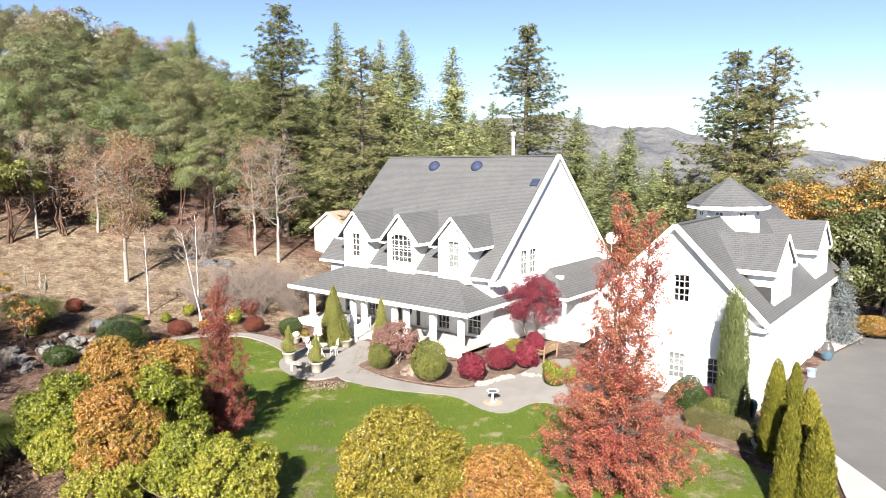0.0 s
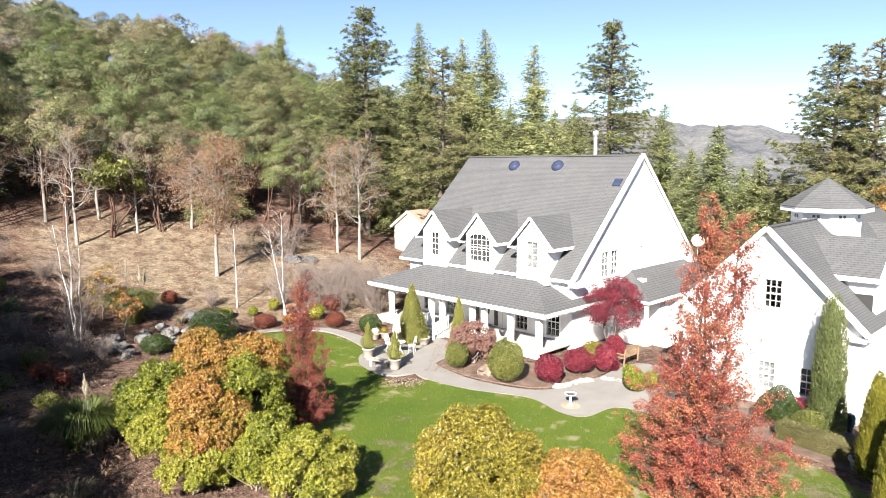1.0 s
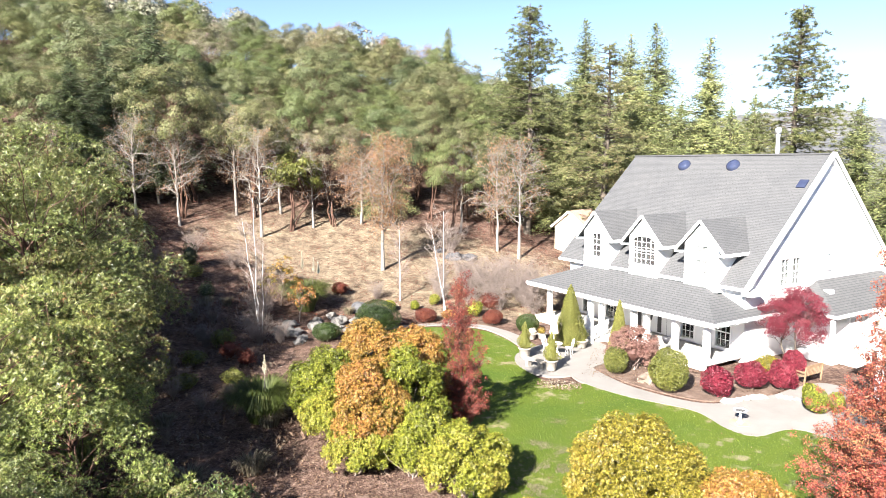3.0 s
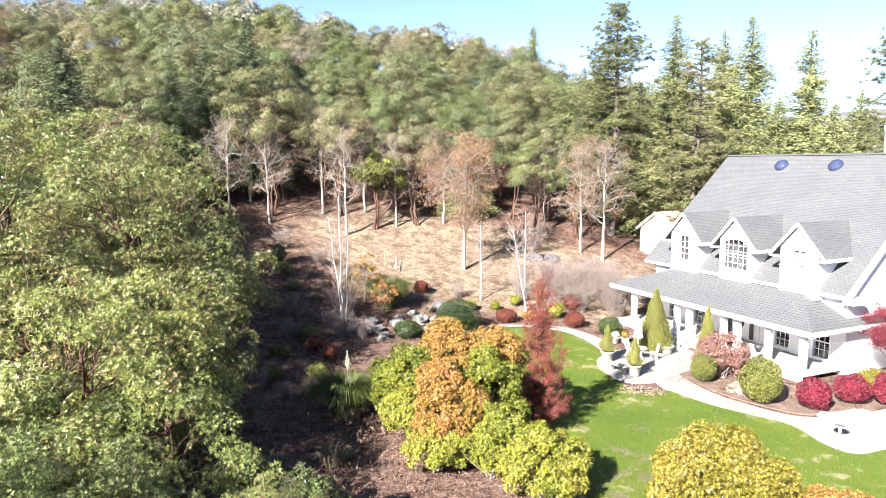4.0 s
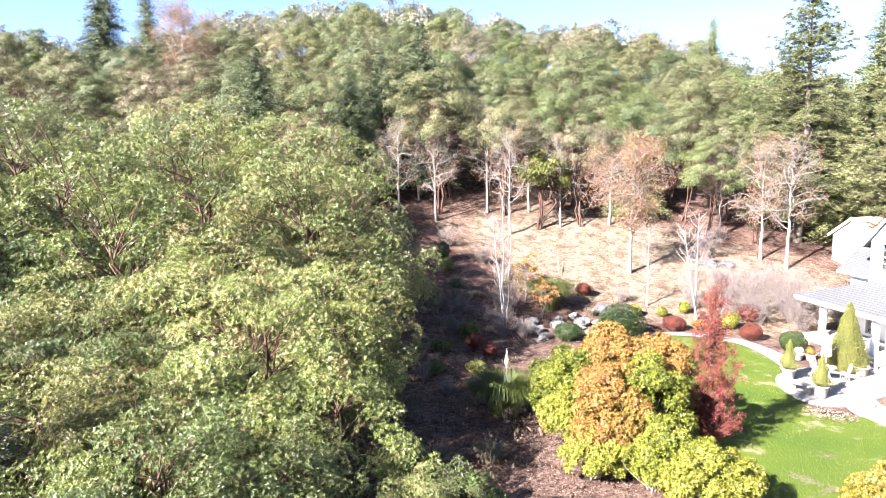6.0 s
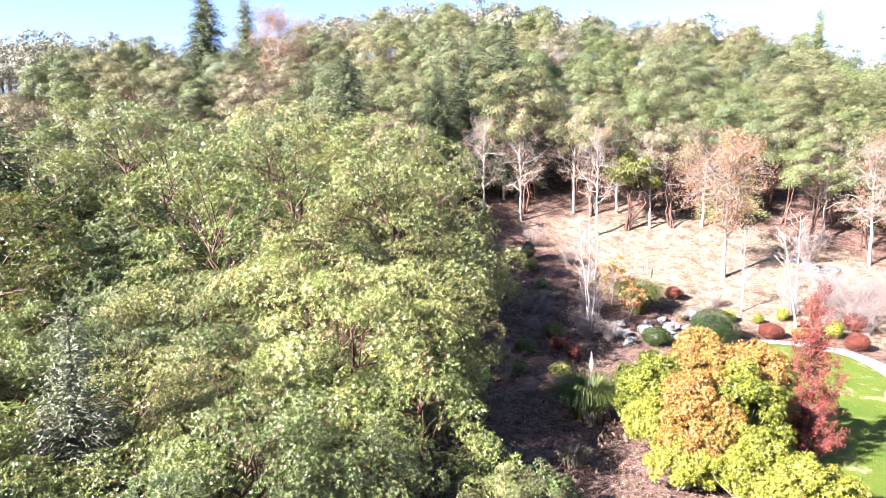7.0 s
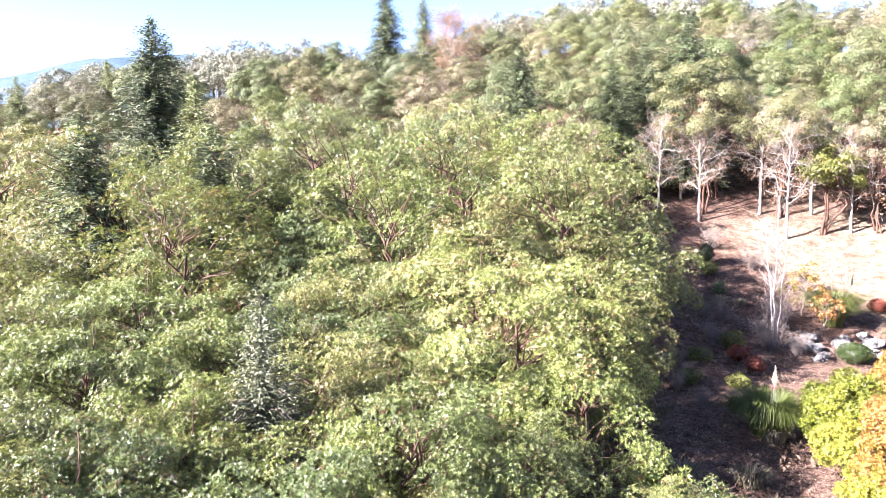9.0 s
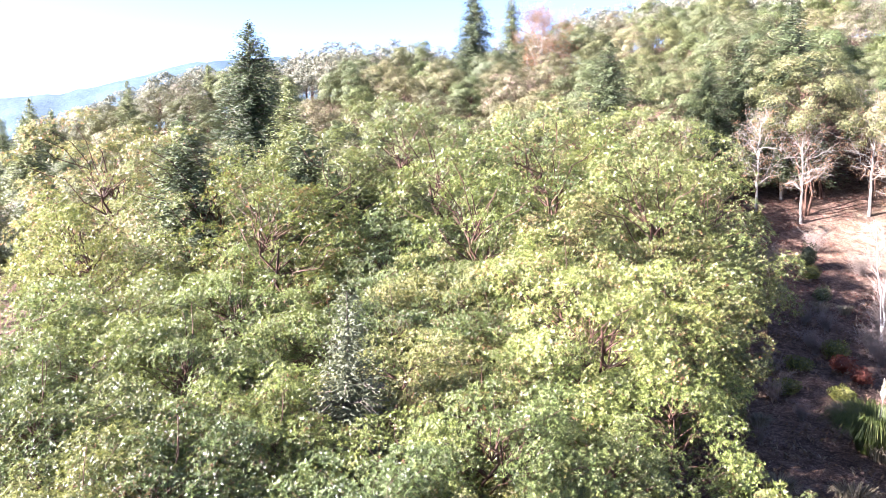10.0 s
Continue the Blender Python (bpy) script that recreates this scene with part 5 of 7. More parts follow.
# big mixed bush by the lawn
def big_bush(name, at, radii, mat, label, blobs=70, leaf=0.085, per=460):
    return grow(name, at, stems_shape(radii, 12, 0.035), lumpy_shape(radii, blobs, per, leaf), TWIG, mat, label, "shrub", crown="foliage")


big_bush("photinia_bush", (-12.6, 25.4), (1.6, 1.5, 2.3), ORANGE_LEAF, "tall bush with orange-gold autumn leaves")
big_bush("photinia_bush", (-10.5, 25.1), (1.5, 1.4, 2.35), ORANGE_LEAF, "tall bush with orange-gold autumn leaves")
big_bush("photinia_bush", (-10.8, 21.7), (1.5, 1.4, 2.05), ORANGE_LEAF, "tall bush with orange-gold autumn leaves")
big_bush("photinia_bush", (-13.7, 24.3), (1.75, 1.7, 1.75), SPINDLE_LEAF, "broad yellow-green leafy bush")
big_bush("photinia_bush", (-9.9, 23.0), (1.75, 1.6, 1.95), SPINDLE_LEAF, "broad yellow-green leafy bush")
big_bush("photinia_bush", (-12.6, 22.9), (1.5, 1.4, 1.3), SPINDLE_LEAF, "broad yellow-green leafy bush")
big_bush("photinia_bush", (-8.9, 21.3), (1.3, 1.2, 1.25), SPINDLE_LEAF, "broad yellow-green leafy bush")
big_bush("photinia_bush", (-10.9, 20.9), (1.2, 1.1, 0.95), SPINDLE_LEAF, "broad yellow-green leafy bush")
big_bush("photinia_bush", (-6.7, 20.5), (1.45, 1.4, 1.2), SPINDLE_LEAF, "low yellow-green leafy bush on the lawn edge")
big_bush("golden_bush", (-1.3, 19.6), (1.75, 1.7, 1.8), GOLD_LEAF, "golden-yellow leafy bush on the lawn", 90, 0.075, 560)
big_bush("golden_bush", (-3.9, 17.8), (0.9, 0.9, 0.75), GOLD_LEAF, "small golden leafy bush", 40, 0.075, 560)
big_bush("orange_bush", (1.6, 19.4), (1.6, 1.5, 1.15), ORANGE_LEAF, "orange-leaved bush on the lawn", 80, 0.07, 560)

# slender red trees
w, g = spire(6.5, [(0, 0.7), (0.15, 1.15), (0.45, 0.85), (0.75, 0.5), (1, 0.12)], 200, 40, 0.062, 0.15, trunk_r=0.06, rise=1.3)
grow("red_tree", (-8.5, 25.6), w, g, BARK, WINE_LEAF, "slender red-leaved autumn tree beside the lawn", "tree", turn=0.0)
w, g = spire(9.9, [(0, 2.6), (0.12, 2.8), (0.28, 2.0), (0.42, 1.35), (0.6, 0.95), (0.8, 0.6), (0.92, 0.4), (1, 0.1)], 500, 46, 0.062, 0.16, start=0.02, trunk_r=0.08, tips=((0, 0, 1.0), (1.2, 0.2, 0.95), (0.1, 0.1, 0.99)), rise=0.7, bare=0.16)
grow("red_tree", (5.75, 22.0), w, g, BARK, RED_LEAF, "tall open red-leaved autumn tree by the terrace", "tree", turn=0.0)
w, g = broadleaf(4.0, (1.55, 1.5, 1.5), 95, 230, 0.07, bough_r=0.42, base=0.26, lean=0.05, trunk_r=0.07, stems=2, droop=0.2, low=-0.5, limb_r=0.2)
grow("japanese_maple", (5.45, 39.8), w, g, BARK, CRIMSON_LEAF, "crimson japanese maple beside the white wall", "tree")

# clipped and low shrubs at the house
for at, r in (((1.5, 33.4), (0.78, 0.75, 0.75)), ((3.0, 35.0), (0.7, 0.7, 0.74)), ((4.45, 35.6), (0.7, 0.7, 0.73)), ((5.3, 38.0), (0.6, 0.6, 0.7))):
    tagged(shrub("barberry_bush", at, r, CRIMSON_LEAF, "rounded crimson barberry bush", 1700, 0.1, lump=0.2, shell=0.3), group="crimson barberries by the house")
shrub("pale_shrub", (3.9, 37.2), (0.75, 0.7, 0.6), GOLD_LEAF, "pale golden shrub among the barberries", 1500, 0.08)
big_bush("pink_shrub", (-2.6, 36.4), (1.35, 1.25, 1.15), PINK_LEAF, "faded pink twiggy shrub in front of the porch", 60, 0.07, 420)
shrub("clipped_shrub", (-0.7, 33.4), (0.95, 0.9, 1.1), BOX_LEAF, "rounded clipped yellow-green shrub", 3400, 0.085, lump=0.12, shell=0.2)
shrub("clipped_shrub", (-3.4, 35.5), (0.75, 0.65, 0.72), BOX_LEAF, "rounded clipped yellow-green shrub", 2200, 0.08, lump=0.12, shell=0.2)
shrub("round_boxwood", (-9.7, 42.6), (0.75, 0.7, 0.62), DEEP_LEAF, "round dark green boxwood", 2400, 0.06, lump=0.06, shell=0.1)
shrub("yellow_shrub", (5.4, 32.6), (0.62, 0.6, 0.66), SPINDLE_LEAF, "yellow-green shrub beside the terrace", 2000, 0.09)
shrub("yellow_shrub", (6.3, 32.9), (0.4, 0.4, 0.45), SPINDLE_LEAF, "small yellow-green shrub beside the terrace", 900, 0.08)
for at in ((-16.9, 43.0), (-12.4, 44.0)):
    shrub("rust_shrub", at, (0.75, 0.7, 0.5), RUST_LEAF, "low rounded rust-red shrub in the bark bed", 1900, 0.065, lump=0.1)
shrub("boxwood_mound", (-18.9, 39.4), (1.55, 1.3, 1.15), DEEP_LEAF, "wide green boxwood mound", 4000, 0.07, lump=0.12)
shrub("boxwood_mound", (-21.0, 36.6), (0.95, 0.8, 0.6), DEEP_LEAF, "low dark green boxwood mound", 2200, 0.07, lump=0.12)
for at, r in (((-14.2, 45.6), (0.75, 0.6, 0.55)), ((-20.0, 44.0), (0.5, 0.5, 0.4)), ((-17.6, 46.6), (0.5, 0.4, 0.4)), ((-18.5, 44.9), (0.35, 0.3, 0.35))):
    shrub("spurge_clump", at, r, SPINDLE_LEAF, "low lime-green clump in the bark bed", 700, 0.09)

# the garage border
g = cone_shape(5.75, 0.72, 14000, 0.12, 0.32, 0.04, 0.3)
grow("juniper_column", (12.4, 28.4), Shape().tube([(0, 0, -0.1), (0, 0, 4.5)], [0.09, 0.02]), g, BARK, JUNIPER_LEAF, "tall narrow green juniper against the white garage", "tree", turn=0.0)
for at, hh, r in (((12.2, 24.2), 3.8, 0.6), ((12.66, 23.8), 3.8, 0.45), ((11.9, 21.4), 3.65, 0.62), ((11.45, 19.9), 3.25, 0.6), ((10.95, 20.7), 3.3, 0.5)):
    g = cone_shape(hh, r, 12000, 0.12, 0.5, 0.05, 0.3)
    tagged(grow("golden_cypress", at, Shape().tube([(0, 0, -0.1), (0, 0, hh * 0.7)], [0.07, 0.02]), g, BARK, CYPRESS_LEAF, "golden-green pointed cypress beside the driveway", "tree"), group="cypresses beside the driveway")


def hedge(a, b, width, height, mat, label):
    a, b = np.array(a), np.array(b)
    L = float(np.hypot(*(b - a)))
    k = 9000
    s = Shape()
    p = rng.random((k, 3)) * [L, width, height]
    ax = rng.integers(0, 5, k)
    p[ax == 0, 1] = 0
    p[ax == 1, 1] = width
    p[ax == 2, 0] = rng.integers(0, 2, (ax == 2).sum()) * L
    p[ax >= 3, 2] = height
    p += rng.normal(size=(k, 3)) * 0.035
    p[:, 2] = np.maximum(p[:, 2], 0.03)
    o = unit(p - [L / 2, width / 2, height / 2])
    nn = unit(o + ball(k))
    leaves(s, p, unit(np.cross(nn, ball(k)) + [0, 0, 0.3]), nn, 0.055, 0.035)
    s.box((0.05, 0.05, 0.0), (L - 0.05, width - 0.05, height - 0.05))
    d = (b - a) / L
    t = thing("clipped_hedge", pose(a[0], a[1], 0.0, 0, 0, math.degrees(math.atan2(d[1], d[0]))), label, "hedge")
    part("foliage", s, mat, t)
    st = Shape()
    for x in np.arange(0.2, L, 0.35):
        limb(st, (x, width / 2, -0.05), (x + 0.05, width / 2, height * 0.8), 0.02, 0.01)
    part("stems", st, TWIG, t)


hedge((10.0, 27.2), (11.9, 25.0), 0.75, 0.7, HEDGE_LEAF, "clipped olive-green box hedge at the lawn edge")
shrub("green_shrub", (11.35, 27.6), (0.68, 0.64, 0.6), BOX_LEAF, "dense mid-green shrub behind the hedge", 2600, 0.08)
shrub("green_shrub", (10.6, 28.8), (0.9, 0.8, 0.85), DEEP_LEAF, "dense mid-green shrub by the garage wall", 3000, 0.08)
shrub("pink_heather", (11.45, 29.2), (0.66, 0.62, 0.58), CRIMSON_LEAF, "small rounded pink-red shrub", 1500, 0.06)
w, g = conifer(4.9, 1.25, 15, 0.05, 0.17, 0.0, 0.9, 0.03, 0.09, 0.055)
grow("blue_spruce", (23.9, 40.2), w, g, BARK, SPRUCE_LEAF, "silver-blue spruce beyond the driveway", "tree")
for at, r, mt in (((26.5, 41.2), (1.3, 1.2, 0.8), ORANGE_LEAF), ((28.0, 40.6), (1.2, 1.1, 0.75), BOX_LEAF)):
    shrub("border_shrub", at, r, mt, "low mounded shrub beyond the driveway", 2200, 0.09)

# conical evergreens and potted topiary by the porch
for at, hh, r in (((-6.5, 40.0), 3.75, 1.05), ((-3.6, 39.2), 3.15, 0.62)):
    g = cone_shape(hh, r, 14000, 0.09, 0.8, 0.14, 0.4)
    grow("conical_spruce", at, Shape().tube([(0, 0, -0.05), (0, 0, hh * 0.8)], [0.06, 0.01]), g, BARK, LIGHT_LEAF, "dense bright green conical evergreen by the porch", "tree")


def topiary(at, label):
    x, y = at
    t = thing("potted_topiary", pose(x, y, 0.076), label, "potted plant")
    part("pot", Shape().lathe([(0.0, 0.01), (0.22, 0.0), (0.25, 0.06), (0.33, 0.5), (0.37, 0.52), (0.37, 0.6), (0.32, 0.6), (0.3, 0.5), (0.0, 0.48)], 20), TERRACOTTA, t, "pale clay pot", True)
    g = cone_shape(1.55, 0.46, 4200, 0.06, 0.9, 0.16, 0.5, 0.28)
    g.v = [v + [0, 0, 0.5] for v in g.v]
    part("foliage", g, LIGHT_LEAF, t, "spiral-clipped green cone")
    part("stem", Shape().tube([(0, 0, 0.4), (0, 0, 1.7)], [0.03, 0.01]), BARK, t)


topiary((-8.45, 36.6), "spiral-clipped evergreen in a pale pot on the patio")
topiary((-6.6, 34.7), "spiral-clipped evergreen in a pale pot beside the stone bench")

# ---------------------------------------------------------------- birches, oaks and grasses of the slope
def birch(height, stems, spread=0.9):
    s, fine = Shape(), Shape()
    for k in range(stems):
        top = np.array([(0.5 + 0.4 * rng.random()) * (k > 0) * (-1) ** k, rng.normal() * 0.4 * (k > 0), height * (1 - 0.15 * k)])
        q = limb(s, (0.12 * k, 0.05 * k, -0.2), top, 0.06 - 0.01 * k, 0.012, 0.0, 7, 10, 0.006)
        for _ in range(40):
            f = 0.22 + 0.75 * rng.random()
            i = f * 9
            c = q[int(i)] + (q[min(9, int(i) + 1)] - q[int(i)]) * (i - int(i))
            a = rng.random() * 6.28
            out = np.array([math.cos(a), math.sin(a), 1.15])
            e = c + out * (0.35 + spread * (1 - f) * rng.random() + 0.25 * rng.random())
            b = limb(fine, c, e, 0.016, 0.008, -0.06, 3, 4)
            for _ in range(4):
                g0 = b[int(rng.integers(1, 4))]
                limb(fine, g0, g0 + unit(out + ball(1)[0] * 0.9) * (0.25 + 0.3 * rng.random()), 0.009, 0.006, 0.0, 3, 3)
    return s, fine


for at, hh, st in (((-25.8, 36.3), 8.6, 3), ((-20.2, 46.2), 5.6, 1), ((-16.6, 45.9), 7.2, 2)):
    wd, fine = birch(hh, st)
    grow("birch", at, wd, fine, BIRCH_BARK, TWIG, "slender bare white-barked birch", "tree", "young birches on the slope", turn=0.0, crown="branchwork")


def sparse_oak(height, spread, trunk_r, per, tuft):
    """A crooked oak: a clear trunk, forking lichened limbs to the twig ends, and thin tufts of dead leaves."""
    wood, tips = Shape(), []
    lead = limb(wood, (0, 0, -0.25), (0.3 * rng.normal(), 0.3 * rng.normal(), height * 0.93), trunk_r, 0.02, 0.0, 7, 12, 0.005)

    def fork(p, d, length, r, lvl):
        pts = [p]
        for _ in range(4):
            d = unit(d + rng.normal(size=3) * 0.3 + [0, 0, 0.05])
            pts.append(pts[-1] + d * length / 4)
        r1 = max(0.009, r * 0.55)
        wood.tube(np.array(pts), np.linspace(r, r1, 5), 5 if lvl > 1 else 3)
        tips.extend(pts[2:] if lvl < 2 else [])
        if lvl:
            for i in (0, 1, 2, 3, 3):
                fork(pts[1 + i], unit(d * 0.5 + ball(1)[0] * 0.75 + [0, 0, 0.1]), length * (0.45 + 0.2 * rng.random()), r1 * (0.95 if i == 3 else 0.7), lvl - 1)
    for t in np.linspace(0.34, 0.97, 24):
        q = lead[-1] * t + lead[0] * (1 - t)
        a = rng.random() * 6.28
        reach = spread * height * math.sin(math.pi * min(1.0, (t - 0.22) / 0.8)) ** 0.7 * (0.7 + 0.5 * rng.random()) + 0.3
        fork(q, unit(np.array([math.cos(a), math.sin(a), 0.1 + 0.9 * t])), reach * 0.7, trunk_r * (0.42 - 0.3 * t), 2)
    tips = np.array(tips)
    green = Shape()
    pick = tips[rng.random(len(tips)) < per]
    k = 12
    p = np.repeat(pick, k, 0) + rng.normal(size=(len(pick) * k, 3)) * tuft
    nn = ball(len(p))
    leaves(green, p, unit(np.cross(nn, ball(len(p))) - [0, 0, 0.3]), nn, 0.135 * (0.7 + 0.6 * rng.random(len(p))), 0.085)
    return wood, green


oaks = []
for at, hh, spread, tr, per, tuft, mt in (((-24.0, 51.4), 10.2, 0.42, 0.2, 0.34, 0.30, TAN_LEAF), ((-16.9, 61.5), 10.2, 0.3, 0.16, 0.1, 0.25, TAN_LEAF), ((-14.6, 60.5), 10.8, 0.34, 0.18, 0.07, 0.25, TAN_LEAF)):
    wd, gs = sparse_oak(hh, spread, tr, per, tuft)
    oaks.append(grow("oak", at, wd, gs, LICHEN_BARK, mt, "nearly bare oak with pale lichened limbs and tan leaves", "tree", "bare oaks at the edge of the woods"))
for at, sz in (((-36.5, 52.5), 0.9), ((-30.5, 60.5), 0.85), ((-46.0, 47.5), 0.85), ((-41.0, 55.0), 0.95), ((-49.5, 42.5), 0.75), ((-43.0, 49.5), 0.8), ((-38.0, 58.0), 0.85), ((-47.5, 52.0), 0.9), ((-33.8, 57.0), 0.8), ((-21.5, 64.5), 0.8)):
    again(oaks[2], at, sz)
# the bright young madrone at the edge of the clearing
wd, gs = broadleaf(7.2, (2.3, 2.2, 2.2), 50, 60, 0.26, "single", 0.6, 0.35, 0.3, 3, 0.13, 0.0, -0.4)
grow("young_madrone", (-35.0, 55.2), wd, gs, RED_BARK, BOX_LEAF, "bright green young madrone with several pale trunks", "tree")


def pampas(at, r, h, plumes, label):
    t = grow("pampas_grass", at, None, grass_tuft(r, h, 3200, 0.8, 0.022), None, GRASS_BLADE, label, "grass", crown="tuft")
    for px, py, hh in plumes:
        part("plume_stalk", Shape().tube([(px * 0.3, py * 0.3, 0.2), (px, py, hh * 0.75)], [0.015, 0.01], 5), TWIG, t)
        s = Shape()
        k = 160
        f = rng.random(k)
        p = np.array([px, py, hh * 0.7]) + np.stack([np.zeros(k), np.zeros(k), f * hh * 0.3], 1)
        leaves(s, p, unit(ball(k) * 0.5 + [0, 0, 1.0]), ball(k), 0.3 * (1.1 - f), 0.035)
        part("plume", s, PLUME, t, "cream feathery plume")


pampas((-25.2, 41.2), 1.3, 2.5, [(0.2, 0.1, 4.2), (-0.5, 0.5, 3.8), (-0.9, 0.1, 3.5)], "large pampas grass clump with cream plumes")
pampas((-17.0, 24.0), 1.4, 2.0, [(0.1, 0.5, 3.0)], "arching green grass clump in the shade")

# ---------------------------------------------------------------- the madrone wood and the hill
def far_from(at, used, d):
    return all((at[0] - a) ** 2 + (at[1] - b) ** 2 > d * d for a, b in used)


near_kinds = []
for hh, r, n, per, lf in ((8.2, (3.3, 3.0, 3.7), 84, 86, 0.12), (7.6, (2.9, 3.1, 3.4), 78, 86, 0.12), (8.6, (3.5, 3.2, 3.9), 80, 72, 0.12), (8.0, (3.1, 3.3, 3.6), 76, 72, 0.12)):
    wd, gr = broadleaf(hh, r, n, per, lf, "rosette", 0.8, 0.25, 0.4, 2, 0.15, 0.0, -0.75, 0.22, True, 7, 0.3)
    near_kinds.append((hh, wd, gr))
used = []
spots = [(-58.5, 26, 8.0), (-54.5, 23, 7.4), (-49.5, 20, 5.4), (-49.5, 33, 7.2), (-53.5, 39.5, 10.3), (-57, 33.5, 9.6), (-64, 24.5, 6.3), (-70, 21), (-78, 24), (-84, 19), (-66, 33), (-74, 32), (-61, 40), (-54, 46, 9.8), (-82, 33), (-92, 27), (-69, 42), (-78, 44), (-88, 40), (-98, 36), (-62, 48), (-56, 52), (-72, 54), (-84, 54), (-95, 50), 
         (-75, 13.5), (-92, 15), (-62, 16.5), (-101, 19), (-84, 12.5), (-90, 21.5), (-99, 26.5), (-68, 27), (-65, 56), (-77, 38), (-90, 46), (-38.5, 18.2, 2.7), (-43.5, 17.5, 2.9), (-66, 18.5, 5.5), (-60.5, 30, 7.8), (-52.5, 35.5, 9.2), (-56, 42.5, 11.8), (-65.5, 28.5, 7.4), (-88, 16.5), (-83.5, 17), (-95.5, 18.5), (-99, 15), (-70, 16), (-73, 24.5), (-95, 23), (-86, 27), (-60, 21, 5.6), (-56, 29, 7.2), (-104, 22), (-50.5, 25, 7.0), (-47.8, 27, 6.0), (-50.8, 44, 10.4), (-51.5, 51, 11.6), (-49.3, 38.5, 8.8), (-50.2, 57, 12.0), (-53, 58, 12.4), (-55, 54, 12.8), (-52.4, 47, 11.4), (-56.5, 49, 12.2), (-58, 56, 13.2), (-48.8, 61, 12.4), (-51.5, 63, 13.0), (-55, 17.5, 4.4), (-58.5, 15, 3.8), (-80.5, 13.5, 4.2), (-66, 13.5, 3.8), (-88, 12.5, 3.9)]
first = {}
for i, (az, r, *top) in enumerate(spots):
    k = i % 2 + (0 if r < 29.5 and az > -106 else 2)
    hh, wd, gr = near_kinds[k]
    at = polar(az, r)
    used.append(at)
    want = (top[0] if top else float(np.interp(r, [10, 16, 25, 35, 45, 55], [4.6, 5.4, 7.0, 8.9, 11.2, 13.4])) * (0.93 + 0.14 * rng.random())) - float(land(*at))
    size = min(1.3, max(0.3, want / hh))
    if k not in first:
        first[k] = grow("madrone", at, wd, gr, RED_BARK, MADRONE_LEAF, "broad evergreen madrone with glossy olive-green leaves", "tree", "madrones of the near wood", size=size, turn=0.0)
    else:
        again(first[k], at, size, rng.normal() * 0.7)

far_kinds = []
for hh, r, base in ((11.5, (3.2, 3.0, 3.7), 0.36), (12.5, (3.5, 3.2, 4.2), 0.38), (10.5, (3.0, 3.2, 3.3), 0.36), (9.2, (3.0, 2.9, 3.2), 0.3), (8.6, (2.9, 3.0, 3.0), 0.3)):
    far_kinds.append(broadleaf(hh, r, 62, 250, 0.125, "single", 0.85, base, 0.4, 3 if base > 0.3 else 2, 0.1, 0.0, -0.45, 0.35, True, tri=True))
far_first = {}


def woods(k, at, size):
    used.append(at)
    if k in far_first:
        return again(far_first[k], at, size)
    mat = (WOODS_LEAF, WOODS_LEAF, OLIVE_LEAF, WOODS_LEAF, OLIVE_LEAF)[k]
    far_first[k] = grow("woods_tree", at, *far_kinds[k], RED_BARK, mat, "olive-green broadleaf evergreen on the hillside", "tree", "trees of the hillside", size=size)


# tall trees along the edge of the clearing, bare trunks below
tries = made = 0
while made < 46 and tries < 6000:
    tries += 1
    az, r = -50 + 40 * rng.random(), 66 + 14 * rng.random()
    at = polar(az, r)
    if not far_from(at, used, 3.9) or (az > -14 and r < 72) or (-49 < az < -41 and r < 73):
        continue
    woods(made % 3, at, 0.82 + 0.24 * rng.random())
    made += 1
# the hillside behind them and behind the near wood
tries = made = 0
while made < 190 and tries < 12000:
    tries += 1
    az, r = -108 + 99 * rng.random(), 50 + 72 * rng.random() ** 0.8
    at = polar(az, r)
    if (az > -50 and r < 79) or (az > -16 and r < 84) or not far_from(at, used, 4.6):
        continue
    woods(3 + made % 2, at, 0.85 + 0.35 * rng.random())
    made += 1

# the upper hill, too many to count
crowns, stems = Shape(), Shape()
tries = made = 0
hill = []
while made < 470 and tries < 20000:
    tries += 1
    az, r = -107 + 103 * rng.random(), 118 + 62 * rng.random()
    at = polar(az, r)
    if not far_from(at, hill, 4.7):
        continue
    hill.append(at)
    gv = np.concatenate(far_kinds[3 + made % 2][1].v).reshape(-1, 3, 3)
    pick = gv[rng.random(len(gv)) < 0.13]
    size, a = 0.75 + 0.5 * rng.random() ** 1.5, rng.random() * 6.28
    rot = np.array([[math.cos(a), -math.sin(a), 0], [math.sin(a), math.cos(a), 0], [0, 0, 1]])
    mid = pick.mean(1, keepdims=True)
    pick = mid + (pick - mid) * 2.2
    z = float(land(*at))
    v = (pick.reshape(-1, 3) * size) @ rot.T + [at[0], at[1], z]
    i = np.arange(len(pick))[:, None] * 3
    crowns.add(v, np.hstack([i, i + 1, i + 2]))
    stems.tube([(at[0], at[1], z - 0.3), (at[0], at[1], z + 6 * size)], [0.18, 0.06], 5)
    made += 1
hill_woods = thing("hill_woods", None, "distant olive-green woods on the upper hill, paled by painted haze", "woods", "", "stuff")
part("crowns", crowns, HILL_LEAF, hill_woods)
part("trunks", stems, RED_BARK, hill_woods)

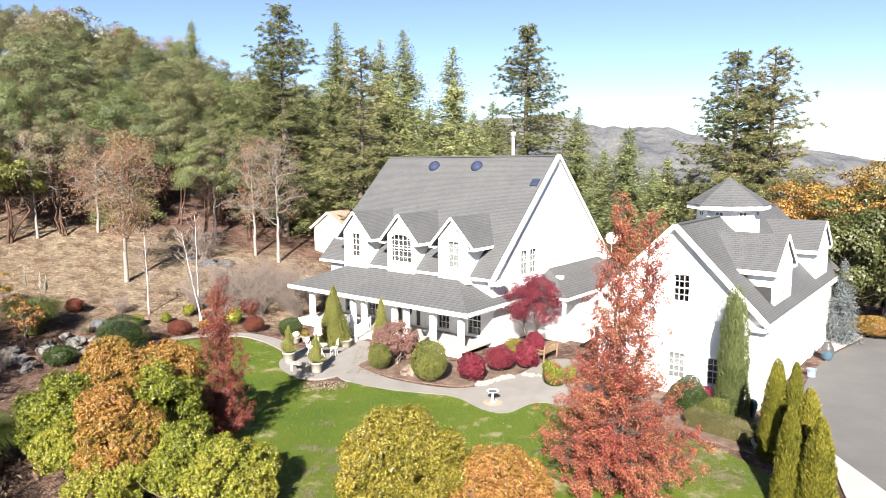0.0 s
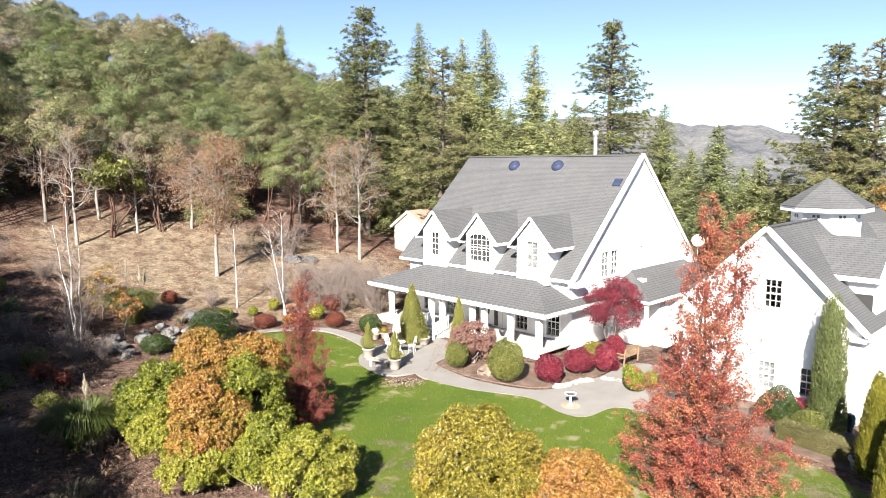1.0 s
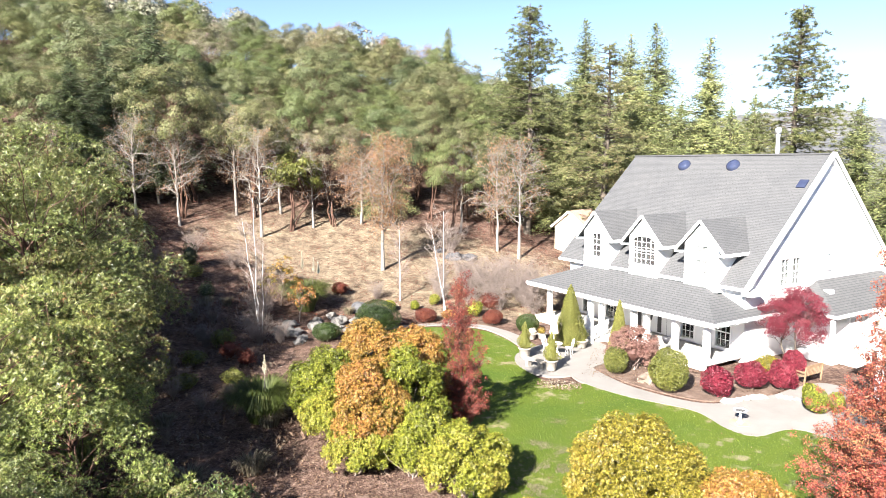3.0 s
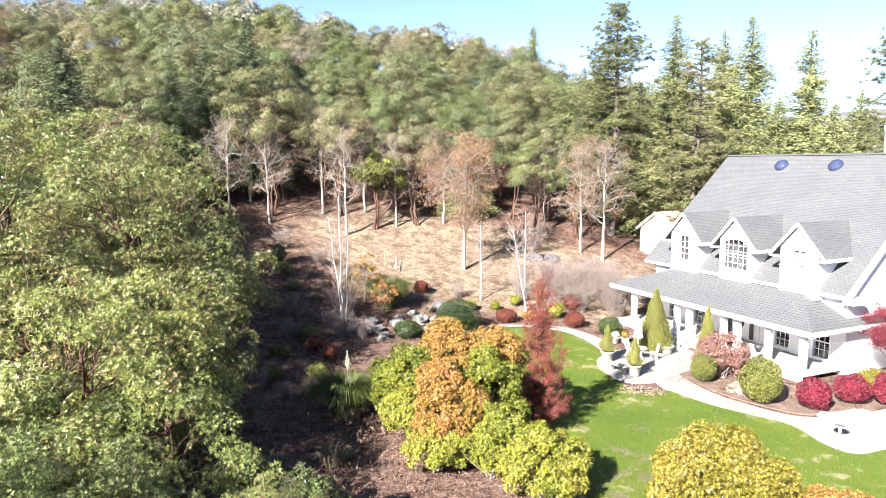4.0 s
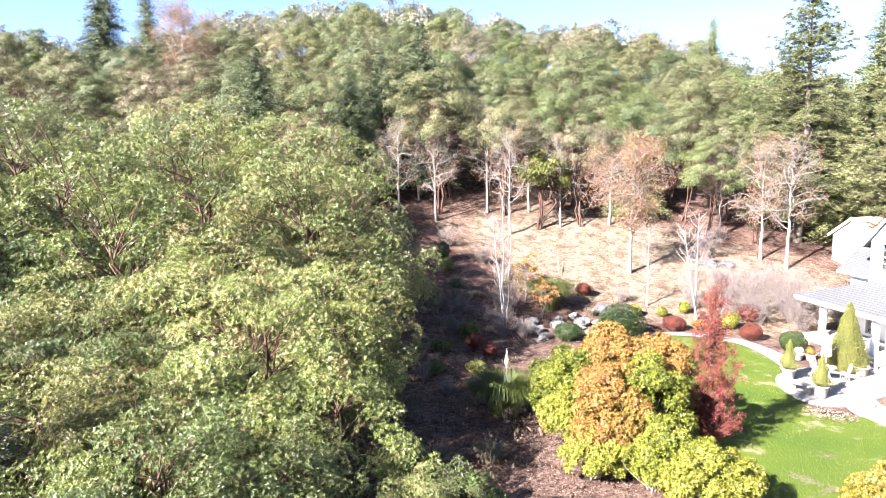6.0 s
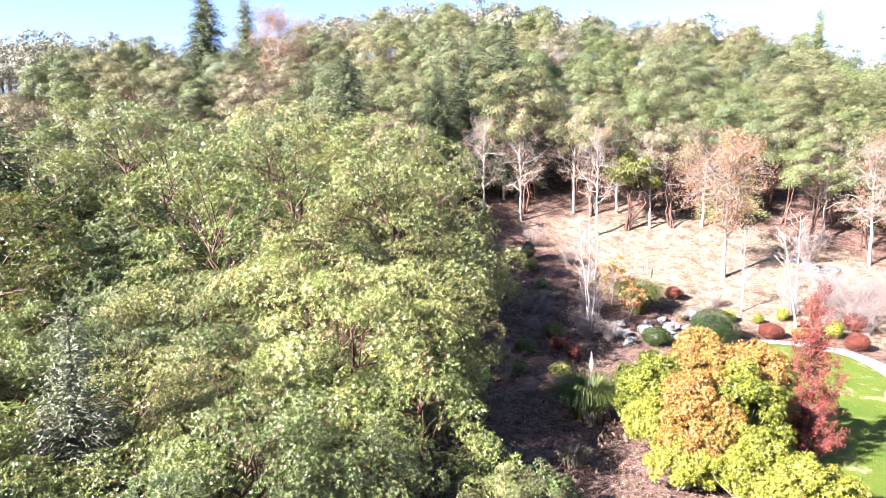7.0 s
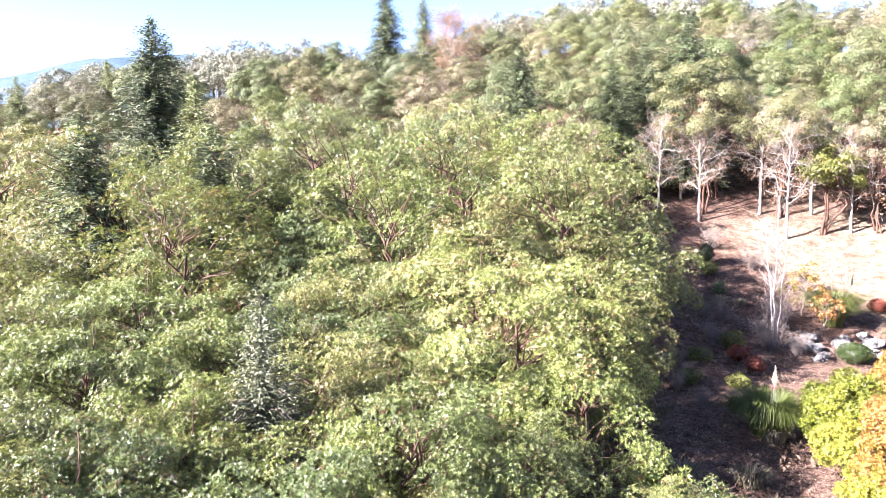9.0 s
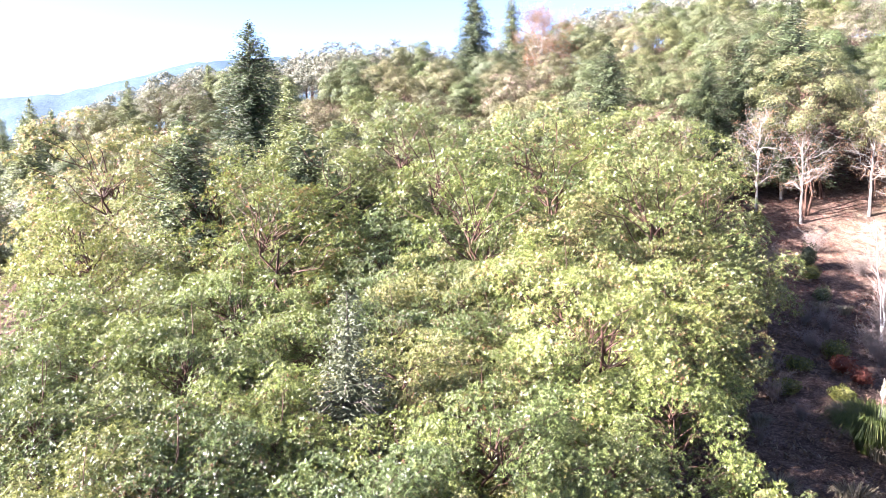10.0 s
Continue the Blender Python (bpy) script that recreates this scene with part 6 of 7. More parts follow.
# ---------------------------------------------------------------- conifers
firs = [conifer(18.0, 4.0, 6.4, 0.3, 0.34, 0.04, 0.8, 0.06, 0.24, 0.075), conifer(15.0, 3.9, 6.8, 0.28, 0.33, 0.0, 0.85, 0.06, 0.24, 0.075), conifer(20.0, 3.7, 6.0, 0.34, 0.34, 0.08, 0.75, 0.06, 0.24, 0.075), conifer(16.0, 3.8, 5.8, 0.28, 0.33, 0.05, 0.6, 0.06, 0.24, 0.075)]
firs.append(conifer(18.0, 4.6, 7.0, 0.3, 0.34, 0.02, 0.75, 0.1, 0.24, 0.08))
pines = [pine(24.0, 4.5, 0.1), pine(20.0, 4.0, 0.08)]
FIRS = [  # azimuth, distance, elevation of the tip as seen from the drone, kind
    (-8.4, 84, 10.8, 2), (-4.9, 90, 9.6, 2), (-3.0, 80, 10.3, 0), (0.9, 78, 9.0, 0), (-4.1, 78, 7.2, 1), (4.2, 84, 4.8, 1), (-11.0, 80, 6.1, 2), (2.6, 74, 4.0, 1), (-1.0, 76, 4.5, 1),
    (11.1, 82, 4.2, 0), (15.1, 68, 2.6, 1), (18.1, 66, 0.1, 1), (19.8, 68, -0.8, 1), (13.2, 74, 0.8, 1), (9.2, 78, 0.2, 2), (17.0, 72, -0.6, 1), (20.8, 74, -1.5, 1),
    (-19.4, 118, 10.6, 1), (-29.7, 150, 10.9, 1), (-25.1, 70, 3.2, 1), (-9.8, 72, 4.2, 1),
    (-42.3, 72, 10.7, 4), (-45.4, 73, 8.8, 4), (-43.9, 80, 9.8, 4), (-47.8, 69, 7.2, 4), (-46.9, 150, 12.6, 1), (-44.3, 150, 12.4, 2),
    (-89.0, 40, 3.4, 4), (-83.9, 66, 10.4, 4), (-82.9, 79, 9.0, 3), (-81.0, 60, 6.4, 1), (-79.9, 38, 2.5, 4), (-99.6, 70, 3.2, 1), (-66.0, 112, 13.4, 4), (-63.0, 122, 13.0, 2), (-55.2, 68, 9.0, 4), (-58.0, 70, 4.0, 1),
    (-99.2, 105, 4.4, 0), (-97.9, 108, 3.7, 1), (-101.0, 100, 3.0, 1), (-92.8, 110, 5.9, 2), (-87.0, 118, 7.4, 1), (-75.5, 40, -0.6, 1), (-70.5, 39, -1.2, 1), (-78.0, 37, 0.0, 1),
    (34.0, 62, -1.0, 1), (-105.0, 90, 4.0, 0),
]
PINES = [(-12.8, 70, 12.3, 0), (-6.6, 68, 9.0, 1), (7.0, 76, 10.9, 0), (22.9, 62, 8.2, 0), (25.4, 61, 8.0, 1), (24.0, 66, 5.2, 1), (-14.2, 74, 7.0, 1)]
conifer_first = {}
for kinds, spots, name, mat, label, grp, heights in (
        (firs, FIRS, "fir", FIR_LEAF, "dark green pointed fir", "firs behind the house and on the hill", (18.0, 15.0, 20.0, 16.0, 18.0)),
        (pines, PINES, "pine", PINE_LEAF, "tall ponderosa pine with an open crown", "pines behind the house", (24.0, 20.0))):
    for az, r, el, k in spots:
        at = polar(az, r)
        tall = EYE + r * math.tan(radians(el)) - float(land(*at))
        f = max(0.25, tall / heights[k])
        wide = f ** 0.6 * (1.35 if az < -16 else 1.5 if name == "fir" else 1.5)
        m = Matrix.LocRotScale((at[0], at[1], float(land(*at))), Euler((0, 0, rng.random() * 6.28)), (wide, wide, f))
        if (name, k) not in conifer_first:
            ob = grow(name, at, *kinds[k], BARK, DARK_FIR_LEAF if k == 4 else mat, label, "tree", grp)
            ob.matrix_world = m
            conifer_first[(name, k)] = ob
        else:
            c = conifer_first[(name, k)]
            c2 = copy_thing(c, Matrix.Identity(4))
            c2.matrix_basis = m

wd, gr = conifer(5.8, 1.5, 15, 0.05, 0.19, 0.0, 0.7, 0.03, 0.1, 0.034)
grow("young_fir", polar(-76.8, 18.4), wd, gr, BARK, YOUNG_FIR_LEAF, "soft grey-green young fir among madrones", "tree", size=1.3)

# bare and rust-coloured oaks on the skyline
for az, r, el in ((-20.9, 150, 9.5), (-28.3, 150, 11.0), (-60.5, 104, 12.4), (-24.4, 140, 10.0), (-40.5, 130, 11.5)):
    x, y = polar(az, r)
    again(oaks[0], (x, y), min(1.9, max(0.8, (EYE + r * math.tan(radians(el)) - float(land(x, y))) / 11.6)))

# autumn trees beyond the driveway
w, g = broadleaf(8.0, (2.8, 2.6, 3.0), 70, 110, 0.17, bough_r=0.75, base=0.3, stems=2, low=-0.6)
mp = grow("autumn_maple", polar(26.6, 54), w, g, BARK, ORANGE_LEAF, "orange-gold autumn maple beyond the garage", "tree", size=1.1)
again(mp, polar(30.8, 58), 1.1)
again(mp, polar(33.2, 60), 1.15)
again(mp, polar(28.6, 62), 1.0)
for az, r, sz in ((31.2, 50, 0.85), (33.4, 52, 0.9), (29.3, 52, 0.8), (35.5, 52, 1.0), (22.0, 72, 0.8), (17.5, 80, 0.8)):
    if r < 60:
        w, g = broadleaf(9.5, (3.0, 2.9, 4.0), 40, 200, 0.2, "single", 1.0, 0.25, 0.3, 1, 0.16, 0.0, -0.8, 0.3, True, tri=True)
        grow("green_oak", polar(az, r), w, g, BARK, DUSK_LEAF, "dense dark green broadleaf tree beyond the driveway", "tree", "green trees beyond the driveway", size=sz)
    else:
        again(far_first[0], polar(az, r), sz)

# ---------------------------------------------------------------- distant mountains
def mountain(name, az0, az1, r, profile, mat, label):
    """A forested ridge: heights in degrees above the drone's horizon, from az0 to az1."""
    s = Shape()
    k, m = 160, 14
    az = np.linspace(az0, az1, k)
    el = np.interp(az, [a for a, _ in profile], [e for _, e in profile])
    el = el + np.array([0.18 * noise.noise((a * 0.9, r * 0.01, 0)) + 0.06 * noise.noise((a * 4.0, 1, 0)) for a in az])
    top = EYE + r * np.tan(np.radians(el))
    rows = []
    for j in range(m):
        f = j / (m - 1)
        rr = r * (0.62 + 0.38 * f)
        z = -30 + (top + 30) * (f ** 1.15)
        wob = np.array([noise.noise((a * 0.5, f * 4, r * 0.003)) for a in az]) * 26 * math.sin(math.pi * f)
        rows.append(np.stack([rr * np.sin(np.radians(az)), rr * np.cos(np.radians(az)), z + wob], 1))
    v = np.concatenate(rows)
    i, j = np.meshgrid(np.arange(m - 1), np.arange(k - 1), indexing="ij")
    i, j = i.ravel(), j.ravel()
    s.add(v, np.stack([i * k + j, i * k + j + 1, (i + 1) * k + j + 1, (i + 1) * k + j], 1))
    tagged(new(name, s.mesh(name, mat, True)), label, "mountain", "", "structure")


# distance haze is mixed into these forest colours, grey for one ridge, blue for the other
HAZE_GREY_WOODS = surface("haze_grey_forest", ((0.38, (0.045, 0.05, 0.058)), (0.48, (0.085, 0.088, 0.094)), (0.56, (0.11, 0.11, 0.112)), (0.64, (0.15, 0.145, 0.135))), 0.02, 0.16, 0.95, 0.3, 3.0)
HAZE_BLUE_WOODS = surface("haze_blue_forest", ((0.4, (0.022, 0.046, 0.066)), (0.6, (0.04, 0.07, 0.092))), 0.01, 0.08, 0.95, 0.4, 6.0)
mountain("backdrop_ridge", -6, 60, 1500, [(-6, 2.2), (4, 3.4), (9.5, 3.6), (13, 2.6), (18, 2.5), (22, 1.3), (27, 0.9), (33, -0.3), (45, -0.5), (60, 0.6)], HAZE_GREY_WOODS, "wooded mountain ridge coloured grey for haze")
mountain("backdrop_blue_ridge", -150, -48, 2200, [(-150, 1.0), (-110, 2.6), (-101, 4.4), (-97, 4.9), (-93, 6.0), (-88, 7.5), (-80, 8.2), (-70, 8.0), (-48, 6.0)], HAZE_BLUE_WOODS, "wooded mountain coloured blue for haze")

# ---------------------------------------------------------------- things in the garden
def bird_bath(at):
    t = thing("bird_bath", Matrix.LocRotScale((at[0], at[1], 0.071), None, (0.74, 0.74, 0.8)), "white pedestal bird bath on the terrace", "bird bath")
    part("pedestal", Shape().lathe([(0.0, 0.0), (0.17, 0.0), (0.17, 0.05), (0.1, 0.09), (0.075, 0.2), (0.075, 0.5), (0.1, 0.58)], 16), TRIM, t, "", True)
    part("bowl", Shape().lathe([(0.08, 0.56), (0.25, 0.6), (0.38, 0.68), (0.39, 0.71), (0.36, 0.71), (0.24, 0.65), (0.0, 0.63)], 24), TRIM, t, "", True)
    part("water", Shape().lathe([(0.0, 0.672), (0.28, 0.672), (0.28, 0.668)], 24), DARK_GLAZE, t, "dark still water")


bird_bath((2.25, 30.1))
s = Shape().lathe([(0.0, 0.0), (0.44, 0.0), (0.44, 0.006), (0.42, 0.01), (0.0, 0.01)], 24, (2.25, 30.1, 0.0705))
tagged(new("gravel_ring", s.mesh("gravel_ring", surface("tan_gravel", ((0.3, (0.223, 0.167, 0.118)), (0.7, (0.347, 0.279, 0.205))), 4, 40, 0.9, 0.6, 0.02))), "tan gravel ring at the foot of the bird bath", "gravel")


def stone_bench(at, turn):
    t = thing("stone_bench", pose(at[0], at[1], 0.076, 0, 0, turn), "low pale stone bench on the patio", "bench")
    part("seat", Shape().box((-0.62, -0.2, 0.36), (0.62, 0.2, 0.44)), TERRACOTTA, t)
    for x in (-0.4, 0.4):
        part("leg", Shape().box((x - 0.08, -0.15, 0), (x + 0.08, 0.15, 0.36)), TERRACOTTA, t)


stone_bench((-7.55, 35.0), -25)


def teak_bench(at, turn):
    t = thing("garden_bench", pose(at[0], at[1], 0.071, 0, 0, turn), "weathered teak garden bench on the terrace", "bench")
    for x in (-0.72, 0.72):
        part("front_leg", Shape().box((x - 0.035, -0.28, 0), (x + 0.035, -0.21, 0.62)), TEAK, t)
        part("back_leg", Shape().beam((x, 0.22, 0), (x, 0.3, 0.92), 0.07, 0.07), TEAK, t)
        part("armrest", Shape().box((x - 0.04, -0.3, 0.62), (x + 0.04, 0.28, 0.66)), TEAK, t)
    for i in range(5):
        part("seat_slat", Shape().box((-0.75, -0.26 + 0.1 * i, 0.42), (0.75, -0.18 + 0.1 * i, 0.445)), TEAK, t)
    part("top_rail", Shape().box((-0.72, 0.255, 0.86), (0.72, 0.3, 0.94)), TEAK, t)
    for i in range(12):
        x = -0.64 + i * 1.28 / 11
        part("back_slat", Shape().beam((x, 0.24, 0.44), (x, 0.28, 0.87), 0.05, 0.02), TEAK, t)


teak_bench((5.75, 37.0), -128)


def bistro_chair(at, turn):
    t = thing("bistro_chair", pose(at[0], at[1], 0.076, 0, 0, turn), "white wrought-iron bistro chair on the patio", "chair", "bistro chairs on the patio")
    part("seat", Shape().lathe([(0.0, 0.44), (0.22, 0.44), (0.23, 0.455), (0.22, 0.47), (0.0, 0.465)], 18), TRIM, t, "", True)
    for a in (45, 135, 225, 315):
        c, d = math.cos(radians(a)), math.sin(radians(a))
        part("leg", Shape().tube([(0.17 * c, 0.17 * d, 0.45), (0.2 * c, 0.2 * d, 0.2), (0.25 * c, 0.25 * d, 0.0)], [0.014] * 3, 6), TRIM, t)
    s = Shape()
    pts = [(-0.21, 0.16, 0.45), (-0.24, 0.22, 0.7), (-0.18, 0.26, 0.92), (0, 0.28, 1.0), (0.18, 0.26, 0.92), (0.24, 0.22, 0.7), (0.21, 0.16, 0.45)]
    s.tube(pts, [0.014] * 7, 6)
    for x in (-0.1, 0.0, 0.1):
        s.tube([(x, 0.19, 0.46), (x * 1.2, 0.25, 0.75), (x, 0.275, 0.96)], [0.009] * 3, 5)
    part("backrest", s, TRIM, t)


def bistro_table(at):
    t = thing("bistro_table", pose(at[0], at[1], 0.076), "small round white bistro table on the patio", "table")
    part("tabletop", Shape().lathe([(0.0, 0.7), (0.38, 0.7), (0.39, 0.715), (0.38, 0.73), (0.0, 0.73)], 24), TRIM, t, "", True)
    for a in (90, 210, 330):
        c, d = math.cos(radians(a)), math.sin(radians(a))
        part("leg", Shape().tube([(0.06 * c, 0.06 * d, 0.7), (0.1 * c, 0.1 * d, 0.35), (0.32 * c, 0.32 * d, 0.0)], [0.016] * 3, 6), TRIM, t)


def closed_umbrella(at):
    t = thing("patio_umbrella", pose(at[0], at[1], 0.076), "closed faded-pink patio umbrella beside the table", "umbrella")
    part("base_plate", Shape().lathe([(0.0, 0.0), (0.24, 0.0), (0.24, 0.05), (0.06, 0.09), (0.0, 0.09)], 18), TRIM, t)
    part("pole", Shape().tube([(0, 0, 0.05), (0, 0, 2.25)], [0.022, 0.022], 8), TRIM, t)
    s = Shape()
    a = np.arange(24) * 2 * np.pi / 24
    rr = [(0.03, 2.2), (0.1, 2.05), (0.15, 1.7), (0.19, 1.35), (0.22, 1.1)]
    v = np.array([[(r * (1 + 0.22 * (i % 3 == 0))) * math.cos(t_), (r * (1 + 0.22 * (i % 3 == 0))) * math.sin(t_), z] for r, z in rr for i, t_ in enumerate(a)])
    i, j = np.meshgrid(np.arange(4), np.arange(24), indexing="ij")
    i, j = i.ravel(), j.ravel()
    s.add(v, np.stack([i * 24 + j, i * 24 + (j + 1) % 24, (i + 1) * 24 + (j + 1) % 24, (i + 1) * 24 + j], 1))
    part("canopy", s, surface("faded_pink_canvas", ((0.3, (0.36, 0.273, 0.26)), (0.7, (0.446, 0.372, 0.36))), 4), t, "folded faded-pink canvas")


bistro_table((-6.9, 37.6))
bistro_chair((-6.2, 37.9), -100)
bistro_chair((-7.5, 38.1), 70)
closed_umbrella((-7.15, 38.3))


def pot(name, at, prof, mat, label, plant=None, z=0.0, rim=None, group=""):
    t = thing(name, pose(at[0], at[1], z), label, "pot", group)
    part("body", Shape().lathe(prof, 22), mat, t, "", True)
    if rim:
        part("rim", Shape().lathe(rim, 22), DARK_GLAZE, t, "dark glazed shoulder", True)
    if plant:
        sh = shrub_shape(plant[0], plant[2], plant[3])
        sh.v = [v + [0, 0, plant[4]] for v in sh.v]
        part("plant", sh, plant[1], t)
    return t


BOWL = [(0.0, 0.0), (0.2, 0.0), (0.24, 0.05), (0.34, 0.4), (0.38, 0.42), (0.38, 0.48), (0.33, 0.48), (0.3, 0.36), (0.0, 0.34)]
pot("clay_pot", (-5.75, 39.6), BOWL, TERRACOTTA, "wide pale clay pot beside the porch steps", ((0.26, 0.26, 0.12), BOX_LEAF, 300, 0.06, 0.34), 0.076)
pot("glazed_vase", (21.1, 36.6), [(0.0, 0.0), (0.19, 0.0), (0.24, 0.08), (0.32, 0.38), (0.335, 0.5)], BLUE_GLAZE, "large blue and black glazed vase on the driveway", None, 0.031,
    [(0.335, 0.5), (0.32, 0.66), (0.23, 0.83), (0.17, 0.89), (0.2, 0.95), (0.15, 0.95), (0.15, 0.85), (0.0, 0.8)])
pot("blue_planter", (18.7, 33.7), [(0.0, 0.0), (0.22, 0.0), (0.22, 0.02), (0.17, 0.03), (0.23, 0.37), (0.245, 0.39), (0.22, 0.4), (0.2, 0.33), (0.0, 0.32)], surface("pale_blue_glaze", ((0.3, (0.124, 0.161, 0.211)), (0.7, (0.186, 0.223, 0.279))), 5, 40, 0.3, 0.1, 0.003), "pale blue glazed planter by the garage", None, 0.031)
pot("dark_planter", (11.95, 24.6), BOWL, BRIGHT_CONCRETE, "pale bowl planter with dark sprigs beside the hedge", ((0.28, 0.28, 0.2), DEEP_LEAF, 260, 0.08, 0.34), -0.01)


def porch_planter(u, v, z):
    p = HOUSE_AT @ Vector((u, v, z))
    t = thing("wall_planter", Matrix.Translation(p), "dark hanging planter under the porch roof", "planter")
    part("basket", Shape().lathe([(0.0, 0.0), (0.1, 0.02), (0.2, 0.22), (0.23, 0.4), (0.2, 0.4), (0.0, 0.34)], 16), BLACK_METAL, t, "", True)
    part("hanger", Shape().tube([(0, 0, 0.36), (0, 0, 2.43 - z + 0.02)], [0.008, 0.008], 5), BLACK_METAL, t)


porch_planter(-3.2, 0.2, 0.95)


def hose_reel(at, turn):
    t = thing("hose_reel", pose(at[0], at[1], 0.0, 0, 0, turn), "coiled green garden hose hung by the garage wall", "hose")
    s = Shape()
    a = np.linspace(0, 2 * np.pi * 9, 200)
    r = 0.22 + 0.03 * np.sin(a * 0.37)
    s.tube(np.stack([np.linspace(-0.09, 0.09, 200), r * np.cos(a), 0.55 + 1.2 * r * np.sin(a)], 1), np.full(200, 0.016), 5)
    part("hose", s, surface("green_hose", ((0.3, (0.0186, 0.0744, 0.0744)), (0.7, (0.0372, 0.124, 0.118))), 4, 30, 0.5), t)
    part("bracket", Shape().box((-0.05, -0.1, 0.0), (0.05, 0.1, 0.75)), BLACK_METAL, t)


hose_reel((13.2, 28.15), 10)
p = HOUSE_AT @ Vector((14.56, 3.6, 1.75))
t = thing("wall_lamp", Matrix.LocRotScale(p, Euler((0, 0, radians(-39))), None), "white wall lantern on the garage", "lamp")
part("backplate", Shape().box((0.0, -0.06, -0.12), (0.03, 0.06, 0.12)), TRIM, t)
part("lantern", Shape().lathe([(0.03, -0.2), (0.09, -0.16), (0.11, 0.06), (0.13, 0.08), (0.05, 0.18), (0.0, 0.2)], 8, (0.16, 0, 0)), STEEL, t)
part("arm", Shape().tube([(0.02, 0, 0.1), (0.1, 0, 0.2), (0.16, 0, 0.19)], [0.012] * 3, 5), STEEL, t)


def boulder(at, r, mat, label, name="boulder", flat=0.62, group=""):
    s = Shape()
    me = bmesh.new()
    bmesh.ops.create_icosphere(me, subdivisions=3, radius=1.0)
    o = rng.random(3) * 40
    v = []
    for x in me.verts:
        c = Vector(x.co)
        k = 1 + 0.6 * noise.noise(c * 1.3 + Vector(o)) + 0.3 * noise.noise(c * 3.1 + Vector(o))
        v.append((c.x * k * r, c.y * k * r * 0.8, c.z * k * r * flat + r * flat * 0.55))
    f = [[q.index for q in x.verts] for x in me.faces]
    me.free()
    s.add(v, f)
    ob = new(name, s.mesh(name, mat, False))
    ob.matrix_world = pose(at[0], at[1], float(land(*at)) - 0.1 * r, 0, 0, rng.random() * 360)
    return tagged(ob, label, "rock", group)


for at, r in (((-23.6, 36.9), 0.75), ((-22.4, 36.0), 0.55), ((-22.9, 38.6), 0.7), ((-22.0, 40.1), 0.8), ((-21.0, 40.6), 0.7), ((-23.4, 39.4), 0.6), ((-20.3, 40.4), 0.55), ((-24.6, 38.2), 0.6), ((-22.3, 35.4), 0.4), ((-24.3, 36.4), 0.5), ((-21.6, 39.2), 0.5), ((-23.0, 40.9), 0.55), ((-24.9, 37.2), 0.45), ((-20.8, 38.9), 0.4)):
    boulder(at, r * 0.78, ROCK, "pale rough rock of the garden rockery", "rock", 0.62, "rocks of the rockery")
for at, r in (((-21.6, 42.9), 0.85), ((-20.9, 43.4), 0.6), ((-19.6, 57.3), 0.85), ((-18.4, 57.8), 0.7), ((-21.4, 58.2), 0.45), ((-22.4, 43.5), 0.45)):
    boulder(at, r, DARK_ROCK, "dark grey boulder among leaf litter", "boulder", 0.5, "dark boulders of the slope")
for i in range(15):
    f = i / 14
    x, y = (1.75 + 2.3 * f * 1.0, 32.35 + 1.75 * f) if i < 11 else (3.9 + 0.32 * (i - 10), 34.05 - 0.12 * (i - 10))
    boulder((x, y + 0.18), 0.19 + 0.06 * rng.random(), PALE_ROCK, "pale rounded stone edging the shrub bed", "edging_stone", 0.7, "edging stones of the bed")

boulder((-1.75, 34.6), 0.55, TAN_ROCK, "tan boulder in the shrub bed before the porch", "boulder", 0.6)


def flower_pot(at, mat, label):
    t = pot("flower_pot", at, BOWL, TERRACOTTA, label, None, 0.0, None, "flower pots by the porch corner")
    t.scale = (0.8, 0.8, 0.8)
    g = shrub_shape((0.36, 0.36, 0.3), 420, 0.07)
    g.v = [v + [0, 0, 0.38] for v in g.v]
    part("flowers", g, mat, t)


flower_pot((-9.0, 40.9), PLUME, "pale clay pot of white flowers by the porch")
flower_pot((-8.45, 41.2), ORANGE_LEAF, "pale clay pot of orange flowers by the porch")


def string_lights():
    t = thing("string_lights", HOUSE_AT, "string of small white bulbs hung under the porch gutter", "string lights")
    line = [(u, -0.13, PE - 0.2) for u in np.arange(-15.1, 0.05, 0.4)] + [(0.13, v, PE - 0.2) for v in np.arange(0.1, 6.8, 0.4)]
    pts = []
    for a, b in zip(line, line[1:]):
        a, b = np.array(a), np.array(b)
        pts += [a, (a + b) / 2 - [0, 0, 0.05]]
    part("cable", Shape().tube(np.array(pts), np.full(len(pts), 0.004), 4), TRIM, t)
    bulb = Shape().lathe([(0.0, -0.07), (0.022, -0.055), (0.028, -0.035), (0.018, -0.008), (0.012, 0.0)], 8).mesh("bulb", TRIM, True)
    for p in line[::2]:
        part("bulb", bulb, TRIM, t).location = p


string_lights()

# bare twiggy shrubs on the slope
def twig_shrub(at, h, r, n=26, mat=TWIG, label="bare grey-brown twiggy shrub on the slope"):
    s = Shape()
    for _ in range(n):
        a = rng.random() * 6.28
        e = np.array([math.cos(a) * r * rng.random() ** 0.6, math.sin(a) * r * rng.random() ** 0.6, h * (0.55 + 0.45 * rng.random())])
        q = limb(s, (rng.normal() * 0.1 * r, rng.normal() * 0.1 * r, -0.05), e, 0.019, 0.007, 0.05, 3, 5)
        for _ in range(13):
            c = q[int(rng.integers(1, 5))]
            limb(s, c, c + unit(ball(1)[0] * 0.9 + [0, 0, 0.7]) * h * (0.15 + 0.25 * rng.random()), 0.010, 0.006, 0.0, 3, 3)
    return grow("twiggy_shrub", at, s, None, mat, None, label, "shrub", "bare shrubs of the slope")


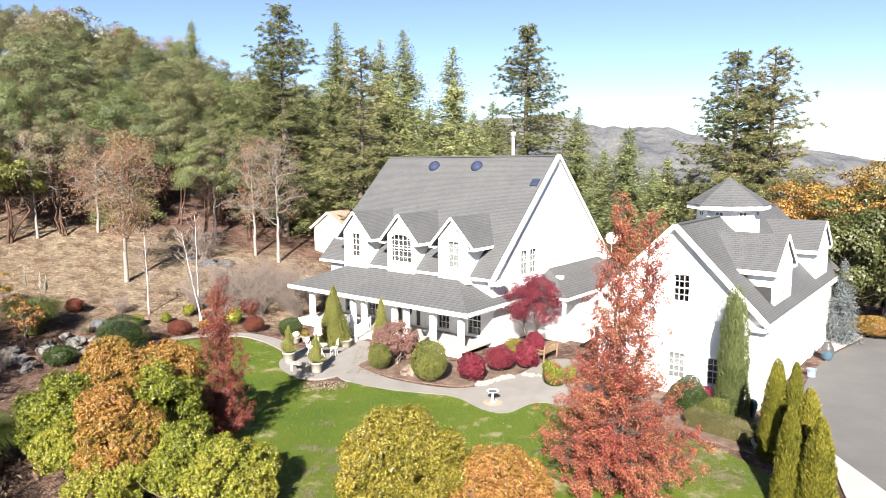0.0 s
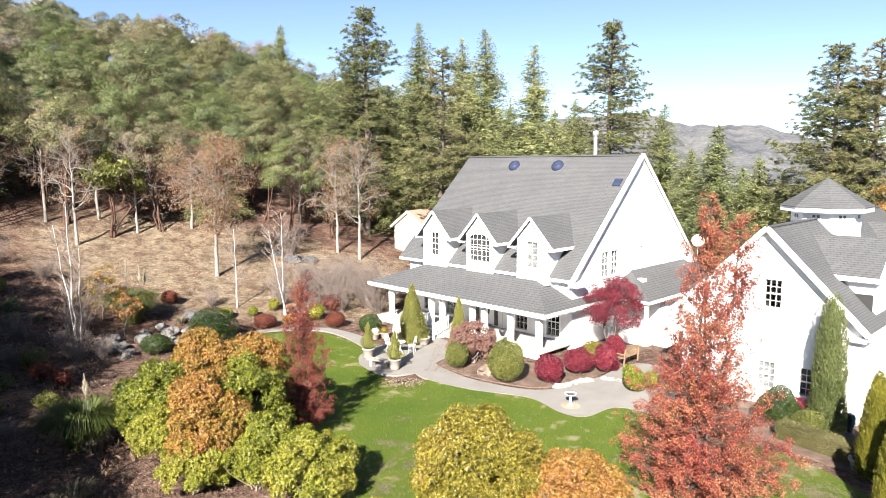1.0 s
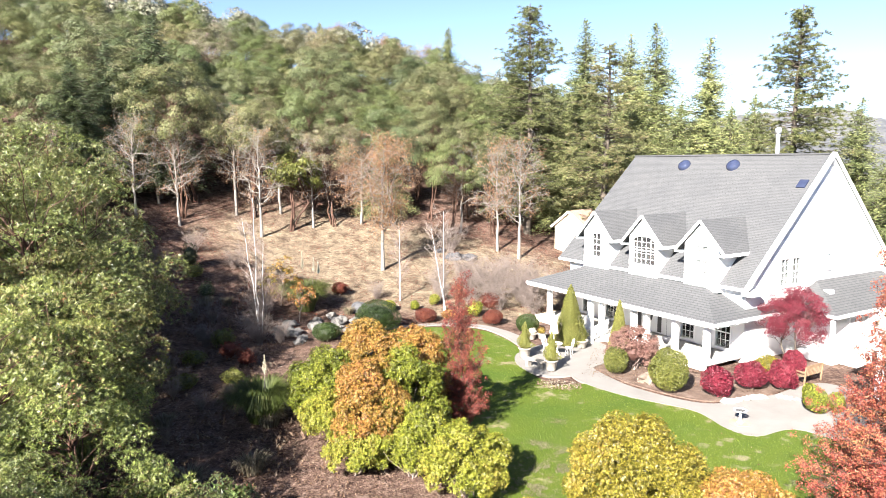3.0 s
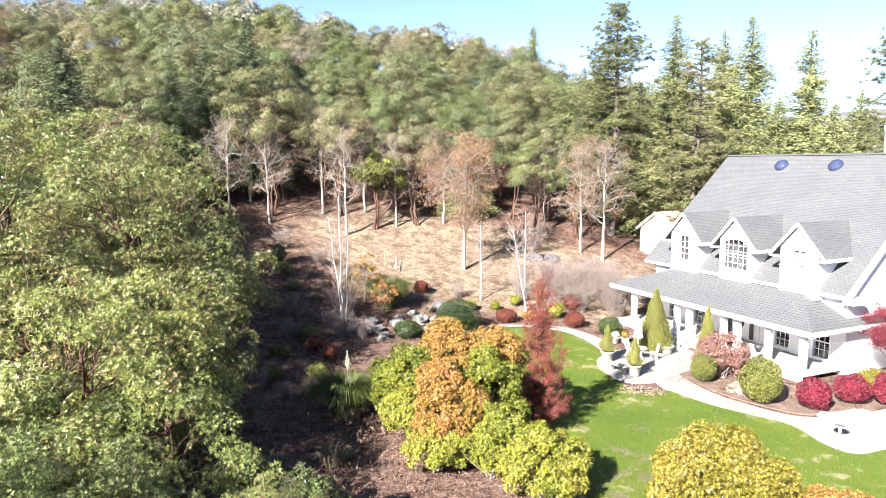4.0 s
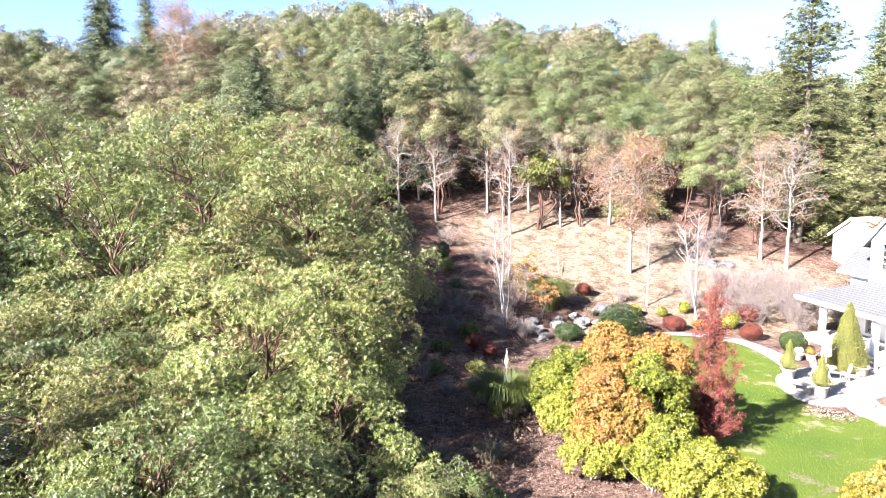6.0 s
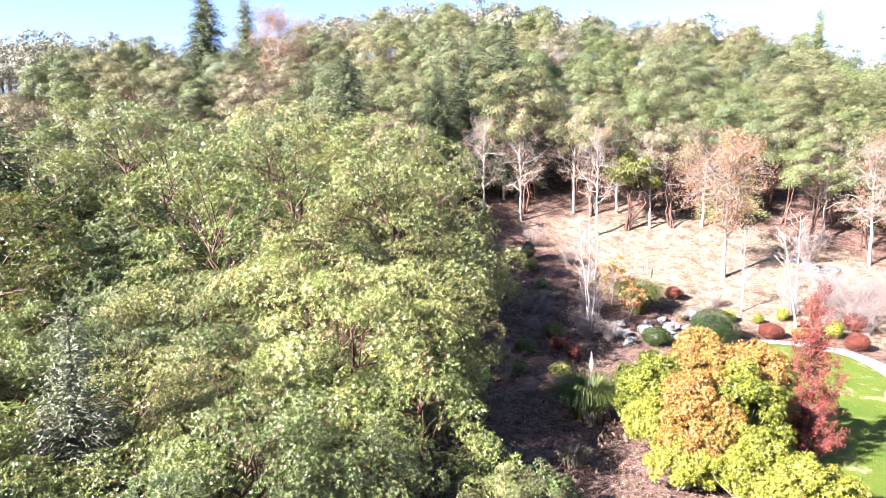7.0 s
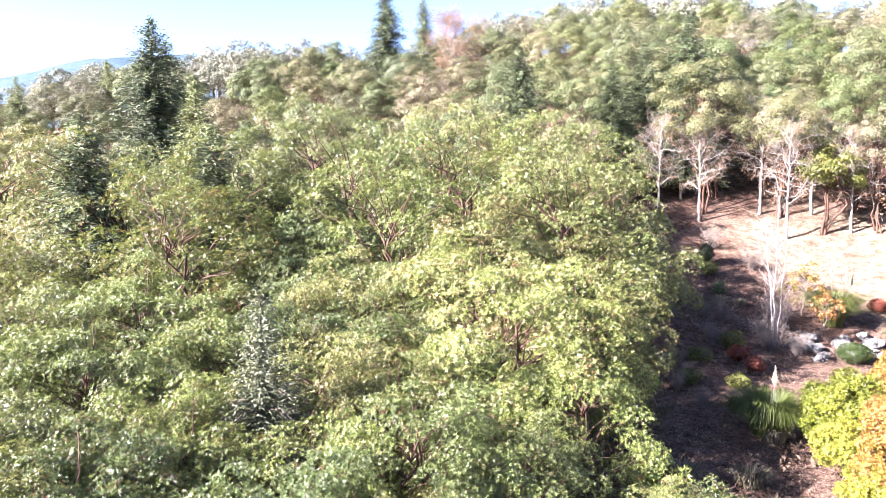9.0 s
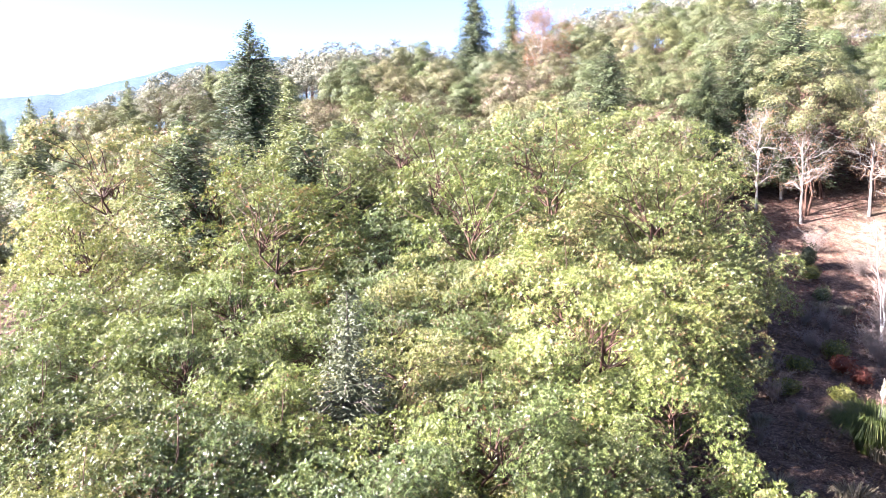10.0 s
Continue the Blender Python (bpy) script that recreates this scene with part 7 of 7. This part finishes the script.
tw = twig_shrub((-14.2, 49.3), 3.0, 2.0, 46)
tw2 = twig_shrub((-25.4, 35.2), 1.7, 1.1, 30)
for at, sz in (((-11.4, 49.6), 0.85), ((-16.4, 51.4), 0.7), ((-12.6, 51.8), 0.9), ((-9.6, 52.6), 0.7), ((-18.4, 49.2), 0.55), ((-34.0, 45.0), 0.5), ((-38.5, 46.0), 0.55), ((-20.5, 58.8), 0.8), ((-13.0, 47.8), 0.75), ((-15.6, 49.0), 0.8), ((-10.4, 48.0), 0.7), ((-12.0, 50.6), 0.95), ((-14.6, 52.8), 0.8), ((-17.2, 52.6), 0.65), ((-8.6, 50.4), 0.7)):
    again(tw, at, sz)
for at, sz in (((-24.4, 34.4), 0.9), ((-26.6, 37.6), 1.0), ((-23.4, 35.2), 0.7), ((-27.6, 38.9), 0.9), ((-21.8, 45.6), 0.7), ((-29.0, 36.0), 0.8), ((-30.5, 43.0), 0.7), ((-17.4, 47.8), 0.7), ((-15.0, 47.4), 0.7), ((-27.0, 32.8), 0.7), ((-19.4, 52.6), 0.6), ((-37.5, 41.0), 0.7), ((-33.0, 36.5), 0.6)):
    again(tw2, at, sz)
shrub("crimson_shrub", (-24.6, 45.0), (0.7, 0.6, 0.5), RUST_LEAF, "low dark red shrub behind the pampas grass", 900, 0.08)
shrub("bronze_shrub", (-13.6, 47.6), (0.9, 0.8, 0.7), RUST_LEAF, "loose dark bronze shrub in the bark bed", 800, 0.08, shell=0.6)
shrub("orange_shrub", (-15.6, 44.2), (0.7, 0.5, 0.35), ORANGE_LEAF, "low orange-red shrub in the bark bed", 800, 0.08, shell=0.5)


def sapling(at, h, mat, k, label):
    wd, gs = broadleaf(h, (h * 0.28, h * 0.26, h * 0.36), 22, k, 0.14, "single", 0.3, 0.3, 0.15, 2, 0.03, 0.1, -0.6)
    grow("sapling", at, wd, gs, TWIG, mat, label, "tree")


sapling((-27.2, 41.2), 3.4, ORANGE_LEAF, 30, "thin sapling with sparse orange leaves")
sapling((-24.6, 39.4), 2.6, ORANGE_LEAF, 30, "thin sapling with sparse orange leaves")
sapling((-26.4, 38.4), 3.0, GOLD_LEAF, 8, "thin sapling with sparse yellow leaves")
for at, r in (((-34.9, 41.4), (0.8, 0.7, 0.6)), ((-26.0, 33.1), (0.7, 0.7, 0.6)), ((-29.2, 29.4), (0.6, 0.6, 0.5)), ((-25.3, 29.6), (0.8, 0.7, 0.45)), ((-21.2, 27.6), (0.7, 0.6, 0.4)), ((-23.0, 26.2), (0.8, 0.7, 0.4)), ((-31.5, 33.0), (0.7, 0.6, 0.5))):
    shrub("understory_shrub", at, r, BOX_LEAF, "low green shrub in the shade of the wood", 500, 0.1, shell=0.5)
for at, sz in (((-31.1, 38.0), 0.5), ((-30.2, 39.0), 0.4), ((-19.6, 25.6), 0.55), ((-16.4, 23.6), 0.5), ((-20.5, 22.0), 0.4), ((-22.3, 42.0), 0.35), ((-15.9, 26.2), 0.6)):
    t = grow("dry_grass_clump", at, None, grass_tuft(1.0 * sz * 2, 1.6 * sz, 260, 0.7, 0.03), None, DRY_BLADE, "dry straw-coloured grass clump", "grass", crown="tuft")

# low madrones at the foot of the near wood
for at, r in (((-11.7, 14.6), (1.25, 1.1, 1.15)), ((-12.9, 13.9), (1.0, 1.1, 1.3)), ((-10.5, 14.0), (0.8, 0.9, 0.95)), ((-11.6, 13.0), (1.1, 1.0, 1.1))):
    grow("young_madrone", at, stems_shape(r, 9, 0.03), lumpy_shape(r, 26, 150, 0.15), RED_BARK, MADRONE_LEAF, "low young madrone with long glossy leaves", "shrub", "young madrones by the clearing", crown="foliage")
# sparse growth in the shade below the clearing
for at, r, mat, label in (((-36.4, 42.8), (0.8, 0.7, 1.1), OLIVE_LEAF, "small yellow-green sapling at the edge of the shade"), ((-32.0, 39.1), (0.6, 0.6, 0.6), OLIVE_LEAF, "small yellow-green shrub at the edge of the shade"),
                          ((-43.8, 45.3), (0.9, 0.8, 1.0), GOLD_LEAF, "small shrub with sparse golden leaves"), ((-41.3, 39.7), (0.7, 0.7, 1.4), OLIVE_LEAF, "slender olive-green shrub in the shade"),
                          ((-24.2, 31.3), (0.7, 0.7, 0.55), RUST_LEAF, "low rust-brown shrub on the leaf litter"), ((-22.4, 30.4), (0.6, 0.5, 0.5), RUST_LEAF, "low rust-brown shrub on the leaf litter")):
    shrub("understory_shrub", at, r, mat, label, 330, 0.12, shell=0.7)
for at, sz in (((-28.0, 33.4), 0.6), ((-30.2, 35.6), 0.7), ((-25.6, 28.2), 0.6), ((-22.6, 25.0), 0.55), ((-33.8, 37.0), 0.7), ((-20.4, 24.2), 0.45), ((-27.4, 29.6), 0.5), ((-36.2, 38.8), 0.8), ((-19.2, 20.6), 0.45), ((-23.8, 27.0), 0.5), ((-31.6, 31.8), 0.6), ((-38.6, 41.4), 0.8)):
    again(tw2, at, sz)
for at, sz in (((-16.9, 17.3), 0.6), ((-17.9, 18.2), 0.5), ((-15.8, 17.9), 0.5), ((-14.4, 19.6), 0.5)):
    grow("dry_grass_clump", at, None, grass_tuft(1.0 * sz * 2, 1.6 * sz, 260, 0.7, 0.03), None, DRY_BLADE, "dry straw-coloured grass clump", "grass", crown="tuft")

# ---------------------------------------------------------------- fallen leaves and grass blades
def scatter(name, k, box, size, mat, label, rule, lift=0.03, upright=0.25):
    s = Shape()
    x, y = box[0] + (box[1] - box[0]) * rng.random(k), box[2] + (box[3] - box[2]) * rng.random(k)
    keep = rule(x, y)
    x, y = x[keep], y[keep]
    p = np.stack([x, y, land(x, y) + lift + 0.02 * rng.random(len(x))], 1)
    nn = unit(ball(len(p)) * 0.55 + [0, 0, 1.0])
    leaves(s, p, unit(np.cross(nn, ball(len(p))) + [0, 0, upright]), nn, size * (0.6 + 0.8 * rng.random(len(p))), size * 0.6, 0.2)
    return tagged(new(name, s.mesh(name, mat)), label, "leaves", "", "stuff")


def inside(x, y, ring):
    r = np.zeros(len(x), bool)
    for (x0, y0), (x1, y1) in zip(ring, ring[1:] + ring[:1]):
        hit = ((y0 > y) != (y1 > y)) & (x < (x1 - x0) * (y - y0) / (y1 - y0 + 1e-12) + x0)
        r ^= hit
    return r


def on_bare(x, y):
    cx, cy = x - 1.33, y - 36.61
    u, v = cx * 0.777 - cy * 0.629, cx * 0.629 + cy * 0.777
    return ~inside(x, y, LAWN_EDGE) & ~((u > -16) & (u < 16) & (v > -8)) & ~((x > -9.5) & (y < 44) & (x < 12) & (y > 28))


scatter("leaf_litter", 110000, (-48, -2, 16, 66), 0.085, LITTER_LEAF, "fallen brown and tan leaves on bare ground", on_bare)
scatter("slope_litter", 46000, (-56, -6, 38, 80), 0.12, RUST_LEAF, "dark brown oak leaves on the open slope", lambda x, y: on_bare(x, y) & (np.sin(x * 1.3 + y * 0.7) + np.sin(y * 1.7 - x * 0.6) > -0.3))
scatter("hollow_litter", 9000, (-38, -12, 16, 42), 0.2, LITTER_LEAF, "curled dry leaves and grass in the shaded hollow", lambda x, y: on_bare(x, y) & (np.abs(x + 0.86 * y - 0.6) < 6.0) & (np.sin(x * 1.9 + y * 0.8) + np.sin(y * 2.3 - x * 0.9) > 0.1), 0.05, 0.9)
scatter("bed_litter", 5200, (-5, 6, 32, 41), 0.08, LITTER_LEAF, "fallen leaves and bark in the shrub bed", lambda x, y: ~inside(x, y, LAWN_EDGE) & (y > 33.4 + 0.25 * np.abs(x + 0.5)) & (((x - 1.33) * 0.629 + (y - 36.61) * 0.777) < -0.1), 0.06)
scatter("lawn_leaves", 520, (-19, 10, 13, 43), 0.085, LITTER_LEAF, "scattered fallen leaves on the lawn", lambda x, y: inside(x, y, LAWN_EDGE), 0.06)
scatter("leaf_heap", 900, (-7.2, -4.2, 31.2, 33.8), 0.12, LITTER_LEAF, "raked patch of fallen leaves on the lawn", lambda x, y: ((x + 5.8) / 1.1) ** 2 + ((y - 32.5) / 0.75) ** 2 < 1, 0.06)


def lawn_blades(k):
    s = Shape()
    x, y = -19 + 31 * rng.random(k), 12 + 31 * rng.random(k)
    keep = inside(x, y, LAWN_EDGE)
    x, y = x[keep], y[keep]
    p = np.stack([x, y, np.full(len(x), 0.045)], 1)
    d = unit(ball(len(p)) * 0.6 + [0, 0, 1.0])
    leaves(s, p, d, unit(np.cross(d, ball(len(p)))), 0.04 + 0.035 * rng.random(len(p)), 0.022)
    return tagged(new("lawn_grass", s.mesh("lawn_grass", LAWN_BLADE)), "short green lawn grass", "grass", "", "stuff")


lawn_blades(95000)
DRY = [(-3.6, 26.6, 0.55), (-3.9, 24.8, 0.8), (-4.3, 23.3, 0.9), (-5.1, 27.8, 0.4), (-3.2, 27.9, 0.35), (8.9, 24.4, 1.3), (9.8, 22.6, 1.2), (7.6, 26.2, 0.6), (-4.6, 21.6, 0.9), (4.9, 29.6, 0.5), (-5.2, 25.2, 0.5)]
s = Shape()
for x, y, r in DRY:
    k = int(2600 * r * r)
    d = rng.normal(size=(k, 2)) * r * 0.45 * [1.3, 0.9]
    keep = np.array([noise.noise((x + a * 2.2, y + b * 2.2, 4.0)) > -0.12 for a, b in d])
    d = d[keep]
    q = np.stack([x + d[:, 0], y + d[:, 1], np.full(len(d), 0.05)], 1)
    way_ = unit(ball(len(q)) * [1, 1, 0.35] + [0, 0, 0.25])
    leaves(s, q, way_, unit(ball(len(q)) * 0.5 + [0, 0, 1]), 0.06 + 0.05 * rng.random(len(q)), 0.014)
tagged(new("dry_grass", s.mesh("dry_grass", DRY_BLADE)), "dry straw-coloured grass patches on the lawn", "grass", "", "stuff")
